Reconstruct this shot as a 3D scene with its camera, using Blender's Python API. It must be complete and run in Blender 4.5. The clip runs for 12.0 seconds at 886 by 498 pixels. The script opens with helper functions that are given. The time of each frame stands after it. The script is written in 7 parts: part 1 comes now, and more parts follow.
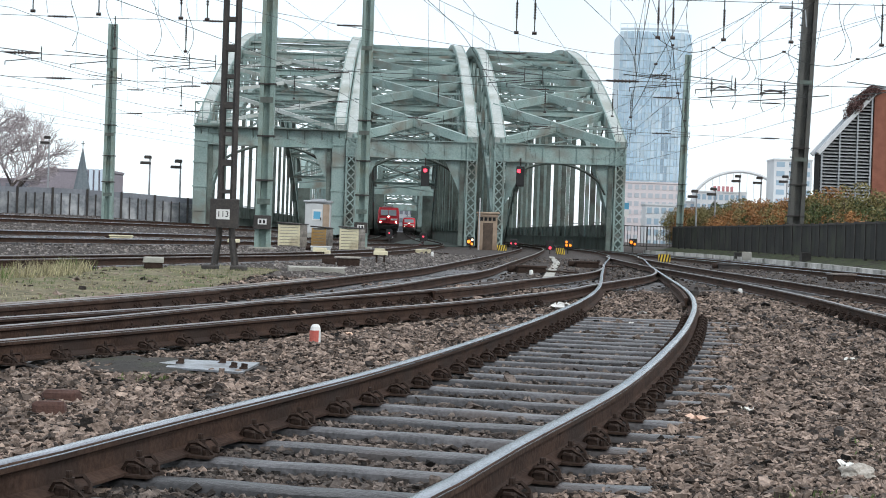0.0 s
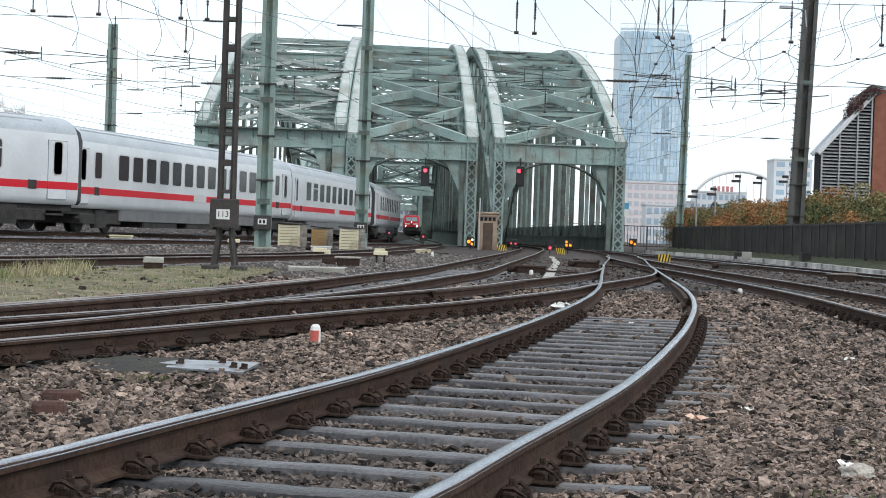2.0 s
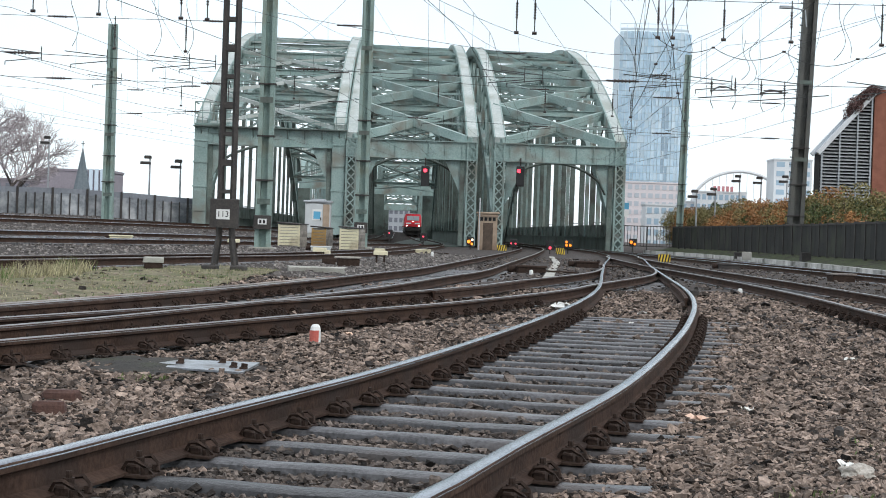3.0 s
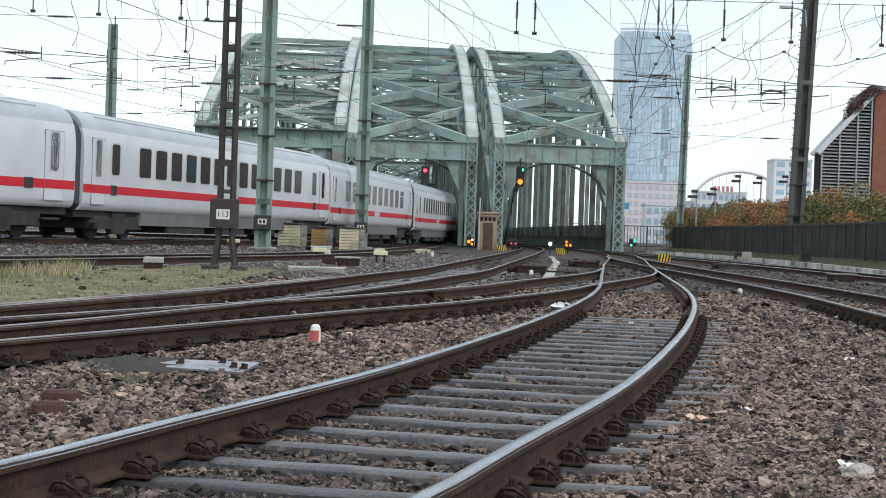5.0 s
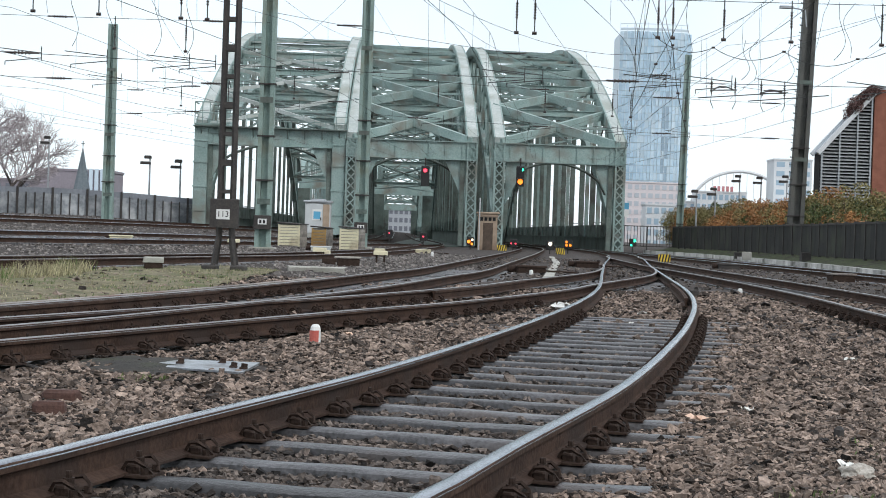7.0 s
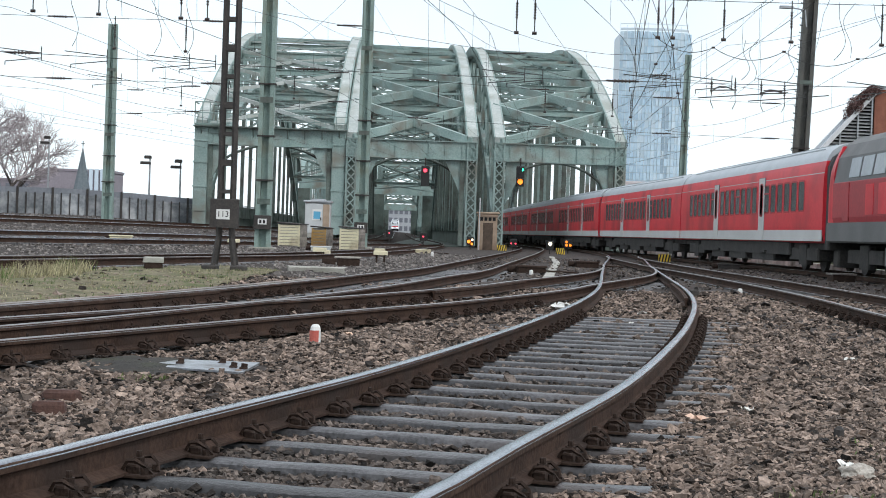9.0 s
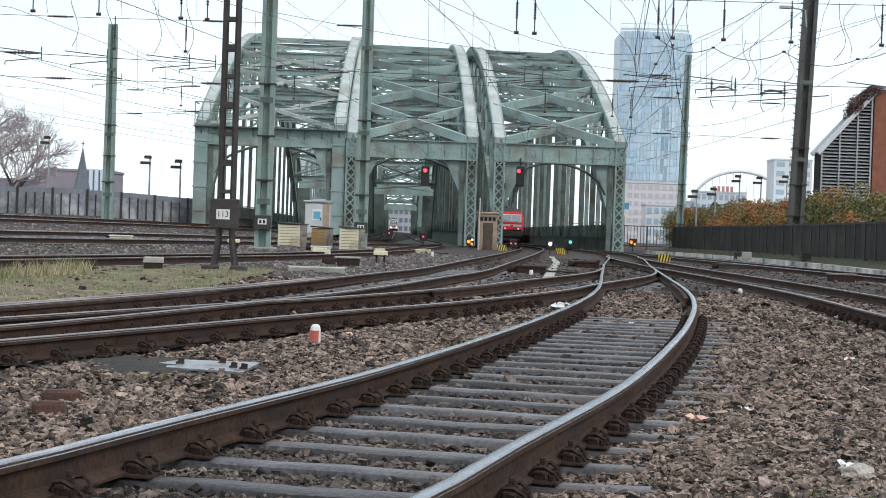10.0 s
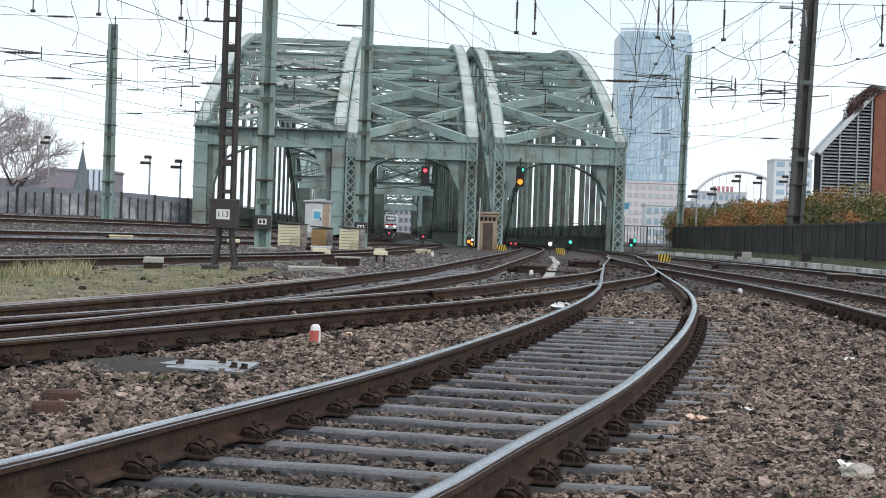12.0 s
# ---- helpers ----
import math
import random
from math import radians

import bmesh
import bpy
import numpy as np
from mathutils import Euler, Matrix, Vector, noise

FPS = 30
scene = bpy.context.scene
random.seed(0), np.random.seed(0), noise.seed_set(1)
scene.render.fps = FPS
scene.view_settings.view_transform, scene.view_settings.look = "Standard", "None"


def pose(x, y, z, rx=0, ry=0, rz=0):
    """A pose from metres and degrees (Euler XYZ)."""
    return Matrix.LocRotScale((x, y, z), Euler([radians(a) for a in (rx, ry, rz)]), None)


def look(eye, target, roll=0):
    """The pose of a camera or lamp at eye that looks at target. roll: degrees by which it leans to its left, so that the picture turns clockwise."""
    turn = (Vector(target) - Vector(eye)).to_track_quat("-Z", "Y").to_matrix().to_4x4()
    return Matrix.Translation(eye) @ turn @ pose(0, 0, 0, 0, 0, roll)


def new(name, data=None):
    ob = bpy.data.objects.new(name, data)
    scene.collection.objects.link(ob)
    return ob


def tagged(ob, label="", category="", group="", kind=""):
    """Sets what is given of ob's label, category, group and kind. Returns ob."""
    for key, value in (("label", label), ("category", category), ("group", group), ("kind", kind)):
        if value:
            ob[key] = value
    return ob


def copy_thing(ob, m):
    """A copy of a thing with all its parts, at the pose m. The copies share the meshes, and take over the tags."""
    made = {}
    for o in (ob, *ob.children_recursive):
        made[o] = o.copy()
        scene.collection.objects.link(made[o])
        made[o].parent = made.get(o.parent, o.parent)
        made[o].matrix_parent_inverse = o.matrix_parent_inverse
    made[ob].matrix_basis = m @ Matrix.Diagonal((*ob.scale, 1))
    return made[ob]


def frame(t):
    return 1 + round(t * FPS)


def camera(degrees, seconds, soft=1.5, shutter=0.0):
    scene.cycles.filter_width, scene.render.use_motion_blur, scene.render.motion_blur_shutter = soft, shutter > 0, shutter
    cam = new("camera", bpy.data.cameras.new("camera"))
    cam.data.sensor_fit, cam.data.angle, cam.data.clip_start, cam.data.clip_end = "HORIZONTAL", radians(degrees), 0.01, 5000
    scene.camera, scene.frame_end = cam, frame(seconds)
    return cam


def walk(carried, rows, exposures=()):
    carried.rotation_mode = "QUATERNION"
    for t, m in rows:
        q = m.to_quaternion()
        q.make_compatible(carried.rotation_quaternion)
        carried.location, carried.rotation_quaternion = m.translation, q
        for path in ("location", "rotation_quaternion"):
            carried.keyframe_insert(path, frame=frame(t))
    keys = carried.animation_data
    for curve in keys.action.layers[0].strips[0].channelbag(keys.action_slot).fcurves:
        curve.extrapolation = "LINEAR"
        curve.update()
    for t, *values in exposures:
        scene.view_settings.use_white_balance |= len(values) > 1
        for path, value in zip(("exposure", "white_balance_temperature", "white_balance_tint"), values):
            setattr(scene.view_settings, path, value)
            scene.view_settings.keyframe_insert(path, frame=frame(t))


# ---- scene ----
# camera on a low stand beside the track, still
EYE = (0.0, 0.0, 0.833)
cam = camera(30.76, 12.0, soft=0.95)
VIEW = Matrix.Translation(EYE) @ pose(0, 0, 0, 90 - 0.563, 0, 0) @ pose(0, 0, 0, 0, 0, 1.965)
walk(cam, [(0.0, VIEW), (12.0, VIEW)], exposures=[(0.0, 0.15), (3.2, 0.13), (5.0, 0.04), (9.0, 0.09), (11.0, 0.05), (12.0, 0.05)])


# ---- sky and sun: bright overcast ----
def build_world():
    world = bpy.data.worlds.new("overcast")
    scene.world = world
    world.use_nodes = True
    nt = world.node_tree
    nt.nodes.clear()
    out = nt.nodes.new("ShaderNodeOutputWorld")
    bg = nt.nodes.new("ShaderNodeBackground")
    sky = nt.nodes.new("ShaderNodeTexSky")
    sky.sky_type = "NISHITA"
    sky.sun_disc = False
    sky.sun_elevation, sky.sun_rotation = radians(38), radians(140)
    sky.dust_density = 2.0
    tc = nt.nodes.new("ShaderNodeTexCoord")
    sep = nt.nodes.new("ShaderNodeSeparateXYZ")
    nt.links.new(tc.outputs["Generated"], sep.inputs[0])
    # cloud deck, whiter towards the horizon, thinner with a blue cast higher up
    ramp = nt.nodes.new("ShaderNodeValToRGB")
    ramp.color_ramp.elements[0].position, ramp.color_ramp.elements[0].color = 0.0, (0.9, 0.98, 1.03, 1)
    ramp.color_ramp.elements[1].position, ramp.color_ramp.elements[1].color = 1.0, (0.905, 0.96, 1.04, 1)
    for at, c in ((0.09, (0.86, 0.965, 1.02, 1)), (0.17, (0.76, 0.895, 0.995, 1)), (0.36, (0.88, 0.945, 1.02, 1))):
        e = ramp.color_ramp.elements.new(at)
        e.color = c
    nt.links.new(sep.outputs["Z"], ramp.inputs[0])
    nz = nt.nodes.new("ShaderNodeTexNoise")
    nz.inputs["Scale"].default_value, nz.inputs["Detail"].default_value = 4.0, 5.0
    nt.links.new(tc.outputs["Generated"], nz.inputs["Vector"])
    scale = nt.nodes.new("ShaderNodeVectorMath")
    scale.operation = "SCALE"
    mr = nt.nodes.new("ShaderNodeMapRange")
    mr.inputs["From Min"].default_value, mr.inputs["From Max"].default_value = 0.3, 0.7
    mr.inputs["To Min"].default_value, mr.inputs["To Max"].default_value = 11.0, 13.5
    nt.links.new(nz.outputs["Fac"], mr.inputs["Value"])
    nt.links.new(ramp.outputs[0], scale.inputs[0])
    nt.links.new(mr.outputs[0], scale.inputs["Scale"])
    mix = nt.nodes.new("ShaderNodeMix")
    mix.data_type = "RGBA"
    mix.inputs["Factor"].default_value = 0.88
    nt.links.new(sky.outputs[0], mix.inputs[6])
    nt.links.new(scale.outputs[0], mix.inputs[7])
    nt.links.new(mix.outputs[2], bg.inputs["Color"])
    bg.inputs["Strength"].default_value = 0.1
    nt.links.new(bg.outputs[0], out.inputs["Surface"])
    sun = bpy.data.lights.new("sun", "SUN")
    sun.energy, sun.angle, sun.color = 1.0, radians(14), (1.0, 0.975, 0.94)
    ob = new("sun", sun)
    ob.matrix_world = look((45, -55, 60), (0, 0, 0))


build_world()


# ---- materials ----
def mat(name, a, b, scale=6.0, rough=0.7, metal=0.0, bump=0.3, fine=60.0, vary=0.0, island=False, spec=0.4, stain=None, stain_scale=0.6):
    """Two-scale noise between the colours a and b, with relief; vary: random value from piece to piece; stain: a third colour in patches."""
    m = bpy.data.materials.new(name)
    m.use_nodes = True
    nt = m.node_tree
    N, Lk = nt.nodes, nt.links
    bs = N["Principled BSDF"]
    geo = N.new("ShaderNodeTexCoord")
    n1 = N.new("ShaderNodeTexNoise")
    n1.inputs["Scale"].default_value, n1.inputs["Detail"].default_value = scale, 6.0
    n2 = N.new("ShaderNodeTexNoise")
    n2.inputs["Scale"].default_value, n2.inputs["Detail"].default_value = fine, 4.0
    Lk.new(geo.outputs["Object"], n1.inputs["Vector"])
    Lk.new(geo.outputs["Object"], n2.inputs["Vector"])
    add = N.new("ShaderNodeMath")
    add.operation = "MULTIPLY_ADD"
    add.inputs[1].default_value, add.inputs[2].default_value = 0.5, 0.0
    Lk.new(n2.outputs["Fac"], add.inputs[0])
    s2 = N.new("ShaderNodeMath")
    s2.operation = "MULTIPLY_ADD"
    s2.inputs[1].default_value = 0.5
    Lk.new(n1.outputs["Fac"], s2.inputs[0])
    Lk.new(add.outputs[0], s2.inputs[2])
    mr = N.new("ShaderNodeMapRange")
    mr.inputs["From Min"].default_value, mr.inputs["From Max"].default_value = 0.36, 0.64
    Lk.new(s2.outputs[0], mr.inputs["Value"])
    mix = N.new("ShaderNodeMix")
    mix.data_type = "RGBA"
    mix.inputs[6].default_value, mix.inputs[7].default_value = (*a, 1), (*b, 1)
    Lk.new(mr.outputs[0], mix.inputs["Factor"])
    col = mix.outputs[2]
    if stain:
        n3 = N.new("ShaderNodeTexNoise")
        n3.inputs["Scale"].default_value, n3.inputs["Detail"].default_value = stain_scale, 8.0
        Lk.new(geo.outputs["Object"], n3.inputs["Vector"])
        r3 = N.new("ShaderNodeMapRange")
        r3.inputs["From Min"].default_value, r3.inputs["From Max"].default_value = 0.5, 0.68
        Lk.new(n3.outputs["Fac"], r3.inputs["Value"])
        mx = N.new("ShaderNodeMix")
        mx.data_type = "RGBA"
        mx.inputs[7].default_value = (*stain, 1)
        Lk.new(col, mx.inputs[6])
        Lk.new(r3.outputs[0], mx.inputs["Factor"])
        col = mx.outputs[2]
    if vary:
        if island:
            src = N.new("ShaderNodeNewGeometry").outputs["Random Per Island"]
        else:
            src = N.new("ShaderNodeObjectInfo").outputs["Random"]
        hv = N.new("ShaderNodeHueSaturation")
        vr = N.new("ShaderNodeMapRange")
        vr.inputs["To Min"].default_value, vr.inputs["To Max"].default_value = 1 - vary, 1 + vary
        Lk.new(src, vr.inputs["Value"])
        Lk.new(vr.outputs[0], hv.inputs["Value"])
        Lk.new(col, hv.inputs["Color"])
        col = hv.outputs[0]
    Lk.new(col, bs.inputs["Base Color"])
    bs.inputs["Roughness"].default_value = rough
    bs.inputs["Metallic"].default_value = metal
    bs.inputs["Specular IOR Level"].default_value = spec
    if bump:
        bp = N.new("ShaderNodeBump")
        bp.inputs["Strength"].default_value, bp.inputs["Distance"].default_value = bump, 0.02
        Lk.new(n2.outputs["Fac"], bp.inputs["Height"])
        Lk.new(bp.outputs[0], bs.inputs["Normal"])
    return m


def plain(name, c, rough=0.5, metal=0.0, glow=0.0, spec=0.4):
    m = bpy.data.materials.new(name)
    m.use_nodes = True
    bs = m.node_tree.nodes["Principled BSDF"]
    bs.inputs["Base Color"].default_value = (*c, 1)
    bs.inputs["Roughness"].default_value, bs.inputs["Metallic"].default_value = rough, metal
    bs.inputs["Specular IOR Level"].default_value = spec
    if glow:
        bs.inputs["Emission Color"].default_value = (*c, 1)
        bs.inputs["Emission Strength"].default_value = glow
    return m


M_EARTH = mat("ballast_bed", (0.016, 0.0125, 0.011), (0.075, 0.059, 0.051), 3.0, 0.95, bump=0.9, fine=28.0, stain=(0.04, 0.032, 0.027), stain_scale=0.35)
M_STONE = mat("ballast_stone", (0.077, 0.057, 0.046), (0.27, 0.207, 0.168), 5.0, 0.9, bump=0.9, fine=40.0, vary=0.98, island=True)
M_STONEBED = mat("dark_ballast_stone", (0.04, 0.032, 0.028), (0.15, 0.122, 0.104), 5.0, 0.85, bump=0.9, fine=40.0, vary=0.95, island=True)
M_STONE2 = mat("pale_ballast_stone", (0.11, 0.096, 0.087), (0.26, 0.236, 0.22), 5.0, 0.9, bump=0.3, fine=40.0, vary=0.6, island=True)
M_RAILTOP = mat("polished_rail_head", (0.17, 0.18, 0.205), (0.36, 0.375, 0.41), 3.0, 0.22, 1.0, bump=0.05, fine=90.0)
M_RAILDULL = mat("dull_rail_head", (0.1, 0.088, 0.083), (0.24, 0.225, 0.22), 2.0, 0.36, 0.6, bump=0.1, fine=60.0)
M_RAIL = mat("rusty_rail_side", (0.03, 0.018, 0.0135), (0.082, 0.05, 0.037), 4.0, 0.88, 0.0, bump=0.3, fine=40.0, spec=0.15, stain=(0.045, 0.032, 0.027), stain_scale=1.5)
M_SLEEPER = mat("weathered_sleeper", (0.022, 0.021, 0.022), (0.092, 0.091, 0.096), 5.0, 0.36, bump=0.3, fine=45.0, vary=0.65, stain=(0.05, 0.036, 0.028), stain_scale=1.2)
M_IRON = mat("rusty_fastening", (0.022, 0.0145, 0.0115), (0.06, 0.039, 0.03), 12.0, 0.85, 0.0, bump=0.4, spec=0.2)
M_GREEN = mat("bridge_green_paint", (0.195, 0.282, 0.262), (0.315, 0.402, 0.382), 0.7, 0.62, 0.0, bump=0.1, fine=9.0, vary=0.12, stain=(0.2, 0.2, 0.17), stain_scale=0.5)
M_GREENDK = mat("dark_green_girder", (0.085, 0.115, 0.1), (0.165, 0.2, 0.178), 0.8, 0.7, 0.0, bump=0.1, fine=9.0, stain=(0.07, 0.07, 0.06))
# weathered paint, its paleness a sky reflection put into the colour
M_ARCH = mat("weathered_sky_paled_paint", (0.33, 0.38, 0.36), (0.56, 0.59, 0.57), 0.4, 0.6, 0.0, bump=0.1, fine=6.0, stain=(0.3, 0.32, 0.28), stain_scale=0.3)
M_MAST = mat("mast_green_paint", (0.18, 0.26, 0.235), (0.29, 0.375, 0.345), 1.2, 0.6, 0.0, bump=0.1, fine=20.0, stain=(0.2, 0.22, 0.17), stain_scale=0.9)
M_MASTDK = mat("dark_mast_paint", (0.032, 0.03, 0.03), (0.075, 0.066, 0.06), 3.0, 0.7, 0.1, bump=0.2, fine=30.0)
M_FENCE = mat("dark_fence_board", (0.01, 0.011, 0.01), (0.027, 0.027, 0.024), 1.5, 0.8, bump=0.2, fine=18.0, vary=0.3, stain=(0.04, 0.045, 0.03))
M_CONC = mat("pale_concrete", (0.3, 0.29, 0.26), (0.5, 0.49, 0.45), 3.0, 0.9, bump=0.3, fine=30.0, stain=(0.22, 0.22, 0.18))
M_MOSS = mat("mossy_verge", (0.028, 0.036, 0.017), (0.075, 0.088, 0.036), 3.0, 0.95, bump=0.8, fine=20.0, stain=(0.03, 0.025, 0.018), stain_scale=1.3)
M_BRICK = mat("red_brick", (0.2, 0.075, 0.05), (0.32, 0.13, 0.085), 1.5, 0.85, bump=0.3, fine=14.0)
M_ZINC = mat("zinc_sheet", (0.3, 0.32, 0.34), (0.46, 0.48, 0.5), 0.8, 0.45, 0.4, bump=0.05)
M_LOUVRE = mat("louvre_metal", (0.34, 0.35, 0.36), (0.5, 0.51, 0.52), 1.0, 0.5, 0.2, bump=0.05)
M_DARK = mat("dark_void", (0.012, 0.012, 0.012), (0.03, 0.03, 0.03), 2.0, 0.9, bump=0.0)
M_WIRE = mat("copper_wire_dark", (0.035, 0.037, 0.037), (0.075, 0.078, 0.076), 3.0, 0.6, 0.0, bump=0.0)
M_INSUL = mat("brown_insulator", (0.035, 0.026, 0.022), (0.06, 0.045, 0.04), 8.0, 0.35, bump=0.0)


# ---- mesh building ----
class MB:
    """Collects vertices and faces of one mesh."""

    def __init__(self):
        self.v, self.f = [], []

    def add(self, verts, faces):
        n = len(self.v)
        self.v.extend(verts)
        self.f.extend([tuple(i + n for i in fc) for fc in faces])
        return self

    def box(self, x0, x1, y0, y1, z0, z1, ch=0.0):
        """A box; ch bevels its upright and top edges."""
        if ch <= 0:
            return self.add([(x, y, z) for z in (z0, z1) for x, y in ((x0, y0), (x1, y0), (x1, y1), (x0, y1))],
                            [(3, 2, 1, 0), (4, 5, 6, 7), (0, 1, 5, 4), (1, 2, 6, 5), (2, 3, 7, 6), (3, 0, 4, 7)])
        def ring(i, z):
            a, b, c, d = x0 + i, x1 - i, y0 + i, y1 - i
            return [(a + ch, c, z), (b - ch, c, z), (b, c + ch, z), (b, d - ch, z), (b - ch, d, z), (a + ch, d, z), (a, d - ch, z), (a, c + ch, z)]
        vs = ring(0, z0) + ring(0, z1 - ch) + ring(ch * 0.8, z1)
        fs = [tuple(range(7, -1, -1)), tuple(range(16, 24))]
        for k in (0, 8):
            fs += [(k + i, k + (i + 1) % 8, k + 8 + (i + 1) % 8, k + 8 + i) for i in range(8)]
        return self.add(vs, fs)

    def beam(self, a, b, w, h, up=(0, 0, 1)):
        a, b = Vector(a), Vector(b)
        d = (b - a).normalized()
        side = d.cross(Vector(up))
        if side.length < 1e-4:
            side = d.cross(Vector((1, 0, 0)))
        side.normalize()
        u = side.cross(d)
        s, u = side * w / 2, u * h / 2
        vs = [p + q for p in (a, b) for q in (-s - u, s - u, s + u, -s + u)]
        return self.add([tuple(p) for p in vs], [(3, 2, 1, 0), (4, 5, 6, 7), (0, 1, 5, 4), (1, 2, 6, 5), (2, 3, 7, 6), (3, 0, 4, 7)])

    def tube(self, a, b, r, n=6, r2=None):
        a, b = Vector(a), Vector(b)
        d = (b - a).normalized()
        s = d.cross(Vector((0, 0, 1)))
        if s.length < 1e-4:
            s = Vector((1, 0, 0))
        s.normalize()
        u = s.cross(d)
        vs = []
        for p, q in ((a, r), (b, r if r2 is None else r2)):
            vs += [tuple(p + (s * math.cos(2 * math.pi * i / n) + u * math.sin(2 * math.pi * i / n)) * q) for i in range(n)]
        fs = [(i, (i + 1) % n, n + (i + 1) % n, n + i) for i in range(n)]
        return self.add(vs, fs + [tuple(range(n - 1, -1, -1)), tuple(range(n, 2 * n))])

    def line(self, pts, r, n=4):
        P = [Vector(p) for p in pts]
        fr = []
        for i, p in enumerate(P):
            d = (P[min(i + 1, len(P) - 1)] - P[max(i - 1, 0)]).normalized()
            s = d.cross(Vector((0, 0, 1)))
            s = s.normalized() if s.length > 1e-4 else Vector((1, 0, 0))
            fr.append((p, s, s.cross(d)))
        return self.sweep([(r * math.cos(2 * math.pi * k / n), r * math.sin(2 * math.pi * k / n)) for k in range(n)], fr)

    def sweep(self, profile, frames, closed=True, caps=True):
        """profile: (side, up) pairs; frames: (place, side vector, up vector)."""
        k = len(profile)
        vs = [tuple(p + s * x + u * z) for p, s, u in frames for x, z in profile]
        fs = []
        for i in range(len(frames) - 1):
            for j in range(k if closed else k - 1):
                a, b = i * k + j, i * k + (j + 1) % k
                fs.append((a, b, b + k, a + k))
        if caps and closed:
            fs += [tuple(range(k - 1, -1, -1)), tuple(range((len(frames) - 1) * k, len(frames) * k))]
        return self.add(vs, fs)

    def moved(self, m):
        self.v = [tuple(m @ Vector(p)) for p in self.v]
        return self

    def mesh(self, name, material, smooth=False):
        me = bpy.data.meshes.new(name)
        me.from_pydata([tuple(p) for p in self.v], [], self.f)
        me.materials.append(material)
        if smooth:
            me.shade_smooth()
            me.set_sharp_from_angle(angle=radians(38))
        return me


def part(name, mb, material, parent, label="", smooth=False):
    ob = new(name, mb.mesh(name, material, smooth) if isinstance(mb, MB) else mb)
    ob.parent = parent
    if label:
        tagged(ob, label)
    return ob


def thing(name, label, category, group="", kind="", at=(0, 0, 0), rz=0.0):
    ob = new(name)
    ob.empty_display_size = 0.2
    ob.matrix_basis = pose(*at, 0, 0, rz)
    return tagged(ob, label, category, group, kind)


# ---- the lie of the land and the tracks ----
def rise(x, y):
    """Height of the rail tops: level in front, rising towards the far left bridge."""
    return 0.0005 * min(max(0.0, -x - 2.0), 24.0) * min(max(y, 0.0), 122.0)


def curve_points(pts, step):
    """A smooth line through plan points, in even steps: (place, direction)."""
    P = [Vector((x, y, 0)) for x, y in pts]
    P = [P[0] * 2 - P[1]] + P + [P[-1] * 2 - P[-2]]
    dense = []
    for i in range(1, len(P) - 2):
        p0, p1, p2, p3 = P[i - 1:i + 3]
        t1 = max((p1 - p0).length, 1e-6) ** 0.5
        t2 = t1 + max((p2 - p1).length, 1e-6) ** 0.5
        t3 = t2 + max((p3 - p2).length, 1e-6) ** 0.5
        for k in range(60):
            t = t1 + (t2 - t1) * k / 60
            a1 = p0 * ((t1 - t) / t1) + p1 * (t / t1)
            a2 = p1 * ((t2 - t) / (t2 - t1)) + p2 * ((t - t1) / (t2 - t1))
            a3 = p2 * ((t3 - t) / (t3 - t2)) + p3 * ((t - t2) / (t3 - t2))
            b1 = a1 * ((t2 - t) / t2) + a2 * (t / t2)
            b2 = a2 * ((t3 - t) / (t3 - t1)) + a3 * ((t - t1) / (t3 - t1))
            dense.append(b1 * ((t2 - t) / (t2 - t1)) + b2 * ((t - t1) / (t2 - t1)))
    dense.append(P[-2])
    arc = [0.0]
    for a, b in zip(dense, dense[1:]):
        arc.append(arc[-1] + (b - a).length)
    n = max(2, int(arc[-1] / step))
    ss = np.linspace(0, arc[-1], n + 1)
    X = np.interp(ss, arc, [p.x for p in dense])
    Y = np.interp(ss, arc, [p.y for p in dense])
    place = [Vector((x, y, rise(x, y))) for x, y in zip(X, Y)]
    way = []
    for i in range(len(place)):
        a, b = place[max(0, i - 1)], place[min(len(place) - 1, i + 1)]
        way.append((b - a).normalized())
    return list(zip(place, way)), arc[-1]


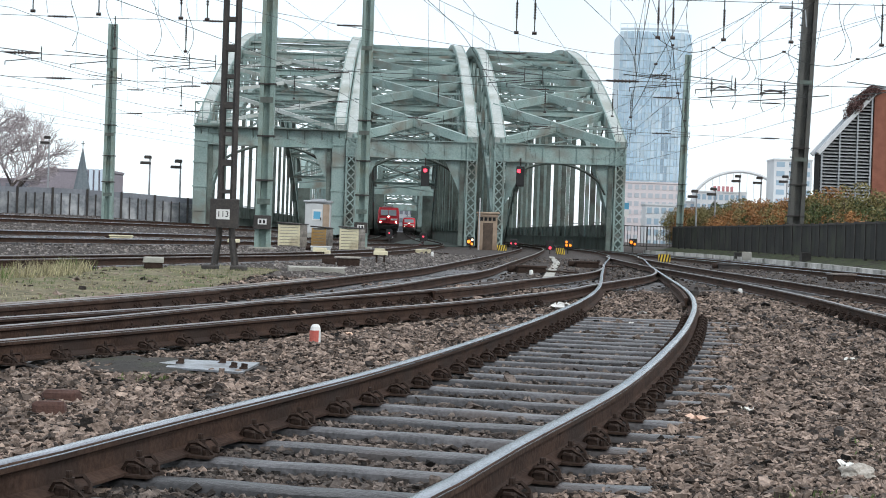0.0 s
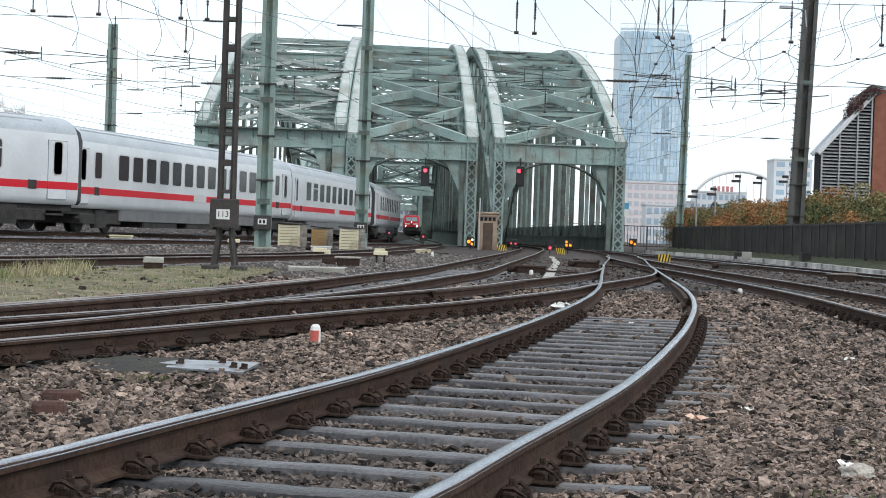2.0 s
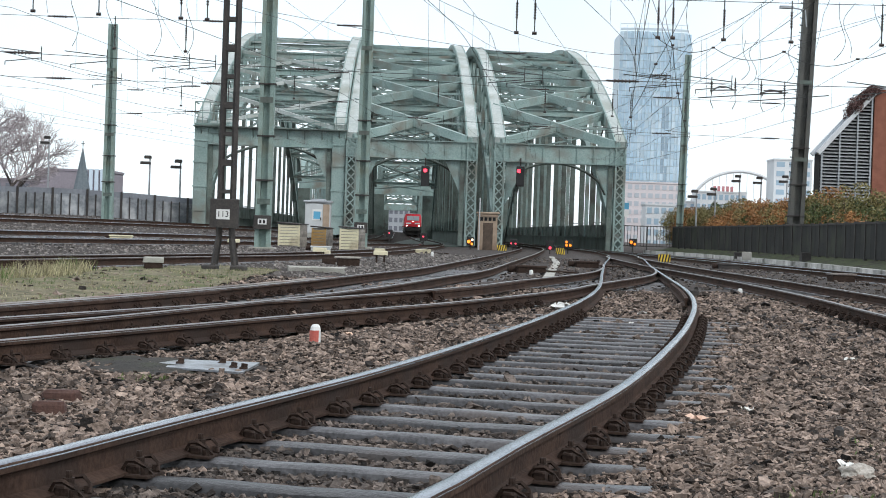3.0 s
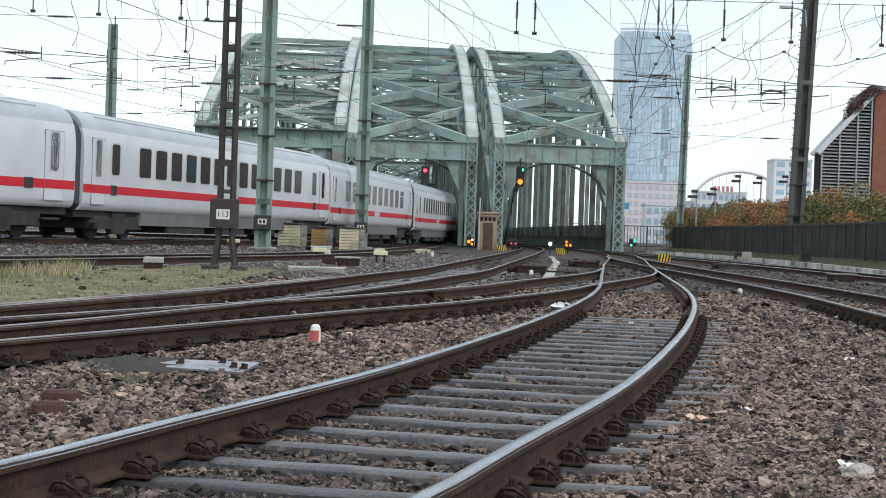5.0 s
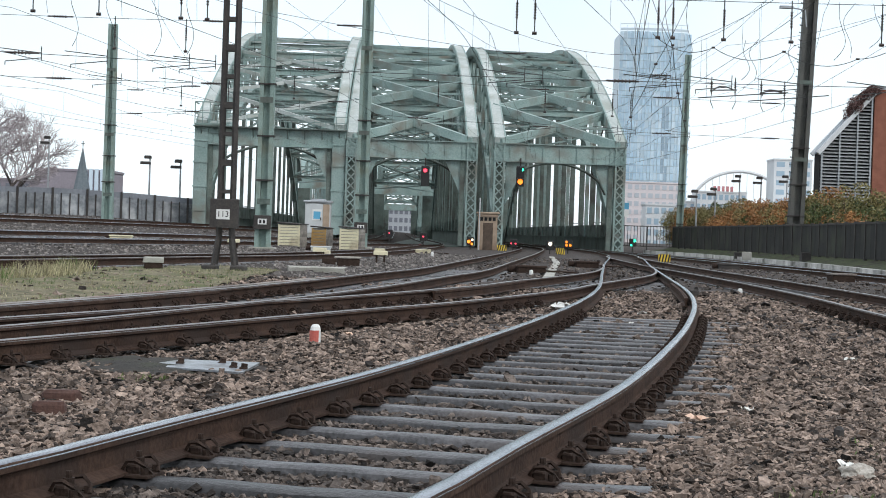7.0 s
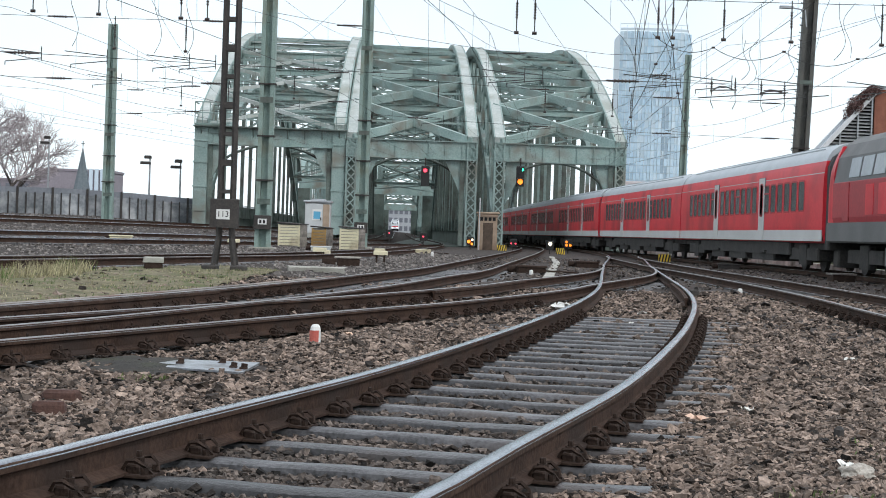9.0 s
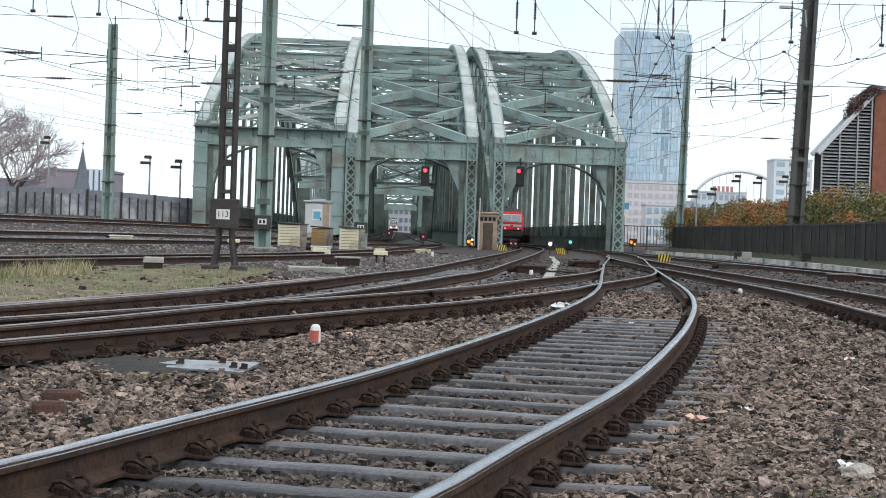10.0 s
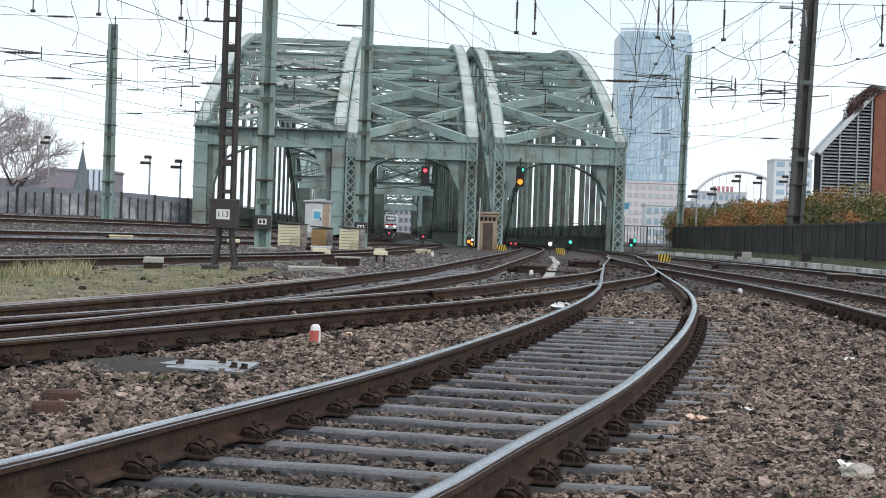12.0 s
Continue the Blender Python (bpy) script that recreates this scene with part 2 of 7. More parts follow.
AXIS = Vector((-0.03, 1.0, 0)).normalized()      # direction of the bridges
PORTAL_Y = 120.0
TRACKS = {
    "main": [(-5.5, -8), (-3.9, -3), (-2.6, 0.4), (-1.5, 3.3), (-0.79, 5.25), (-0.43, 6.6), (0.32, 9.39), (1.24, 13.7), (1.9, 17.2), (2.65, 21.7), (3.38, 27.05),
             (4.72, 39.9), (6.02, 52.4), (9.15, 81.6), (10.3, 100), (10.62, 118)],
    "inner": [(-7.0, 1.5), (-5.0, 7.3), (-3.7, 11.17), (-2.92, 13.37), (-1.76, 16.8), (-0.57, 19.95), (1.3, 26.2), (2.05, 29.6), (4.28, 38.95), (5.3, 45.7), (6.02, 52.6)],
    "second": [(-7.6, 3.2), (-5.0, 9.9), (-3.95, 13.0), (-2.95, 17.3), (-2.37, 20.25), (-1.47, 25.7), (-0.54, 32.4), (0.13, 36.8), (1.29, 49.55), (4.3, 85), (6.2, 112), (6.5, 125), (3.0, 250), (-2.0, 410)],
    "right": [(5.2, -8), (5.6, 6), (6.3, 20), (6.73, 25.4), (7.05, 31.8), (7.24, 39.6), (7.4, 51.1), (7.75, 62.2), (8.4, 75), (9.2, 82)],
    "outer": [(11.5, -20), (13.1, 15), (13.3, 35), (13.25, 45), (13.15, 51), (12.85, 65), (12.3, 84), (11.2, 105), (10.62, 120), (10.3, 132), (6.8, 250), (2.0, 410)],
    "cross": [(-22, -6), (-16.5, 6), (-11.5, 18.5), (-8.5, 29.5), (-6.4, 39), (-4.7, 48), (-2.6, 70), (-1.1, 100), (-0.7, 118), (-1.0, 140)],
    "mid_right": [(-42, 4), (-33, 12), (-24, 25), (-17.6, 37.6), (-14.1, 46.6), (-12.95, 50), (-9.6, 63), (-6.9, 76.1), (-3.4, 102.2), (-1.0, 120), (-1.1, 142), (-3.0, 200), (-8.0, 370), (-12.2, 530), (-16, 700)],
    "mid_left": [(-66, 4), (-48, 18), (-34, 33), (-24.53, 42.81), (-19.82, 50.02), (-16.64, 56.08), (-13.18, 70.03), (-9.86, 84.46), (-7.9, 100.6), (-6.3, 113.2), (-5.4, 124), (-5.4, 142), (-7.0, 200), (-12.0, 370), (-16.2, 530), (-20, 700)],
    "left_right": [(-62, 8), (-48, 24), (-37, 42), (-30, 56), (-26, 67), (-22.8, 78.3), (-21, 85.3), (-17.1, 100.3), (-13.0, 115), (-12.2, 124), (-12.3, 142), (-13.6, 200), (-18.5, 370), (-23, 530)],
    "left_left": [(-70, 14), (-56, 36), (-44, 55), (-35, 68), (-28.5, 80), (-24.5, 92), (-18.8, 112), (-16.4, 124), (-16.2, 142), (-17.4, 200), (-22.5, 370)],
}
GAUGE = 1.507
HEAD_TOP = [(-0.0368, -0.02), (-0.0355, -0.012), (-0.031, -0.0058), (-0.022, -0.0022), (-0.01, -0.0004), (0.0, 0.0), (0.01, -0.0004), (0.022, -0.0022), (0.031, -0.0058), (0.0355, -0.012), (0.0368, -0.02)]
RAIL_LOW = [(-0.036, -0.012), (-0.031, -0.006), (0.031, -0.006), (0.036, -0.012), (0.036, -0.04), (0.009, -0.052), (0.009, -0.125), (0.072, -0.148), (0.072, -0.159), (-0.072, -0.159), (-0.072, -0.148), (-0.009, -0.125), (-0.009, -0.052), (-0.036, -0.04)]
UP = Vector((0, 0, 1))


def rail_frames(line, off):
    fr = []
    for p, d in line:
        side = Vector((d.y, -d.x, 0)).normalized()
        fr.append((p + side * off, side, UP))
    return fr


LINES = {k: curve_points(v, 1.0)[0] for k, v in TRACKS.items()}
CENTRES = np.array([(p.x, p.y) for ln in LINES.values() for p, d in ln if -12 < p.y < 130])


def track_gap(x, y):
    """Distance from each place to the nearest track's centre line."""
    x, y = np.atleast_1d(x).astype(float), np.atleast_1d(y).astype(float)
    out = np.full(x.shape, 99.0)
    for i in range(0, len(x), 20000):
        dx = x[i:i + 20000, None] - CENTRES[None, :, 0]
        dy = y[i:i + 20000, None] - CENTRES[None, :, 1]
        out[i:i + 20000] = np.sqrt((dx * dx + dy * dy).min(axis=1))
    return out


def land(x, y):
    x, y = np.atleast_1d(x).astype(float), np.atleast_1d(y).astype(float)
    r = 0.0005 * np.clip(-x - 2.0, 0, 24) * np.clip(y, 0, 122)
    gap = track_gap(x, y)
    shoulder = np.clip((gap - 0.92) / 0.3, 0, 1)
    bumps = 0.018 * np.sin(x * 2.3 + 1.1 * np.sin(y * 0.9)) * np.sin(y * 1.7 + x)
    bed = np.clip((0.85 - gap) / 0.15, 0, 1)
    return r - 0.222 + 0.014 * bed + 0.052 * shoulder + bumps * shoulder


def build_ground():
    def axis(lo, hi, step, far):
        a = list(np.arange(lo, hi, step))
        d = step
        while a[-1] < far:
            d *= 1.18
            a.append(a[-1] + d)
        d = step
        while a[0] > -far:
            d *= 1.18
            a.insert(0, a[0] - d)
        return np.array(a)
    xs, ys = axis(-9.0, 9.0, 0.16, 3500), axis(2.0, 34.0, 0.16, 4500)
    X, Y = np.meshgrid(xs, ys)
    near = (np.abs(X) < 130) & (Y > -30) & (Y < 135)
    Z = np.full(X.shape, -0.25)
    Z[near] = land(X[near], Y[near])
    Z[~near] = (0.0005 * np.clip(-X - 2.0, 0, 24) * np.clip(Y, 0, 122) - 0.25)[~near]
    nx, ny = len(xs), len(ys)
    idx = np.arange(nx * ny).reshape(ny, nx)
    faces = np.stack([idx[:-1, :-1], idx[:-1, 1:], idx[1:, 1:], idx[1:, :-1]], -1).reshape(-1, 4)
    me = bpy.data.meshes.new("ground")
    me.from_pydata(np.stack([X, Y, Z], -1).reshape(-1, 3).tolist(), [], faces.tolist())
    me.materials.append(M_EARTH)
    me.shade_smooth()
    tagged(new("ground", me), "brown-grey railway yard ground of ballast and dirt", "ground", kind="structure")


build_ground()


def stones(name, label, n, region, size, seed, material, lift=0.0, flat=0.7):
    """Many angular stones in one mesh; region gives plan places for n random pairs."""
    rng = np.random.default_rng(seed)
    chip = np.array([(x, y, z) for x in (-1, 1) for y in (-1, 1) for z in (-1, 1)]) * 0.62
    tri = np.array([(0, 1, 3), (0, 3, 2), (4, 6, 7), (4, 7, 5), (0, 4, 5), (0, 5, 1), (2, 3, 7), (2, 7, 6), (0, 2, 6), (0, 6, 4), (1, 5, 7), (1, 7, 3)])
    xy = region(rng, n)
    xy = xy[~((np.abs(xy[:, 0] + 1.62) < 0.4) & (np.abs(xy[:, 1] - 11.35) < 0.34))]  # the cover plate lies bare
    hollow = ((xy[:, 0] + 2.05) / 0.62) ** 2 + ((xy[:, 1] - 11.4) / 0.75) ** 2 + 0.3 * np.sin(xy[:, 0] * 9) * np.sin(xy[:, 1] * 7)
    xy = xy[(hollow > 1) | (rng.uniform(0, 1, len(xy)) < 0.3)]
    n = len(xy)
    z = land(xy[:, 0], xy[:, 1]) + lift
    r = size * np.exp(rng.normal(0, 0.34, n))
    V = chip[None] * (1 + rng.normal(0, 0.3, (n, 8, 3)))
    V = V * np.stack([rng.uniform(0.9, 1.5, n), rng.uniform(0.7, 1.1, n), rng.uniform(0.35, 0.8, n)], 1)[:, None, :]
    ax = rng.normal(size=(n, 4))
    ax /= np.linalg.norm(ax, axis=1)[:, None]
    w, a, b, c = ax.T
    R = np.stack([1 - 2 * (b * b + c * c), 2 * (a * b - w * c), 2 * (a * c + w * b), 2 * (a * b + w * c), 1 - 2 * (a * a + c * c), 2 * (b * c - w * a), 2 * (a * c - w * b), 2 * (b * c + w * a), 1 - 2 * (a * a + b * b)], 1).reshape(n, 3, 3)
    V = np.einsum("nij,nkj->nki", R, V) * r[:, None, None]
    V[:, :, 2] *= flat
    V += np.stack([xy[:, 0], xy[:, 1], z + rng.uniform(-0.3, 0.55, n) * r], 1)[:, None, :]
    F = (tri[None] + 8 * np.arange(n)[:, None, None]).reshape(-1, 3)
    me = bpy.data.meshes.new(name)
    me.vertices.add(n * 8)
    me.vertices.foreach_set("co", V.reshape(-1).astype(np.float32))
    me.loops.add(len(F) * 3)
    me.loops.foreach_set("vertex_index", F.reshape(-1).astype(np.int32))
    me.polygons.add(len(F))
    me.polygons.foreach_set("loop_start", np.arange(0, len(F) * 3, 3, dtype=np.int32))
    me.update(calc_edges=True)
    me.materials.append(material)
    me.shade_flat()
    return tagged(new(name, me), label, "ballast", kind="stuff")


def on_verge(x, y):
    """The grassy strip between the second track and the far tracks."""
    edge = 0.35 * np.sin(x * 1.9 + y * 0.8) + 0.2 * np.sin(y * 2.7)
    return (x < -3.5) & (x > -10.0) & (y > 17.5 + edge) & (y < 36.5 + 2 * edge) & (track_gap(x, y) > 1.42)


def build_verge():
    """Sandy soil with moss, laid over the yard's ground."""
    X, Y = np.meshgrid(np.arange(-10.2, -3.3, 0.12), np.arange(17, 38, 0.15))
    x, y = X.ravel(), Y.ravel()
    ok = on_verge(x, y)
    z = land(x, y) + 0.028 + 0.016 * np.sin(x * 5.1 + y) * np.sin(y * 4.3 - x * 2)
    nx = X.shape[1]
    faces = [(i, i + 1, i + 1 + nx, i + nx) for i in range(len(x) - nx) if i % nx < nx - 1 and ok[i] and ok[i + 1] and ok[i + nx] and ok[i + 1 + nx]]
    used = sorted({i for f in faces for i in f})
    at = {i: k for k, i in enumerate(used)}
    me = bpy.data.meshes.new("verge")
    me.from_pydata([(x[i], y[i], z[i]) for i in used], [], [tuple(at[i] for i in f) for f in faces])
    me.materials.append(M_SANDY)
    me.shade_smooth()
    tagged(new("verge", me), "sandy mossy soil between the tracks with sparse grass", "verge", kind="structure")


M_MUD = mat("wet_dark_mud", (0.018, 0.016, 0.014), (0.05, 0.044, 0.036), 6.0, 0.9, bump=0.9, fine=30.0, stain=(0.035, 0.04, 0.02), stain_scale=3.0)
M_SANDY = mat("sandy_mossy_soil", (0.055, 0.052, 0.025), (0.26, 0.225, 0.14), 3.5, 0.95, bump=0.9, fine=22.0, stain=(0.09, 0.105, 0.035), stain_scale=1.6)
build_verge()


def wedge(y0, y1, spread=0.31, keep=None):
    def region(rng, n):
        y = np.sqrt(rng.uniform(y0 * y0, y1 * y1, n))
        x = rng.uniform(-spread, spread, n) * y
        xy = np.stack([x, y], 1)
        return xy if keep is None else xy[keep(x, y)]
    return region


def off_track(x, y):
    return track_gap(x, y) > 0.72


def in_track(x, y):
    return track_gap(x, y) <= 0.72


stones("ballast", "loose brown-grey crushed stone ballast between the tracks", 56000, wedge(4.0, 9.5, keep=off_track), 0.0155, 1, M_STONE)
stones("ballast", "darker crushed stone between the sleepers", 56000, wedge(4.0, 9.5, keep=in_track), 0.0155, 11, M_STONEBED)
stones("ballast", "loose brown-grey crushed stone ballast between the tracks", 62000, wedge(9.5, 17, keep=off_track), 0.0195, 2, M_STONE)
stones("ballast", "darker crushed stone between the sleepers", 62000, wedge(9.5, 17, keep=in_track), 0.0185, 12, M_STONEBED)
stones("ballast", "loose brown-grey crushed stone ballast between the tracks", 40000, wedge(17, 32, keep=lambda x, y: ~on_verge(x, y) | (np.sin(x * 37 + y * 91) > 0.45)), 0.028, 3, M_STONE)
stones("ballast", "loose brown-grey crushed stone ballast between the tracks", 26000, wedge(30, 75, keep=lambda x, y: (x < 0.02 * y) & ~on_verge(x, y)), 0.036, 4, M_STONE2)
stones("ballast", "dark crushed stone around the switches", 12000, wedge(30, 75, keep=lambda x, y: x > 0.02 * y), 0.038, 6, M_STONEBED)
stones("ballast", "pale crushed stone around the far tracks", 8000, wedge(60, 118, keep=lambda x, y: x < 0.0), 0.05, 5, M_STONE2)


def sleeper_mesh(length, width, k):
    rng = random.Random(k)
    w = width / 2
    prof = [(-w, -0.18), (w, -0.18), (w, -0.045), (w * 0.88, -0.014), (w * 0.6, -0.002), (0.0, 0.002), (-w * 0.6, -0.002), (-w * 0.88, -0.014), (-w, -0.045)]
    stops = [length * (k / 8 - 0.5) for k in range(9)]
    mb = MB().sweep(prof, [(Vector((x, rng.uniform(-0.004, 0.004), rng.uniform(-0.004, 0.004))), Vector((0, 1, 0)), Vector((0, 0, 1))) for x in stops])
    mb.v = [(x + rng.uniform(-0.012, 0.012), y + rng.uniform(-0.006, 0.006), z + rng.uniform(-0.003, 0.003)) for x, y, z in mb.v]
    return mb.mesh("sleeper", M_SLEEPER, True)


def fastening_mesh():
    """Ribbed base plate with clamps and bolts on both sides of the rail foot."""
    mb = MB().box(-0.17, 0.17, -0.08, 0.08, -0.165, -0.152, 0.004)
    for s in (-1, 1):
        mb.box(min(s * 0.06, s * 0.115), max(s * 0.06, s * 0.115), -0.05, 0.05, -0.155, -0.118, 0.008)
        mb.tube((s * 0.095, 0, -0.12), (s * 0.095, 0, -0.068), 0.013, 6)
        mb.tube((s * 0.095, 0, -0.118), (s * 0.095, 0, -0.092), 0.024, 6)
        for e in (-0.055, 0.055):
            mb.tube((s * 0.145, e, -0.155), (s * 0.145, e, -0.125), 0.017, 6)
        for e in (-0.05, 0.05):
            mb.line([(s * 0.05, e, -0.135), (s * 0.075, e * 1.3, -0.1), (s * 0.115, e * 1.5, -0.095), (s * 0.15, e * 1.2, -0.12), (s * 0.165, e * 0.6, -0.15)], 0.009, 4)
    return mb.mesh("fastening", M_IRON)


SLEEPERS = [sleeper_mesh(2.6, 0.18, k) for k in range(4)]
FASTEN = fastening_mesh()


def build_track(key, label, y0, y1, sleepers_to, fasten_to, spacing=0.6, sink=0.0, head=None):
    root = thing("track", label, "railway track", "railway tracks", "structure")
    pts = [p for p in TRACKS[key]]
    line, total = curve_points(pts, 0.5)
    use = [(p, d) for p, d in line if y0 <= p.y <= y1]
    fine = [q for i, q in enumerate(use) if q[0].y < 45 or i % 4 == 0]
    for off in (-GAUGE / 2, GAUGE / 2):
        fr = rail_frames(fine, off)
        r = part("rail", MB().sweep(RAIL_LOW, fr), M_RAIL, root, "rust-brown steel rail")
        part("rail_head", MB().sweep(HEAD_TOP, fr), head or M_RAILTOP, r, "polished rail running surface", True)
    sl, _ = curve_points(pts, spacing)
    rng = random.Random(key)
    for i, (p, d) in enumerate(sl):
        if not (y0 <= p.y <= sleepers_to):
            continue
        a = math.degrees(math.atan2(-d.x, d.y))
        ob = part("sleeper", SLEEPERS[i % 4], None, root)
        ob.matrix_basis = pose(p.x, p.y, p.z - 0.163 - sink, rng.uniform(-0.4, 0.4), 0, a + rng.uniform(-0.7, 0.7) + (180 if i % 3 else 0))
        if p.y < fasten_to:
            for off in (-GAUGE / 2, GAUGE / 2):
                s = Vector((d.y, -d.x, 0)) * off
                f = part("fastening", FASTEN, None, root)
                f.matrix_basis = pose(p.x + s.x, p.y + s.y, p.z, 0, 0, a)
    return root


build_track("main", "curved single track with rusty rails and weathered sleepers", -6, 120, 20.6, 32)
build_track("inner", "rusty track curving in to join the main curve", 1.5, 60, 40, 24, 0.6, 0.035, M_RAILDULL)
build_track("second", "rusty track curving away to the bridge", 3, 330, 45, 26, 0.6, 0.01, M_RAILDULL)
build_track("right", "rusty track running along the ballast shoulder", -8, 90, 45, 26, 0.6, 0.035, M_RAILDULL)
build_track("outer", "track beside the dark boundary fence", 20, 400, 60, 0, 0.6, 0.03)
build_track("cross", "track crossing towards the middle bridge", -5, 142, 60, 0, 0.6, 0.03, M_RAILDULL)
build_track("mid_right", "track leading on to the middle bridge", 5, 400, 70, 0)
build_track("mid_left", "track leading on to the middle bridge", 8, 400, 70, 0)
build_track("left_right", "track leading on to the far bridge", 8, 300, 75, 0)
build_track("left_left", "track leading on to the far bridge", 14, 300, 75, 0)


def guard_rail(key, y0, y1, off, label, m=M_RAIL):
    """A short check rail beside a running rail."""
    line = [q for q in curve_points(TRACKS[key], 0.5)[0] if y0 <= q[0].y <= y1]
    ob = new("check_rail", MB().sweep([(-0.03, -0.02), (0.03, -0.02), (0.03, -0.05), (0.012, -0.06), (0.012, -0.13), (0.06, -0.15), (-0.06, -0.15), (-0.012, -0.13), (-0.012, -0.06), (-0.03, -0.05)], rail_frames(line, off)).mesh("check_rail", m))
    tagged(ob, label, "check rail", "check rails")


guard_rail("inner", 13.4, 19.6, 0.66, "short dull check rail beside the running rail")
guard_rail("second", 13.0, 21.0, -0.66, "short rust-brown check rail beside the running rail", M_RAIL)
guard_rail("inner", 23.0, 30.5, -0.66, "short dull check rail at the crossing")
guard_rail("main", 24.0, 33.0, 0.66, "short dull check rail at the crossing")
guard_rail("right", 56.0, 70.0, -0.66, "short dull check rail at the crossing")


# ---- the three steel arch bridges ----
SIDE = Vector((AXIS.y, -AXIS.x, 0))


def chord_frames(f, u, s0, s1, step, place):
    fr = []
    n = int(round((s1 - s0) / step))
    for i in range(n + 1):
        s = s0 + (s1 - s0) * i / n
        a, b = place(u, max(s0, s - 0.5), f(max(s0, s - 0.5))), place(u, min(s1, s + 0.5), f(min(s1, s + 0.5)))
        d = (b - a).normalized()
        fr.append((place(u, s, f(s)), SIDE, SIDE.cross(d)))
    return fr


def rect(w, h):
    return [(-w / 2, -h / 2), (w / 2, -h / 2), (w / 2, h / 2), (-w / 2, h / 2)]


def ibeam(w, h, t=0.05):
    a, b = w / 2, h / 2
    return [(-a, -b), (a, -b), (a, -b + t), (t / 2, -b + t), (t / 2, b - t), (a, b - t), (a, b), (-a, b), (-a, b - t), (-t / 2, b - t), (-t / 2, -b + t), (-a, -b + t)]


def lattice_column(root, place, u, s, z0, z1, w=0.72):
    col = MB()
    for du in (-w / 2, w / 2):
        for ds in (-w / 2, w / 2):
            col.beam(place(u + du * 0.9, s + ds, z0), place(u + du * 0.9, s + ds, z1), 0.13, 0.13)
    c = part("portal_column", col, M_GREEN, root, "latticed green portal column")
    lace = MB()
    n = int((z1 - z0) / 0.62)
    for i in range(n):
        a, b = z0 + (z1 - z0) * i / n, z0 + (z1 - z0) * (i + 1) / n
        for ds in (-w / 2 - 0.05, w / 2 + 0.05):
            lace.beam(place(u - w * 0.42, s + ds, a), place(u + w * 0.42, s + ds, b), 0.03, 0.09)
            lace.beam(place(u + w * 0.42, s + ds, a), place(u - w * 0.42, s + ds, b), 0.03, 0.09)
        for du in (-w * 0.47, w * 0.47):
            lace.beam(place(u + du, s - w * 0.45, a), place(u + du, s + w * 0.45, b), 0.03, 0.09)
    part("lacing", lace, M_GREEN, c)
    part("web_plate", MB().beam(place(u, s + 0.25, z0), place(u, s + 0.25, z1), 0.06, w * 0.8, up=tuple(SIDE)), M_GREENDK, c)


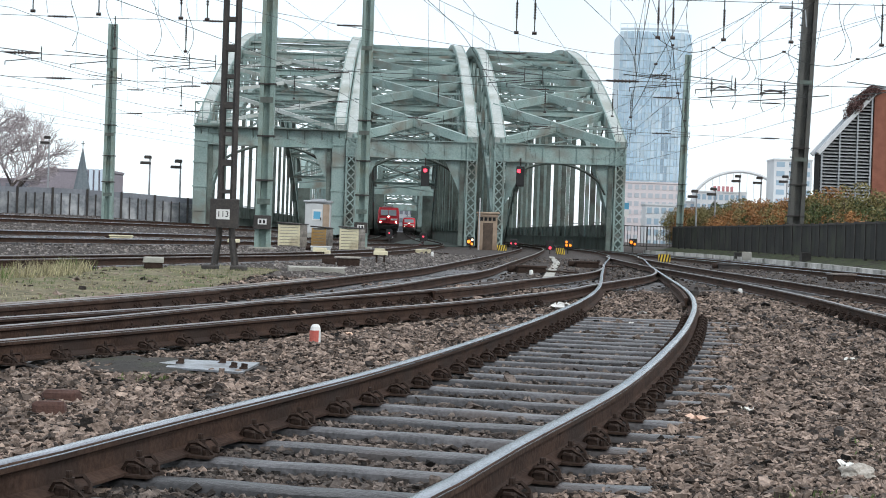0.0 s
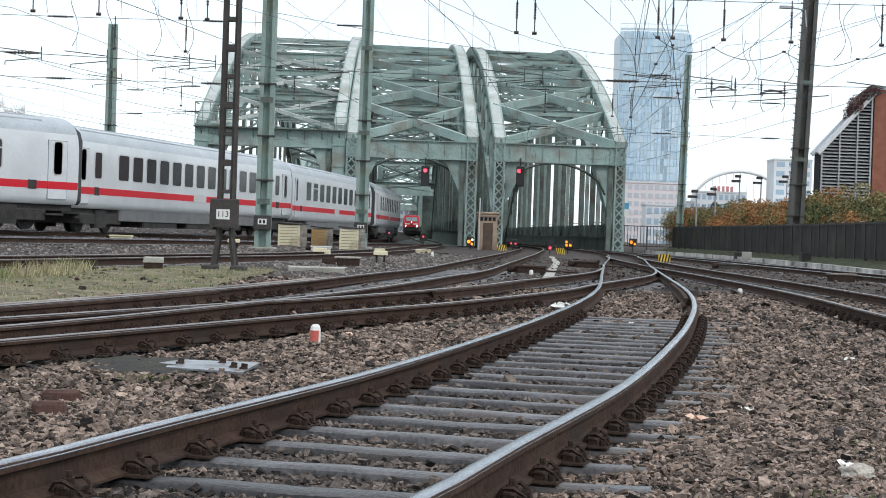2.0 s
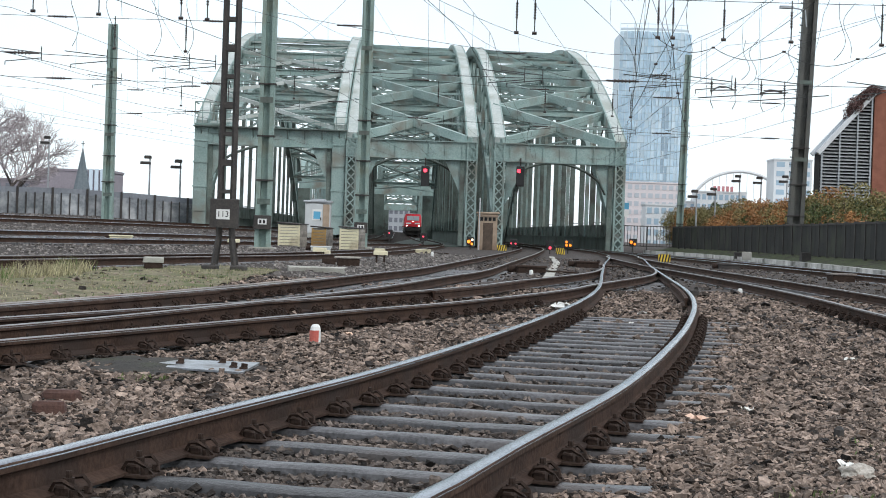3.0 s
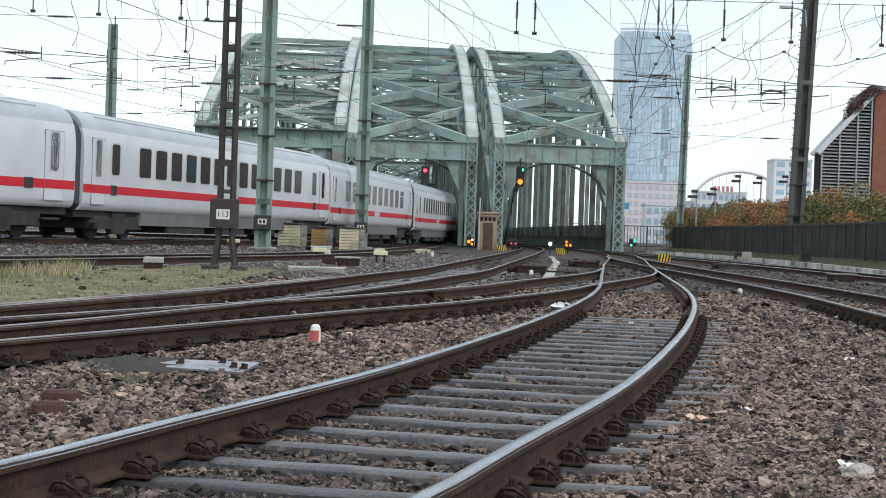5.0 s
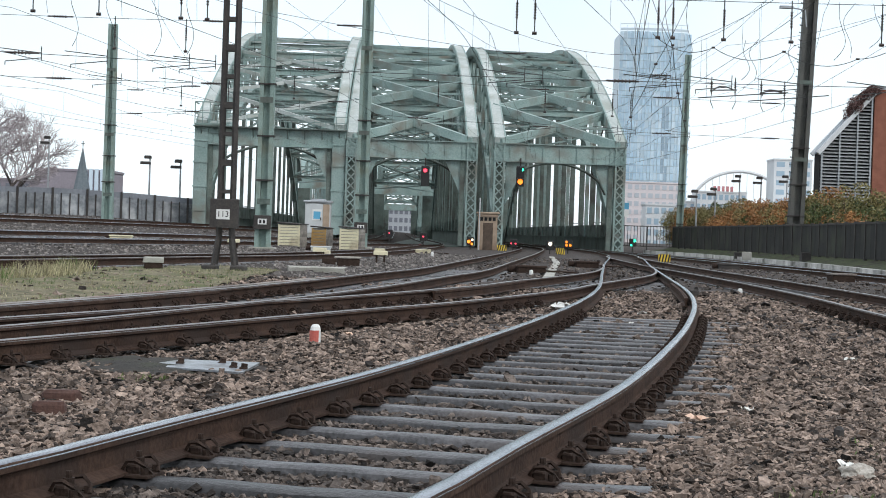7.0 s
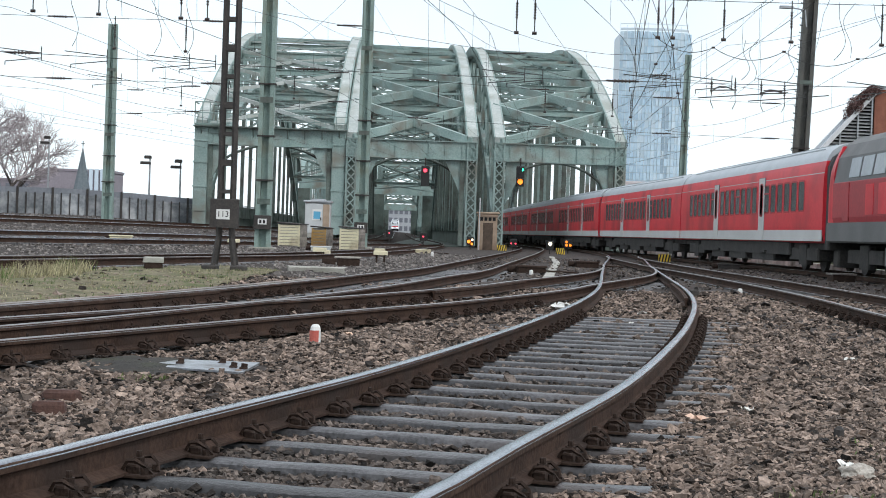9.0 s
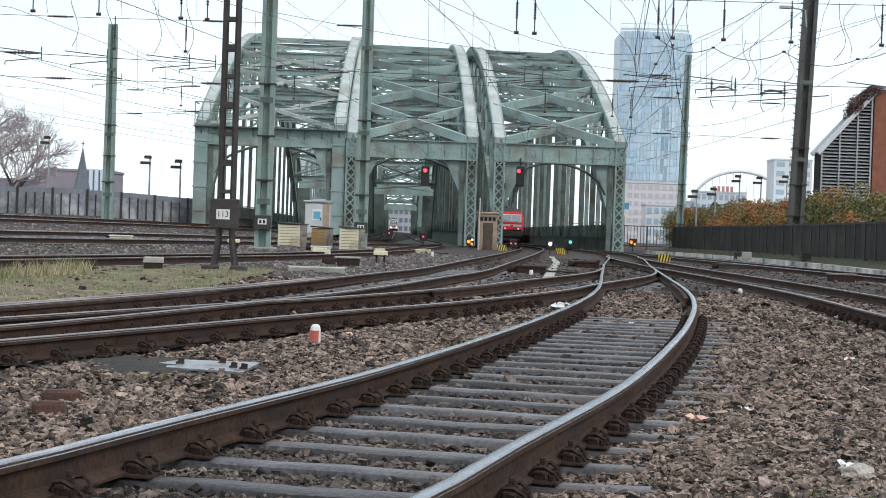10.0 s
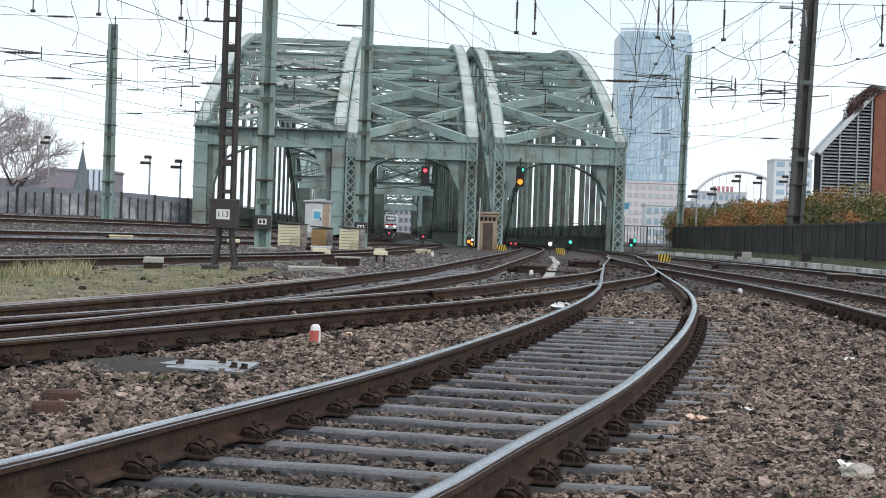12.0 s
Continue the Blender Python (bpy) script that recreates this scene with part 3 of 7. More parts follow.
def build_bridge(label, xc, half, z0, top, near_solid=False, slim_knees=False):
    root = thing("truss_bridge", label, "bridge", "parallel arch bridges", "", (xc, PORTAL_Y, z0), math.degrees(math.atan2(-AXIS.x, AXIS.y)))

    def place(u, s, z):
        return Vector((u, s, z))
    global SIDE
    keep, SIDE = SIDE, Vector((1, 0, 0))
    L, n = 120.0, 15
    shape = lambda s: 1 - (1 - s / 60.0) ** 2
    up = lambda s: top + (20.3 - top) * shape(s)
    low = lambda s: 0.6 + 14.6 * shape(s)
    step = L / n
    for u in (-half, half):
        part("arch_rib", MB().sweep(rect(0.78, 0.85), chord_frames(up, u, 0, L, 2, place)), M_ARCH, root, "weathered upper arch rib, paled by painted sky reflection")
        for e in (-0.4, 0.4):
            part("rib_flange", MB().sweep(rect(0.1, 0.93), chord_frames(up, u + e, 0, L, 2, place)), M_GREEN, root)
        part("lower_rib", MB().sweep(rect(0.6, 0.7), chord_frames(low, u, 0, L, 2, place)), M_GREEN, root)
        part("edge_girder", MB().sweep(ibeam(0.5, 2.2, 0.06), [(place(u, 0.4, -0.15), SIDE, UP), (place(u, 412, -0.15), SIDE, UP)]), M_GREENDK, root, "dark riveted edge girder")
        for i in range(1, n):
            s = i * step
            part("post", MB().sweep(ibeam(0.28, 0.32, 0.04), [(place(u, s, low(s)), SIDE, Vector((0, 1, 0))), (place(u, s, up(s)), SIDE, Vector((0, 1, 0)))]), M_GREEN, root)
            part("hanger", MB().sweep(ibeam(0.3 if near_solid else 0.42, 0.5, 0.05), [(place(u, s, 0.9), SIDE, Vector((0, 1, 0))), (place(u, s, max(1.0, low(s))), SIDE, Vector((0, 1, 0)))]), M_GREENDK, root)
        for i in range(n):
            a, b = i * step, (i + 1) * step
            if i < n // 2 + 1:
                p, q = (a, low(a)), (b, up(b))
            else:
                p, q = (a, up(a)), (b, low(b))
            part("diagonal", MB().sweep(ibeam(0.3, 0.4, 0.05), [(place(u, *p), SIDE, SIDE.cross((place(u, *q) - place(u, *p)).normalized())), (place(u, *q), SIDE, SIDE.cross((place(u, *q) - place(u, *p)).normalized()))]), M_GREEN, root)
        for i in range(n):
            s = (i + 0.5) * step
            part("hanger", MB().sweep(ibeam(0.3, 0.4, 0.04), [(place(u, s, 0.9), SIDE, Vector((0, 1, 0))), (place(u, s, max(1.0, low(s))), SIDE, Vector((0, 1, 0)))]), M_GREEN, root) if i % 3 != 0 and not near_solid else None
            a, b = i * step, (i + 1) * step
            part("counter_brace", MB().beam(place(u, a, up(a)), place(u, b, low(b)), 0.1, 0.14), M_GREEN, root)
            part("purlin", MB().beam(place(-half, s, up(s) - 0.05), place(half, s, up(s) - 0.05), 0.13, 0.16), M_GREEN, root) if u > 0 else None
        for i in range(1, 6):
            s = i * step
            part("gusset", MB().box(u - 0.44, u + 0.44, s - 0.75, s + 0.75, up(s) - 1.0, up(s) - 0.1, 0.1), M_GREEN, root, "riveted node plate under the rib")
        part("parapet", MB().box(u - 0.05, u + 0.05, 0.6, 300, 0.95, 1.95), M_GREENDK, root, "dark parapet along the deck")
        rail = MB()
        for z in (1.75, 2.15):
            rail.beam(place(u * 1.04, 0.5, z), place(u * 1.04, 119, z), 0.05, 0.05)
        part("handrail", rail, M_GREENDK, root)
    for i in range(0, n + 1):
        s = i * step
        if 0 < i < n:
            part("cross_beam", MB().sweep(ibeam(0.3, 0.5 if i < 4 else 0.34, 0.05), [(place(-half, s, up(s) - 0.2), Vector((0, 1, 0)), UP), (place(half, s, up(s) - 0.2), Vector((0, 1, 0)), UP)]), M_GREEN, root)
        if 2 <= i <= n - 2:
            part("sway_beam", MB().sweep(ibeam(0.24, 0.32, 0.04), [(place(-half, s, low(s)), Vector((0, 1, 0)), UP), (place(half, s, low(s)), Vector((0, 1, 0)), UP)]), M_GREEN, root)
            for k in (-1, 1):
                part("sway_brace", MB().beam(place(-half * k, s, low(s)), place(half * k, s + 0.08 * k, up(s)), 0.14, 0.17), M_GREEN, root)
        if i < n:
            a, b = s, s + step
            for k in (-1, 1):
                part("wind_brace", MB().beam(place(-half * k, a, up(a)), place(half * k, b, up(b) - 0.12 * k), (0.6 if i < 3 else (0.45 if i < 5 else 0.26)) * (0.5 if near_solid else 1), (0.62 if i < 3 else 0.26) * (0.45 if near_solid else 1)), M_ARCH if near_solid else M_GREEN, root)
            if 1 <= i < n - 1:
                for k in (-1, 1):
                    part("lower_brace", MB().beam(place(-half * k, a, max(6.6, low(a))), place(half * k, b, max(6.6, low(b)) - 0.1 * k), 0.2, 0.13), M_GREEN, root)
    # portal frame
    haunch = [place(-half + 0.5 + (2 * half - 1) * i / 16, 4.0, 4.2 + 2.3 * math.sin(math.pi * i / 16) ** 0.55) for i in range(17)]
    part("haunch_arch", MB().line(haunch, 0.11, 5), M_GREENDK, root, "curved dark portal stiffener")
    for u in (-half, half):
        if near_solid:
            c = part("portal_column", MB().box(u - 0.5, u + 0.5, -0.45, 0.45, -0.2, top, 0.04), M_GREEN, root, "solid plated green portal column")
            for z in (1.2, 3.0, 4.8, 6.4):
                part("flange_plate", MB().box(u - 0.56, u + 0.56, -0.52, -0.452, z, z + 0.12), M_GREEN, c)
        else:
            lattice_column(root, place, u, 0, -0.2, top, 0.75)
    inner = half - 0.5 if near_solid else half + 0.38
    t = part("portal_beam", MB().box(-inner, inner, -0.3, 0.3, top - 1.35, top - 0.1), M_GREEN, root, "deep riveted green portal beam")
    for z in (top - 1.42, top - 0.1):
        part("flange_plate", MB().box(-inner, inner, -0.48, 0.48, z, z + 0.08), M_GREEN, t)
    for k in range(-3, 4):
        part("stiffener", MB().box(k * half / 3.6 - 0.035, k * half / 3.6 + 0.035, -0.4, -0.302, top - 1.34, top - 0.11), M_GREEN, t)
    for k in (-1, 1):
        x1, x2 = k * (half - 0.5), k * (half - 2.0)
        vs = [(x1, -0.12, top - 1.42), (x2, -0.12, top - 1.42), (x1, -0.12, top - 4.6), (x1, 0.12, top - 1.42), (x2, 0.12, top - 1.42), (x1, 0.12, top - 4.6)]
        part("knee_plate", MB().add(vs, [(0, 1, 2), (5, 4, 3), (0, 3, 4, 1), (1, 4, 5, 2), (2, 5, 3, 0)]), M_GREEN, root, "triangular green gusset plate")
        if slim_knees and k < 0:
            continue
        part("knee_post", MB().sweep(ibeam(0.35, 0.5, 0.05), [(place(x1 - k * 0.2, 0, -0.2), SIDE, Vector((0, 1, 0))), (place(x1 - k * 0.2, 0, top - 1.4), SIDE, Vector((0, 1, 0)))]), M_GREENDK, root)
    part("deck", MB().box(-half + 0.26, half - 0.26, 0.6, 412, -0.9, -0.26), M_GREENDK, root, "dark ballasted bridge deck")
    if near_solid:
        cage = MB()
        for z in (top + 0.1, top + 0.9, top + 1.7):
            cage.beam((-half - 0.5, -0.5, z), (-half + 1.7, -0.5, z), 0.08, 0.08)
            cage.beam((-half - 0.5, -0.5, z), (-half - 0.5, 1.6, z), 0.08, 0.08)
        for k in range(5):
            cage.beam((-half - 0.5 + k * 0.55, -0.5, top), (-half - 0.5 + k * 0.55, -0.5, top + 1.7), 0.07, 0.07)
        part("service_cage", cage, M_GREEN, root, "railed service platform on the portal")
        part("platform_plate", MB().box(-half - 0.5, -half + 1.7, -0.5, 1.6, top, top + 0.07), M_GREEN, root)
        gallery = MB()
        for z in (top + 0.45, top + 0.9):
            gallery.beam((-half + 1.7, -0.75, z), (half + 0.6, -0.75, z), 0.05, 0.05)
        for k in range(12):
            x = -half + 1.7 + k * (2 * half - 1.1) / 11
            gallery.beam((x, -0.75, top - 0.05), (x, -0.75, top + 0.9), 0.05, 0.05)
        part("gallery_rail", gallery, M_GREEN, root, "railing of the gallery along the portal")
        part("gallery_floor", MB().box(-half - 0.6, half + 0.6, -0.85, 0.3, top - 0.12, top - 0.04), M_GREENDK, root)
        for k in range(9):
            x = -half + k * half / 4
            part("gallery_bracket", MB().beam((x, -0.3, top - 0.8), (x, -0.8, top - 0.12), 0.06, 0.08), M_GREENDK, root)
    # the two further spans, in simpler members
    for s0, ln, rise_up in ((124.0, 168.0, 27.0), (296.0, 116.0, 20.3)):
        sh = lambda s: 1 - (1 - (s - s0) / (ln / 2)) ** 2
        fu = lambda s: top + (rise_up - top) * sh(s)
        fl = lambda s: 0.6 + (rise_up - 6) * sh(s)
        m = int(ln / 8)
        mb = MB()
        for u in (-half, half):
            mb.sweep(rect(0.85, 0.95), chord_frames(fu, u, s0, s0 + ln, 4, place))
            mb.sweep(rect(0.6, 0.7), chord_frames(fl, u, s0, s0 + ln, 4, place))
            for i in range(m):
                a, b = s0 + ln * i / m, s0 + ln * (i + 1) / m
                mb.beam(place(u, a, 0.8), place(u, a, fu(a)), 0.34, 0.36)
                mb.beam(place(u, a, fl(a) if i < m / 2 else fu(a)), place(u, b, fu(b) if i < m / 2 else fl(b)), 0.26, 0.3)
        for i in range(m):
            a, b = s0 + ln * i / m, s0 + ln * (i + 1) / m
            mb.beam(place(-half, a, fu(a)), place(half, a, fu(a)), 0.34, 0.4)
            mb.beam(place(-half, a, fu(a)), place(half, b, fu(b)), 0.34, 0.2)
            mb.beam(place(half, a, fu(a)), place(-half, b, fu(b) - 0.1), 0.34, 0.2)
            if fl(a) > 6.5:
                mb.beam(place(-half, a, fl(a)), place(half, a, fl(a)), 0.3, 0.4)
        mb.beam(place(-half, s0, top - 0.7), place(half, s0, top - 0.7), 0.5, 1.3)
        part("far_span", mb, M_GREEN, root, "further arched spans of green steelwork")
    # gatehouse wall between the spans narrows the way through at the pier
    for s in (122.0, 294.0):
        part("pier_wall", MB().box(-half - 0.6, -half + 1.6, s - 1, s + 1, -0.5, 6.2), M_GREENDK, root)
        part("pier_wall", MB().box(half - 1.6, half + 0.6, s - 1, s + 1, -0.5, 6.2), M_GREENDK, root)
    SIDE = keep
    return root


B_RIGHT = build_bridge("green steel tied-arch railway bridge with latticed portal", 8.46, 4.5, 0.0, 7.7, slim_knees=True)
B_MID = build_bridge("green steel arch railway bridge between its two neighbours", -2.55, 4.48, 0.15, 7.55)
B_LEFT = build_bridge("wider green steel arch bridge with plated portal columns", -13.1, 5.1, 0.65, 7.6, True)


# ---- masts ----
def plate_mast(label, x, y, z0, h, w0, w1, sign=True, lean=0.0, paint=None):
    paint = paint or M_MAST
    root = thing("catenary_mast", label, "catenary mast", "catenary masts", "", (x, y, z0))
    for s in (-1, 1):
        fr = [(Vector((s * w0 * 0.36, 0, -0.3)), Vector((1, 0, 0)), Vector((0, 1, 0))), (Vector((s * w1 * 0.36 + lean, 0, h)), Vector((1, 0, 0)), Vector((0, 1, 0)))]
        part("channel", MB().sweep([(-0.13 * w0, -0.3 * w0), (0.13 * w0, -0.3 * w0), (0.13 * w0, 0.3 * w0), (-0.13 * w0, 0.3 * w0)], fr), paint, root, "painted steel channel")
    part("web_plate", MB().sweep(rect(w0 * 0.5, 0.03), [(Vector((0, 0.05, -0.2)), Vector((1, 0, 0)), Vector((0, 1, 0))), (Vector((lean, 0.05, h)), Vector((w1 / w0, 0, 0)), Vector((0, 1, 0)))]), paint, root)
    for z in (1.7, 5.6, 9.8):
        part("batten", MB().box(-w0 * 0.4 + lean * z / h, w0 * 0.4 + lean * z / h, -0.31 * w0, -0.27 * w0, z, z + 0.22), M_GREENDK, root)
    part("footing", MB().box(-w0 * 0.8, w0 * 0.8, -w0 * 0.8, w0 * 0.8, -0.6, 0.06, 0.03), M_CONC, root)
    if sign:
        b = part("sign_box", MB().box(-0.33, 0.33, -w0 * 0.3 - 0.2, -w0 * 0.3 - 0.02, 0.75, 1.28, 0.015), M_MASTDK, root)
        part("number_plate", MB().box(-0.17, 0.17, -w0 * 0.3 - 0.21, -w0 * 0.3 - 0.202, 0.93, 1.15), M_SIGN, b, "white plate with dark bars")
        for k in (-0.07, 0.07):
            part("marking", MB().box(k - 0.04, k + 0.04, -w0 * 0.3 - 0.214, -w0 * 0.3 - 0.211, 0.97, 1.11), M_BLACK, b)
    for z in (2.6, 4.3, 6.3):
        part("clamp", MB().box(-w0 * 0.53 + lean * z / h, w0 * 0.53 + lean * z / h, -0.36 * w0, 0.36 * w0, z, z + 0.06), M_MASTDK, root)
    return root


M_MASTGR = mat("dark_grey_mast_paint", (0.06, 0.062, 0.058), (0.115, 0.115, 0.105), 1.2, 0.65, 0.0, bump=0.1, fine=20.0, stain=(0.09, 0.085, 0.07))
M_SIGN = plain("white_sign_enamel", (0.75, 0.75, 0.73), 0.4)
M_BLACK = plain("black_marking", (0.02, 0.02, 0.02), 0.5)


def lattice_mast(x, y, h):
    root = thing("lattice_mast", "dark brown lattice steel mast with a white number sign", "catenary mast", "", "", (x, y, rise(x, y) - 0.2))
    w0, w1 = 0.27, 0.25
    for sx in (-1, 1):
        for sy in (-1, 1):
            foot = (sx * w0 * 0.95, sy * w0 * 0.8, -0.1)
            mid = (sx * w0 / 2, sy * w0 / 2, 0.75)
            part("leg", MB().beam(foot, mid, 0.075, 0.075).beam(mid, (sx * w1 / 2, sy * w1 / 2, h), 0.07, 0.07), M_MASTDK, root)
    n = int(h / 0.62)
    for i in range(1, n):
        z = 0.5 + (h - 0.5) * i / n
        w = (w0 + (w1 - w0) * z / h) / 2
        mb = MB()
        for s in (-1, 1):
            mb.beam((-w, s * w, z), (w, s * w, z), 0.02, 0.13 if i % 2 else 0.08)
            mb.beam((s * w, -w, z), (s * w, w, z), 0.02, 0.1)
        part("batten", mb, M_MASTDK, root)
    b = part("sign_box", MB().box(-0.3, 0.3, -0.34, -0.21, 0.95, 1.55, 0.02), M_MASTDK, root, "dark board behind the number sign")
    p = part("number_sign", MB().box(-0.16, 0.12, -0.352, -0.342, 1.12, 1.33), M_SIGN, b, "white sign reading 113")
    cu = bpy.data.curves.new("numerals", "FONT")
    cu.body, cu.size, cu.align_x, cu.align_y, cu.extrude = "113", 0.17, "CENTER", "CENTER", 0.002
    cu.materials.append(M_BLACK)
    tx = new("numerals", cu)
    tx.parent, tx.matrix_basis = b, pose(-0.02, -0.356, 1.225, 90, 0, 0)
    for s in (-1, 1):
        part("footing", MB().box(s * 0.3 - 0.15, s * 0.3 + 0.15, -0.3, 0.3, -0.3, 0.16, 0.03), M_MASTDK, root)
    return root


lattice_mast(-4.6, 34.0, 12.0)
plate_mast("tall green steel catenary mast with a small sign", -6.95, 62.0, 0.0, 14.0, 0.62, 0.5)
plate_mast("tall green steel catenary mast with a small sign", -4.1, 80.0, -0.05, 15.5, 0.66, 0.5)
plate_mast("tall grey-green catenary mast in front of the noise wall", -21.95, 105.0, 0.8, 12.9, 0.74, 0.5, False)
big_mast = plate_mast("massive dark grey catenary mast behind the fence", 19.1, 88.0, -0.2, 22.0, 0.85, 0.66, False, 0.75, M_MASTGR)
STEP_BOLT = MB().tube((0, 0, 0), (-0.16, 0, 0), 0.022, 6).tube((-0.16, 0, 0), (-0.17, 0, 0.06), 0.03, 6).mesh("step_bolt", M_MASTDK)
for k in range(40):
    z = 2.2 + k * 0.4
    part("step_bolt", STEP_BOLT, None, big_mast).matrix_basis = pose(-(0.85 - 0.19 * z / 22) * 0.36 - 0.1 + 0.75 * z / 22, -0.2, z)
plate_mast("green catenary mast rising from the bushes", 21.9, 150.0, -0.2, 18.4, 0.66, 0.55, False, 0.3)


# ---- boundary fence, verge and edging along the outer track ----
def line_at(pts, step):
    out = []
    for (x0, y0), (x1, y1) in zip(pts, pts[1:]):
        n = max(1, int(math.hypot(x1 - x0, y1 - y0) / step))
        out += [(x0 + (x1 - x0) * i / n, y0 + (y1 - y0) * i / n) for i in range(n)]
    return out + [pts[-1]]


def build_fence(pts, h, z0, label, step=2.0):
    root = thing("boundary_fence", label, "fence")
    P = line_at(pts, step)
    for (x0, y0), (x1, y1) in zip(P, P[1:]):
        za, zb = z0(x0, y0), z0(x1, y1)
        n = 6
        for k in range(n):
            a, b = (k + 0.03) / n, (k + 0.97) / n
            xa, ya, xb, yb = x0 + (x1 - x0) * a, y0 + (y1 - y0) * a, x0 + (x1 - x0) * b, y0 + (y1 - y0) * b
            if k % 3 == 0:
                a2 = (k + 2.97) / n
                xb, yb = x0 + (x1 - x0) * a2, y0 + (y1 - y0) * a2
                z = (za + zb) / 2
                part("board", MB().beam((xa, ya, z + h / 2 + 0.05), (xb, yb, z + h / 2 + 0.05), 0.05, h - 0.1), M_FENCE, root)
        part("post", MB().box(x0 - 0.07, x0 + 0.07, y0 - 0.07, y0 + 0.07, za - 0.2, za + h + 0.08, 0.01), M_MASTDK, root)
        part("top_rail", MB().beam((x0, y0, za + h), (x1, y1, zb + h), 0.12, 0.08), M_MASTDK, root)
    return root


FENCE = [(15.3, 36), (16.5, 49), (17.6, 62), (18.3, 80), (18.0, 105), (17.1, 120)]
KERB = [(13.9, 34), (14.75, 49), (15.4, 57), (16.4, 70), (17.0, 85), (16.8, 105), (15.2, 121)]
build_fence(FENCE, 1.62, lambda x, y: 0.25, "long dark brown boarded boundary fence with steel posts")


def railing(pts, z, h, label):
    """Open steel railing of upright bars between two flat rails."""
    root = thing("railing", label, "railing")
    P = line_at(pts, 0.24)
    for k, (x, y) in enumerate(P):
        wide = 0.05 if k % 8 == 0 else 0.018
        part("post" if k % 8 == 0 else "bar", MB().box(x - wide, x + wide, y - wide, y + wide, z - 0.3 if k % 8 == 0 else z + 0.1, z + h), M_MASTDK, root)
    for dz in (0.12, h):
        part("rail", MB().beam((*pts[0], z + dz), (*pts[-1], z + dz), 0.05, 0.06), M_MASTDK, root)


railing([(17.1, 120), (13.4, 121.5)], 0.25, 1.62, "open dark steel railing between the fence and the bridge")


def build_bank():
    """Mossy earth bank rising from the kerb to the foot of the fence."""
    rng = np.random.default_rng(12)
    ys = np.arange(34.0, 121.0, 0.5)
    lo = np.interp(ys, [p[1] for p in KERB], [p[0] for p in KERB]) + 0.1
    hi = np.interp(ys, [p[1] for p in FENCE], [p[0] for p in FENCE])
    prof = ((0.0, 0.0), (0.22, 0.07), (0.5, 0.17), (0.8, 0.27), (1.0, 0.3), (1.6, 0.3), (2.4, -0.3))
    V = [(a + (b - a) * f, y, z + rng.normal(0, 0.03)) for y, a, b in zip(ys, lo, hi) for f, z in prof]
    k = len(prof)
    F = [(i * k + j, i * k + j + 1, (i + 1) * k + j + 1, (i + 1) * k + j) for i in range(len(ys) - 1) for j in range(k - 1)]
    me = bpy.data.meshes.new("bank")
    me.from_pydata(V, [], F)
    me.materials.append(M_MOSS)
    me.shade_smooth()
    tagged(new("bank", me), "low mossy green earth bank below the fence", "verge", kind="structure")


build_bank()


def strip(name, label, pts, width, z0, z1, m, category, side=0.0):
    P = line_at(pts, 2.0)
    root = thing(name, label, category, "", "structure")
    for (x0, y0), (x1, y1) in zip(P, P[1:]):
        d = Vector((x1 - x0, y1 - y0, 0)).normalized()
        s = Vector((d.y, -d.x, 0)) * side
        zz = (rise(x0, y0) + rise(x1, y1)) / 2
        part("slab", MB().beam((x0 + s.x, y0 + s.y, zz + (z0 + z1) / 2), (x1 + s.x - d.x * 0.02, y1 + s.y - d.y * 0.02, zz + (z0 + z1) / 2), width, z1 - z0), m, root)
    return root


M_OLDPALE = mat("pale_dirty_concrete", (0.38, 0.37, 0.35), (0.68, 0.67, 0.64), 2.0, 0.9, bump=0.5, fine=25.0, vary=0.3, stain=(0.12, 0.115, 0.09), stain_scale=1.0)
M_OLDCONC = mat("dirty_old_concrete", (0.12, 0.105, 0.095), (0.36, 0.33, 0.3), 3.0, 0.9, bump=0.5, fine=30.0, vary=0.5, stain=(0.16, 0.09, 0.07), stain_scale=1.2)
strip("kerb", "pale dirty concrete kerb slabs at the foot of the mossy bank", KERB, 0.3, -0.4, 0.07, M_OLDPALE, "kerb")
strip("retaining_kerb", "pale concrete lip of a low retaining edge beside the track", [(p.x - d.y * 1.2, p.y + d.x * 1.2) for p, d in LINES["second"] if 8 < p.y < 31][::2], 0.13, -0.4, -0.045, M_OLDCONC, "kerb")
strip("cable_trough", "pale concrete slabs laid between two tracks", [(2.45, 37.5), (3.2, 47), (4.4, 62), (5.4, 80)], 0.25, -0.3, -0.14, M_CONC, "cable trough")
M_NOISE = mat("sprayed_grey_panel", (0.15, 0.165, 0.18), (0.3, 0.315, 0.33), 0.9, 0.8, bump=0.05, fine=5.0, vary=0.25, stain=(0.5, 0.51, 0.52), stain_scale=0.7)
M_NOISETOP = mat("blue_grey_wall_top", (0.17, 0.185, 0.21), (0.24, 0.255, 0.28), 0.5, 0.85, bump=0.05, fine=5.0, vary=0.12)
WALL_LINE = [(-70, 100), (-36, 114), (-18.8, 122)]
noise_wall = strip("noise_wall", "grey noise wall of sprayed panels between close steel posts", WALL_LINE, 0.14, -0.3, 1.35, M_NOISE, "wall")
for (xa, ya), (xb, yb) in zip(line_at(WALL_LINE, 4.0), line_at(WALL_LINE, 4.0)[1:]):
    part("top_panel", MB().beam((xa, ya, rise(xa, ya) + 1.54), (xb, yb, rise(xb, yb) + 1.54), 0.16, 0.4), M_NOISETOP, noise_wall)
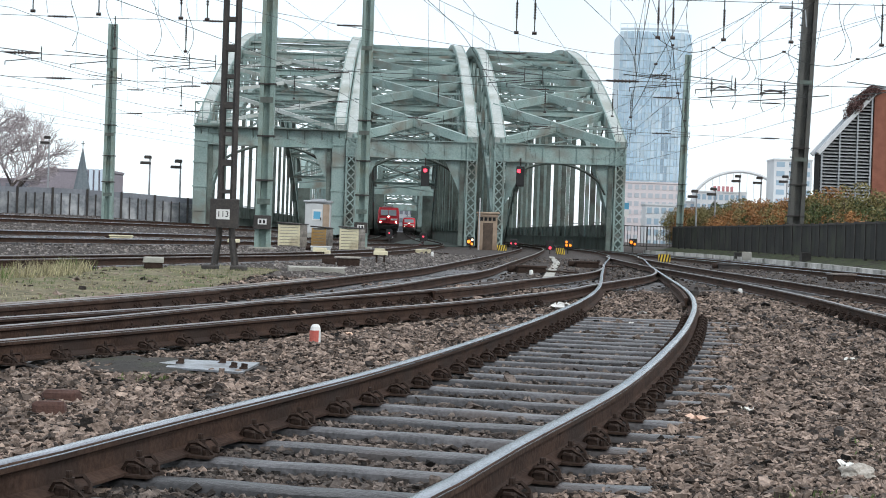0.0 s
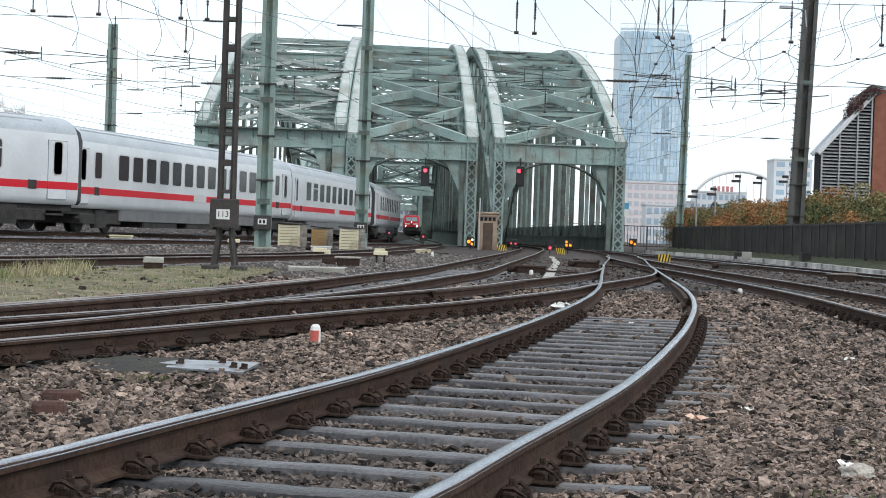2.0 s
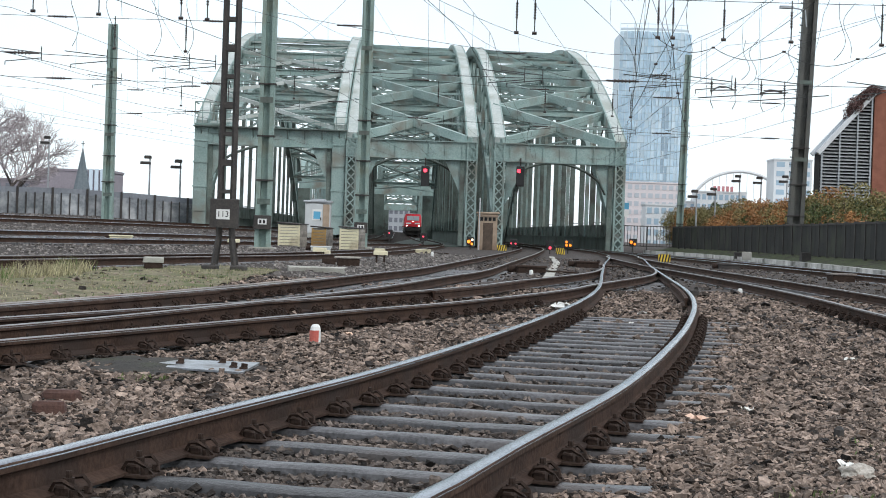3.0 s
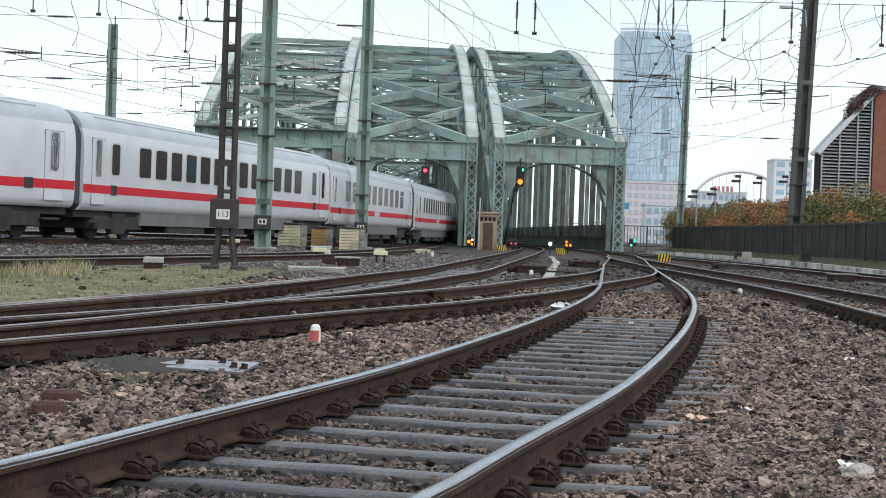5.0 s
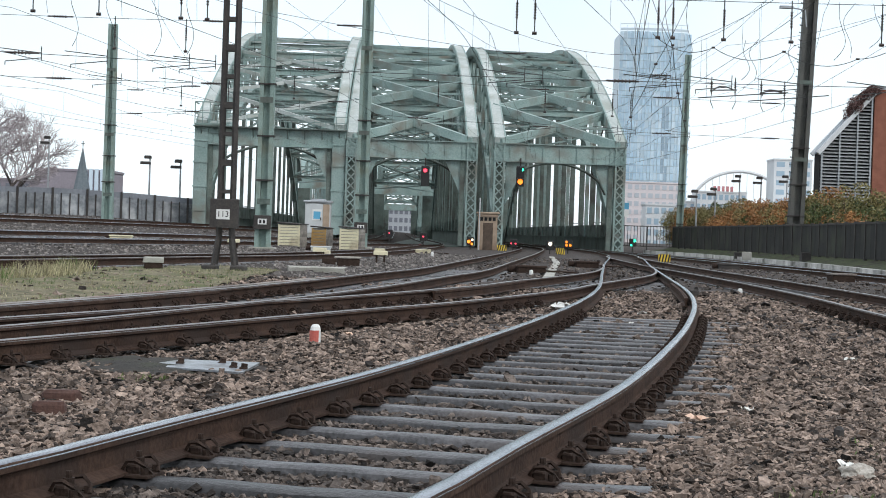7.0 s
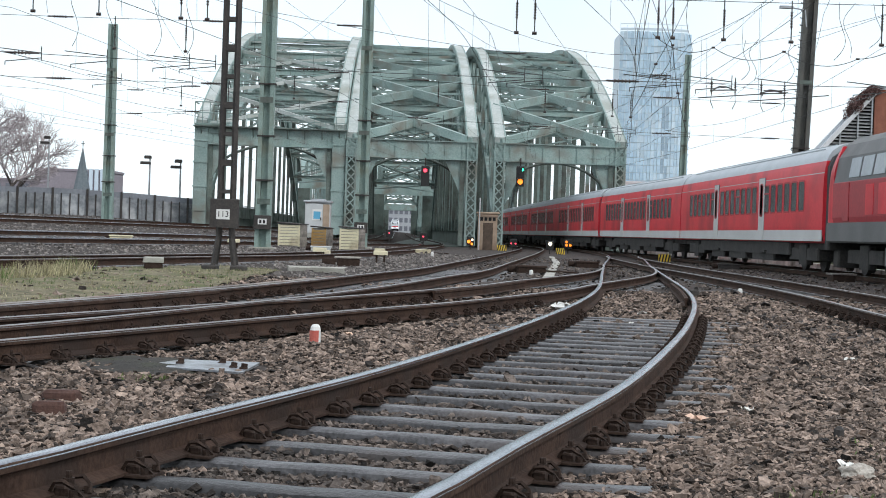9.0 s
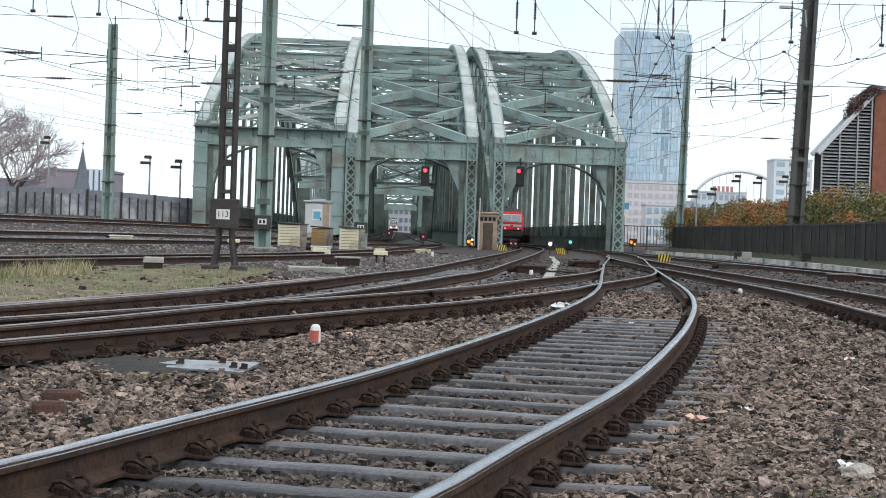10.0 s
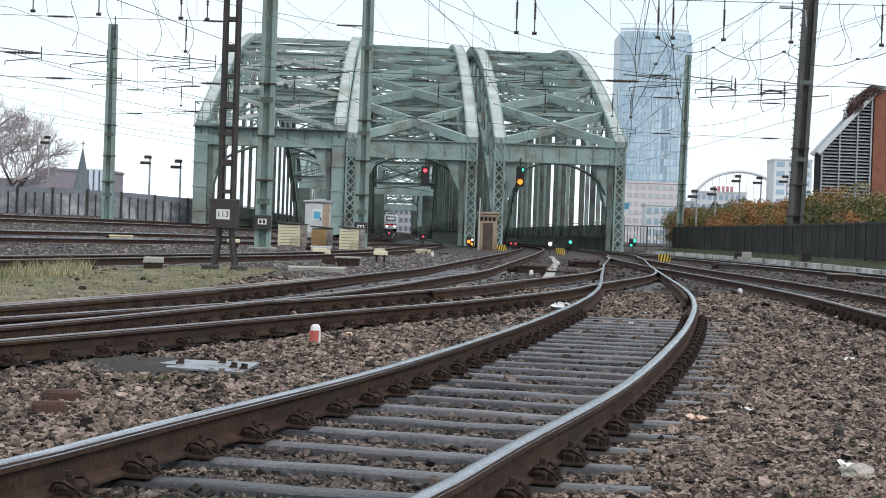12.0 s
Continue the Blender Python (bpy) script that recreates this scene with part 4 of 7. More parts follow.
for k, (x, y) in enumerate(line_at(WALL_LINE, 0.62)):
    wide = 0.07 if k % 4 == 0 else 0.03
    part("post" if k % 4 == 0 else "batten", MB().box(x - wide, x + wide, y - 0.2, y - 0.06, rise(x, y) - 0.3, rise(x, y) + (1.78 if k % 4 == 0 else 1.4)), M_MASTDK, noise_wall)


# ---- foliage ----
def leaf_cloud(rng, centres, radii, n, size):
    """Leaf quads scattered in many clumps, as arrays of vertices."""
    which = rng.integers(0, len(centres), n)
    d = rng.normal(size=(n, 3))
    d /= np.linalg.norm(d, axis=1)[:, None]
    c = centres[which] + d * radii[which][:, None] * rng.uniform(0.35, 1.0, n)[:, None] ** 0.6
    a = rng.normal(size=(n, 3))
    b = np.cross(a, rng.normal(size=(n, 3)))
    a /= np.linalg.norm(a, axis=1)[:, None]
    b /= np.linalg.norm(b, axis=1)[:, None]
    s = size * rng.uniform(0.6, 1.4, n)[:, None]
    V = np.stack([c - a * s, c + b * s * 0.5, c + a * s, c - b * s * 0.5], 1).reshape(-1, 3)
    return V, np.arange(4 * n).reshape(-1, 4)


def leaf_mesh(name, V, F, m):
    me = bpy.data.meshes.new(name)
    me.from_pydata(V.tolist(), [], F.tolist())
    me.materials.append(m)
    return me


M_LEAFG = mat("green_leaves", (0.04, 0.06, 0.02), (0.11, 0.13, 0.045), 0.8, 0.7, bump=0.0, vary=0.5, island=True)
M_LEAFO = mat("autumn_leaves", (0.22, 0.1, 0.035), (0.36, 0.18, 0.065), 0.8, 0.7, bump=0.0, vary=0.5, island=True)
M_LEAFY = mat("olive_leaves", (0.13, 0.12, 0.045), (0.24, 0.2, 0.08), 0.8, 0.7, bump=0.0, vary=0.5, island=True)
M_BARK = mat("grey_bark", (0.06, 0.05, 0.045), (0.13, 0.11, 0.1), 6.0, 0.9, bump=0.4)


def bush(x, y, w, h, seed, m, label):
    rng = np.random.default_rng(seed)
    root = thing("bush", label, "bush", "bushes behind the fence", "", (x, y, -0.2))
    k = 26
    c = np.stack([rng.normal(0, w * 0.3, k), rng.normal(0, w * 0.36, k), h * rng.uniform(0.25, 0.93, k)], 1)
    r = w * rng.uniform(0.12, 0.26, k)
    V, F = leaf_cloud(rng, c, r, 3600, 0.075)
    part("crown", leaf_mesh("crown", V, F, m), None, root)
    st = MB()
    for p in c[:12]:
        st.tube((p[0] * 0.2, p[1] * 0.2, 0), tuple(p), 0.03, 4, 0.01)
    part("stem", st, M_BARK, root)


rngb = random.Random(5)
for i, (x, y) in enumerate(line_at([(19.9, 56), (21.0, 81), (22.6, 120), (23.4, 140), (25.5, 175)], 2.7)):
    for row in (0, 1):
        kinds = [(M_LEAFG, "dense green bush behind the fence"), (M_LEAFO, "rust-orange autumn bush behind the fence"), (M_LEAFY, "olive-brown autumn bush behind the fence")]
        m, lab = rngb.choices(kinds, (7, 1, 3) if y < 95 else (2, 3, 5))[0]
        bush(x + row * 2.4 + rngb.uniform(-0.4, 0.4), y + rngb.uniform(-0.8, 0.8), 2.6, rngb.uniform(2.5, 4.1) + (y - 60) * 0.006 + row * 0.4, 50 + 2 * i + row, m, lab)


def bare_tree(x, y, z, h, spread, seed):
    rng = random.Random(seed)
    root = thing("tree", "pale leafless tree with fine bare twigs", "tree", "bare trees", "", (x, y, z))
    tr, tw = MB(), MB()
    tips = []

    def grow(p, d, ln, r, depth):
        q = p + d * ln
        (tr if depth < 2 else tw).tube(p, q, r, 5 if depth < 2 else 3, r * 0.7)
        if depth >= 6:
            return
        for _ in range(3 if depth < 3 else 4):
            nd = (d + Vector((rng.gauss(0, 0.55), rng.gauss(0, 0.55), rng.gauss(0.05, 0.4))) * spread).normalized()
            grow(q, nd, ln * rng.uniform(0.62, 0.85), r * 0.62, depth + 1)
    grow(Vector((0, 0, -0.3)), Vector((0, 0, 1)), h * 0.26, h * 0.02, 0)
    t = part("trunk", tr, M_BARK, root)
    part("crown", tw, M_TWIG, root, "crown of fine pale twigs")


M_TWIG = mat("pale_twigs", (0.36, 0.32, 0.325), (0.5, 0.45, 0.455), 1.0, 0.9, bump=0.0)
for i, (x, y, h) in enumerate([(-43.2, 150, 13.6), (-40.6, 148, 10.5), (-46, 153, 13.0), (-41.6, 156, 12.5)]):
    bare_tree(x, y, 0.4, h, 0.9, 20 + i)


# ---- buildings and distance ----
# tower glass: the reflected sky is painted in as pale base colours
M_GLASSB = mat("sky_paled_tower_glass", (0.4, 0.57, 0.7), (0.56, 0.71, 0.81), 0.12, 0.12, bump=0.0, fine=0.5, vary=0.1, island=True, spec=0.8)
M_GLASSC = mat("painted_reflection_glass", (0.52, 0.66, 0.76), (0.64, 0.76, 0.83), 0.12, 0.12, bump=0.0, fine=0.5, vary=0.1, island=True, spec=0.8)
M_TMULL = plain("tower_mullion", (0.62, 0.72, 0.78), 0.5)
# distance haze is painted into the far facades by paler base colours
M_HAZEB = mat("hazed_grey_facade", (0.36, 0.38, 0.41), (0.46, 0.48, 0.5), 0.1, 0.8, bump=0.0, fine=2.0)
M_PINK = mat("hazed_pink_facade", (0.66, 0.6, 0.61), (0.74, 0.68, 0.68), 0.1, 0.8, bump=0.0, fine=2.0)
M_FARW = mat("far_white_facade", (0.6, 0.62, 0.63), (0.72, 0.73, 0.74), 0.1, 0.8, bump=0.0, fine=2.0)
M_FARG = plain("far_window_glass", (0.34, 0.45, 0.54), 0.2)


# brown-grey walls and windows, likewise paled for haze in their colour
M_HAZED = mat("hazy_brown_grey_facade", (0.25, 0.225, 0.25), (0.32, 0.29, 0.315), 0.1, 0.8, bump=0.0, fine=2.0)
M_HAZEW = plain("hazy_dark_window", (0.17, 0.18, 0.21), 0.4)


# glass with the bright sky's reflection painted as its base colour
M_SKYPANE = plain("painted_sky_glazing", (0.62, 0.72, 0.8), 0.2, spec=0.7)


def tower():
    """Slab with a bowed glass front; storeys of separate panes, a glazed screen above the roof and an open stair bay at one side."""
    root = thing("glass_tower", "tall pale blue glass office tower with a bowed front", "skyscraper", "", "", (92.6, 745, -6))
    H, W, cols, storey = 102.6, 15.3, 20, 3.38
    rng = random.Random(31)

    def front(u, out=0.0):
        """Plan of the bowed front, u from -1 to 1."""
        return (u * W, -9.0 - 5.0 * math.sqrt(max(0.0, 1 - 0.75 * u * u)) - out)
    ring = [front(-1 + 2 * i / cols, -0.35) for i in range(cols + 1)] + [(W, 14), (-W, 14)]
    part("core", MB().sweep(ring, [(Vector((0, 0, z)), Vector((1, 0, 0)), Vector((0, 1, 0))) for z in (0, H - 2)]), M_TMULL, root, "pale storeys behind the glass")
    panes = [MB(), MB(), MB()]
    for k in range(int(H / storey)):
        for i in range(cols):
            (xa, ya), (xb, yb) = front(-1 + 2 * (i + 0.06) / cols), front(-1 + 2 * (i + 0.94) / cols)
            tilt = rng.uniform(-0.12, 0.12)
            z0, z1 = k * storey + 0.3, (k + 1) * storey
            vs = [(xa, ya - tilt, z0), (xb, yb + tilt, z0), (xb, yb + tilt, z1), (xa, ya - tilt, z1)]
            vs += [(x, y + 0.2, z) for x, y, z in vs]
            # random panes take the whiter colour that imitates a reflection
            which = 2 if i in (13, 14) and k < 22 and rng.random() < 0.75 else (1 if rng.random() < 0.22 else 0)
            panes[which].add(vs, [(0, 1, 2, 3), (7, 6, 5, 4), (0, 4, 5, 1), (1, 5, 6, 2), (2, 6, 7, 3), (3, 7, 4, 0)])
    for mb, m, lab in zip(panes, (M_GLASSB, M_GLASSC, M_FARG), ("pale blue curtain wall panes", "panes painted whiter as sky reflections", "darker blue panes")):
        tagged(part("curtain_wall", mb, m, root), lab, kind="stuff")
    for i in range(0, cols + 1, 2):
        x, y = front(-1 + 2 * i / cols, 0.25)
        part("mullion", MB().box(x - 0.09, x + 0.09, y - 0.15, y + 0.15, 2, H + (3.2 if i % 4 == 0 else 1.5)), M_TMULL, root)
    for z in (H - 0.2, H + 2.2):
        for i in range(cols):
            (xa, ya), (xb, yb) = front(-1 + 2 * i / cols, 0.1), front(-1 + 2 * (i + 1) / cols, 0.1)
            part("parapet_rail", MB().beam((xa, ya, z), (xb, yb, z), 0.2, 0.3 if z > H else 1.2), M_TMULL, root)
    for k in range(int(H / storey) - 1):
        part("balcony", MB().box(W + 0.1, W + 3.0, -7.0, 6.0, k * storey + 2.4, k * storey + 3.0), M_TMULL, root, "open slab of the stair bay")
    part("stair_wall", MB().box(W + 0.1, W + 2.6, -6.2, 6.0, 0, H - 1), M_GLASSB, root, "glazed stair bay")


tower()


def block(label, x0, x1, y, depth, z1, m, cols, rows, name="office_building", win=M_FARG, roofm=None):
    root = thing(name, label, "building", "", "", ((x0 + x1) / 2, y, -6))
    w, H = (x1 - x0), z1 + 6
    part("wall", MB().box(-w / 2, w / 2, 0, depth, 0, H), m, root)
    part("roof", MB().box(-w / 2 - 0.3, w / 2 + 0.3, -0.3, depth + 0.3, H, H + 0.6), roofm or m, root)
    cw, rh = w / cols, H / rows
    me = MB().box(-cw * 0.32, cw * 0.32, -0.15, 0.1, 0, rh * 0.55).mesh("window", win)
    for i in range(cols):
        for j in range(rows):
            ob = part("window", me, None, root)
            ob.matrix_basis = pose(-w / 2 + cw * (i + 0.5), 0, rh * (j + 0.25))
    return root


# window colour lifted to imitate haze
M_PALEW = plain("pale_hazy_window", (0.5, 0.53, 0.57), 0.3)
block("pinkish hotel block on the far bank, paled for haze", 65, 88, 600, 20, 22.0, M_PINK, 9, 9, win=M_PALEW)
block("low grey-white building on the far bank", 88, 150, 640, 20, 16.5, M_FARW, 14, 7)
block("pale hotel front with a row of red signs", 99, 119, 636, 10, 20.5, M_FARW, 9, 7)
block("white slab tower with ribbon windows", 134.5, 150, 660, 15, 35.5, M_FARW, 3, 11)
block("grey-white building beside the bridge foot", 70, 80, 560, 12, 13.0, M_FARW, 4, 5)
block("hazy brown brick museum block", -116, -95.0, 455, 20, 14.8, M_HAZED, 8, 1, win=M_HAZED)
for x in (-101.6, -100.0, -98.4, -96.8):
    bay = thing("glass_bay", "pale tall glazed bay on the brick museum", "window", "museum bays", "", (x, 454.6, 0))
    part("pane", MB().box(-0.55, 0.55, -0.2, 0.3, 4.0, 13.6 - 0.02 * x), M_SKYPANE, bay)
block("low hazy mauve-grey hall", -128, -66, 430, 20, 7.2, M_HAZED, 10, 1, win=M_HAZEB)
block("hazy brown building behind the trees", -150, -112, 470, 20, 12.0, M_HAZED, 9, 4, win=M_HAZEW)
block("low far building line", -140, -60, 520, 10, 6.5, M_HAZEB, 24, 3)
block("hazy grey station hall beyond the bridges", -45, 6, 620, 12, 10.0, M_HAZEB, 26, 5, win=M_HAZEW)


# slate with the haze mixed into its base colour
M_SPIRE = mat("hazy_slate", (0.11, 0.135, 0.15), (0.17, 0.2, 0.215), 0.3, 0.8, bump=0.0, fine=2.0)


def spire():
    root = thing("church_spire", "slender dark slate church spire with haze put into its colour", "church", "", "", (-99.2, 440, -6))
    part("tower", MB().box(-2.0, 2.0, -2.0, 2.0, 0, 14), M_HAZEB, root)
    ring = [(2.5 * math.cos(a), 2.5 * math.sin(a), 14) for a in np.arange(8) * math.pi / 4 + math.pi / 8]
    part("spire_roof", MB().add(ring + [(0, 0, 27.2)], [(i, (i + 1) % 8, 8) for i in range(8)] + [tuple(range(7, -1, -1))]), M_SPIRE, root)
    part("cross", MB().box(-0.1, 0.1, -0.1, 0.1, 27.0, 28.6).box(-0.5, 0.5, -0.1, 0.1, 27.8, 28.0), M_SPIRE, root)


spire()


def arena_arch():
    root = thing("arena_arch", "white steel arch over a distant arena", "arch", "", "", (256, 1400, 30))
    pts = [(42 * math.cos(a), 0, 33 * math.sin(a)) for a in np.linspace(0.0, math.pi, 40)]
    part("arch", MB().line(pts, 1.5, 6), M_FARW, root)
    hang = MB()
    for x in range(-36, 37, 6):
        hang.beam((x, 0, 2), (x, 0, 33 * math.sqrt(1 - (x / 42) ** 2)), 0.3, 0.3)
    part("hangers", hang, M_FARW, root)
    part("roof", MB().box(-46, 46, 0, 60, -36, 3), M_FARW, root)


arena_arch()


def museum():
    root = thing("brick_museum", "red brick building with a louvred sloping light shaft", "building", "", "", (0, 130, -0.3))
    part("wall", MB().box(34.4, 54, 0, 3, 0, 13.9), M_BRICK, root, "red brick wall")
    part("coping", MB().box(34.3, 54.1, -0.1, 3.1, 13.9, 14.15), M_ZINC, root)
    outline = [(30.2, 0), (34.4, 0), (34.4, 13.5), (30.2, 8.8)]
    vs = [(x, y, z) for y in (0.35, 2.2) for x, z in outline]
    part("shaft", MB().add(vs, [(0, 1, 2, 3), (7, 6, 5, 4), (0, 4, 5, 1), (1, 5, 6, 2), (2, 6, 7, 3), (3, 7, 4, 0)]), M_DARK, root, "dark louvred shaft")
    z, me = 0.4, None
    while z < 13.0:
        xl = 30.25 if z < 8.7 else 30.25 + (z - 8.7) * 4.2 / 4.7
        if 34.3 - xl > 0.3:
            vs = [(xl, 0.3, z), (34.3, 0.3, z), (34.3, 0.0, z - 0.13), (xl, 0.0, z - 0.13)]
            part("louvre", MB().add(vs + [(x, y, zz + 0.04) for x, y, zz in vs], [(0, 1, 2, 3), (7, 6, 5, 4), (0, 4, 5, 1), (1, 5, 6, 2), (2, 6, 7, 3), (3, 7, 4, 0)]), M_LOUVRE, root)
        z += 0.27
    for x in (30.3, 31.7, 33.1, 34.2):
        part("mullion", MB().box(x - 0.06, x + 0.06, -0.08, 0.05, 0, min(13.3, 8.8 + max(0, x - 30.2) * 1.12)), M_ZINC, root)
    for y in (-0.2, 1.9):
        part("roof_rib", MB().beam((29.9, y, 8.6), (34.5, y, 13.8), 0.45, 0.34), M_FARW, root, "shining zinc roof edge")
    part("skylight", MB().add([(30.1, -0.1, 8.75), (34.45, -0.1, 13.65), (34.45, 2.2, 13.65), (30.1, 2.2, 8.75)], [(0, 1, 2, 3)]).add([(30.1, -0.1, 8.65), (34.45, -0.1, 13.55), (34.45, 2.2, 13.55), (30.1, 2.2, 8.65)], [(3, 2, 1, 0)]), M_FARG, root, "dark sloping glazing")


museum()
M_CREEPER = mat("red_brown_twigs", (0.1, 0.055, 0.05), (0.2, 0.12, 0.11), 2.0, 0.9, bump=0.0, vary=0.4, island=True)
rngc = np.random.default_rng(9)
f = rngc.uniform(0, 1, 40)
cc = np.stack([32.3 + 2.1 * f + rngc.normal(0, 0.12, 40), rngc.normal(129.75, 0.25, 40), 11.0 + 2.6 * np.sqrt(f) + rngc.normal(0, 0.4, 40) * (1 - f)], 1)
Vc, Fc = leaf_cloud(rngc, cc, np.full(40, 0.42), 9000, 0.06)
tagged(new("creeper", leaf_mesh("creeper", Vc, Fc, M_CREEPER)), "dense reddish-brown bare creeper over the roof edge", "creeper")


# ---- lineside boxes and huts ----
M_CREAM = mat("cream_painted_metal", (0.68, 0.62, 0.42), (0.8, 0.74, 0.54), 2.0, 0.6, bump=0.05, stain=(0.45, 0.38, 0.25), stain_scale=1.5)
M_OCHRE = mat("ochre_painted_metal", (0.36, 0.22, 0.08), (0.46, 0.3, 0.12), 2.0, 0.6, bump=0.05, stain=(0.24, 0.15, 0.08))
M_CABINET = mat("pale_grey_cabinet", (0.5, 0.52, 0.52), (0.64, 0.66, 0.66), 1.5, 0.5, bump=0.03, stain=(0.42, 0.42, 0.4))
M_TIMBER = mat("brown_boarding", (0.33, 0.25, 0.18), (0.48, 0.37, 0.28), 2.0, 0.8, bump=0.2, stain=(0.2, 0.13, 0.09))
M_BLUE = plain("blue_poster", (0.12, 0.4, 0.6), 0.5)
M_YEL = plain("yellow_marking", (0.75, 0.52, 0.05), 0.5)
M_REDP = mat("faded_red_paint", (0.5, 0.1, 0.08), (0.6, 0.18, 0.14), 8.0, 0.7, bump=0.1)


M_OLDBOARD = mat("grey_old_boards", (0.2, 0.185, 0.165), (0.4, 0.37, 0.33), 3.0, 0.85, bump=0.3, fine=25.0, vary=0.3, stain=(0.1, 0.085, 0.07), stain_scale=2.0)


def slatted_box(x, y, w, h, m, label, rz=-16.0):
    root = thing("equipment_box", label, "equipment box", "lineside boxes", "", (x, y, rise(x, y) - 0.12), rz)
    part("body", MB().box(-w / 2, w / 2, -0.42, 0.42, 0, h, 0.02), M_OLDBOARD, root)
    n = int(h / 0.13)
    for i in range(n):
        z = 0.04 + i * 0.13
        part("slat", MB().box(-w / 2 + 0.02, w / 2 - 0.02, -0.446, -0.422, z, z + 0.108, 0.008), m, root)
        part("side_board", MB().box(w / 2 + 0.002, w / 2 + 0.02, -0.4, 0.4, z, z + 0.11), M_OLDBOARD, root)
    for e in (-1, 1):
        part("corner_post", MB().box(e * (w / 2 - 0.03) - 0.035, e * (w / 2 - 0.03) + 0.035, -0.458, -0.447, 0.0, h), m, root)
    part("lid", MB().add([(-w / 2 - 0.05, -0.5, h + 0.09), (w / 2 + 0.05, -0.5, h + 0.03), (w / 2 + 0.05, 0.48, h + 0.03), (-w / 2 - 0.05, 0.48, h + 0.09), (-w / 2 - 0.05, -0.5, h + 0.03), (w / 2 + 0.05, -0.5, h - 0.01), (w / 2 + 0.05, 0.48, h - 0.01), (-w / 2 - 0.05, 0.48, h + 0.03)],
                        [(0, 1, 2, 3), (7, 6, 5, 4), (0, 4, 5, 1), (1, 5, 6, 2), (2, 6, 7, 3), (3, 7, 4, 0)]), M_MASTDK, root, "dark weathered lid")


slatted_box(-6.55, 70, 1.0, 0.95, M_CREAM, "cream slatted metal equipment box beside the track")
slatted_box(-5.3, 70.5, 0.66, 0.88, M_OCHRE, "ochre slatted metal equipment box beside the track")
slatted_box(-3.95, 70, 0.86, 0.95, M_CREAM, "cream slatted metal equipment box beside the track")


def cabinet(x, y):
    root = thing("relay_hut", "tall pale grey relay hut with a blue notice", "cabinet", "", "", (x, y, rise(x, y) - 0.15))
    part("plinth", MB().box(-0.82, 0.82, -0.5, 0.5, 0, 0.3, 0.02), M_CONC, root)
    part("body", MB().box(-0.86, 0.86, -0.55, 0.55, 0.3, 2.42, 0.03), M_CABINET, root)
    part("roof", MB().box(-0.98, 0.98, -0.68, 0.68, 2.42, 2.56, 0.05), M_ZINC, root)
    part("roof", MB().box(-0.5, 0.5, -0.3, 0.3, 2.56, 2.66, 0.04), M_ZINC, root)
    d = part("door", MB().box(-0.78, 0.3, -0.58, -0.552, 0.4, 2.3), M_CABINET, root)
    part("handle", MB().box(0.18, 0.24, -0.62, -0.582, 1.2, 1.4), M_MASTDK, d)
    part("side_panel", MB().box(0.36, 0.8, -0.57, -0.552, 0.4, 2.3), M_TIMBER, root, "stained side panel")
    part("notice", MB().box(-0.35, 0.28, -0.6, -0.582, 1.2, 1.95), M_SIGN, d)
    part("notice_picture", MB().box(-0.27, 0.2, -0.608, -0.601, 1.3, 1.8), M_BLUE, d, "blue notice panel")


cabinet(-8.6, 110)


M_DOORBR = mat("dark_hut_door", (0.06, 0.045, 0.035), (0.14, 0.1, 0.075), 3.0, 0.85, bump=0.3)
M_LTGREY0 = plain("grey_pole", (0.5, 0.51, 0.52), 0.6)


def hut(x, y):
    root = thing("signal_hut", "small brown boarded hut beside the bridge portal", "hut", "", "", (x, y, -0.2))
    part("wall", MB().box(-0.62, 0.62, -0.5, 0.5, 0, 2.4), M_TIMBER, root)
    for i in range(7):
        part("plank", MB().box(-0.62 + i * 0.178, -0.62 + i * 0.178 + 0.15, -0.53, -0.502, 0.05, 1.85), M_TIMBER, root)
    part("cornice", MB().box(-0.74, 0.74, -0.64, 0.64, 2.4, 2.5, 0.03), M_TIMBER, root)
    part("cornice", MB().box(-0.68, 0.68, -0.58, 0.58, 2.22, 2.3, 0.02), M_TIMBER, root)
    for i in range(4):
        part("window", MB().box(-0.5 + i * 0.27, -0.31 + i * 0.27, -0.545, -0.503, 1.93, 2.16), M_DARK, root)
    part("door", MB().box(-0.3, 0.34, -0.555, -0.531, 0.05, 1.8), M_DOORBR, root, "darker weathered board door")
    part("pole", MB().tube((-0.55, -0.7, 0), (-0.55, -0.7, 3.4), 0.04), M_LTGREY0, root)


hut(2.85, 105)


M_LRED = plain("red_signal_lens", (1.0, 0.06, 0.1), 0.3, glow=2.4)
M_LGRN = plain("green_signal_lens", (0.06, 0.9, 0.55), 0.3, glow=1.8)
M_LAMB = plain("amber_signal_lens", (1.0, 0.27, 0.03), 0.3, glow=1.7)
M_LWHT = plain("white_signal_lens", (1.0, 0.88, 0.62), 0.3, glow=2.4)
# flaps added to cover lenses, standing in for lamps going out
FLAPS = []


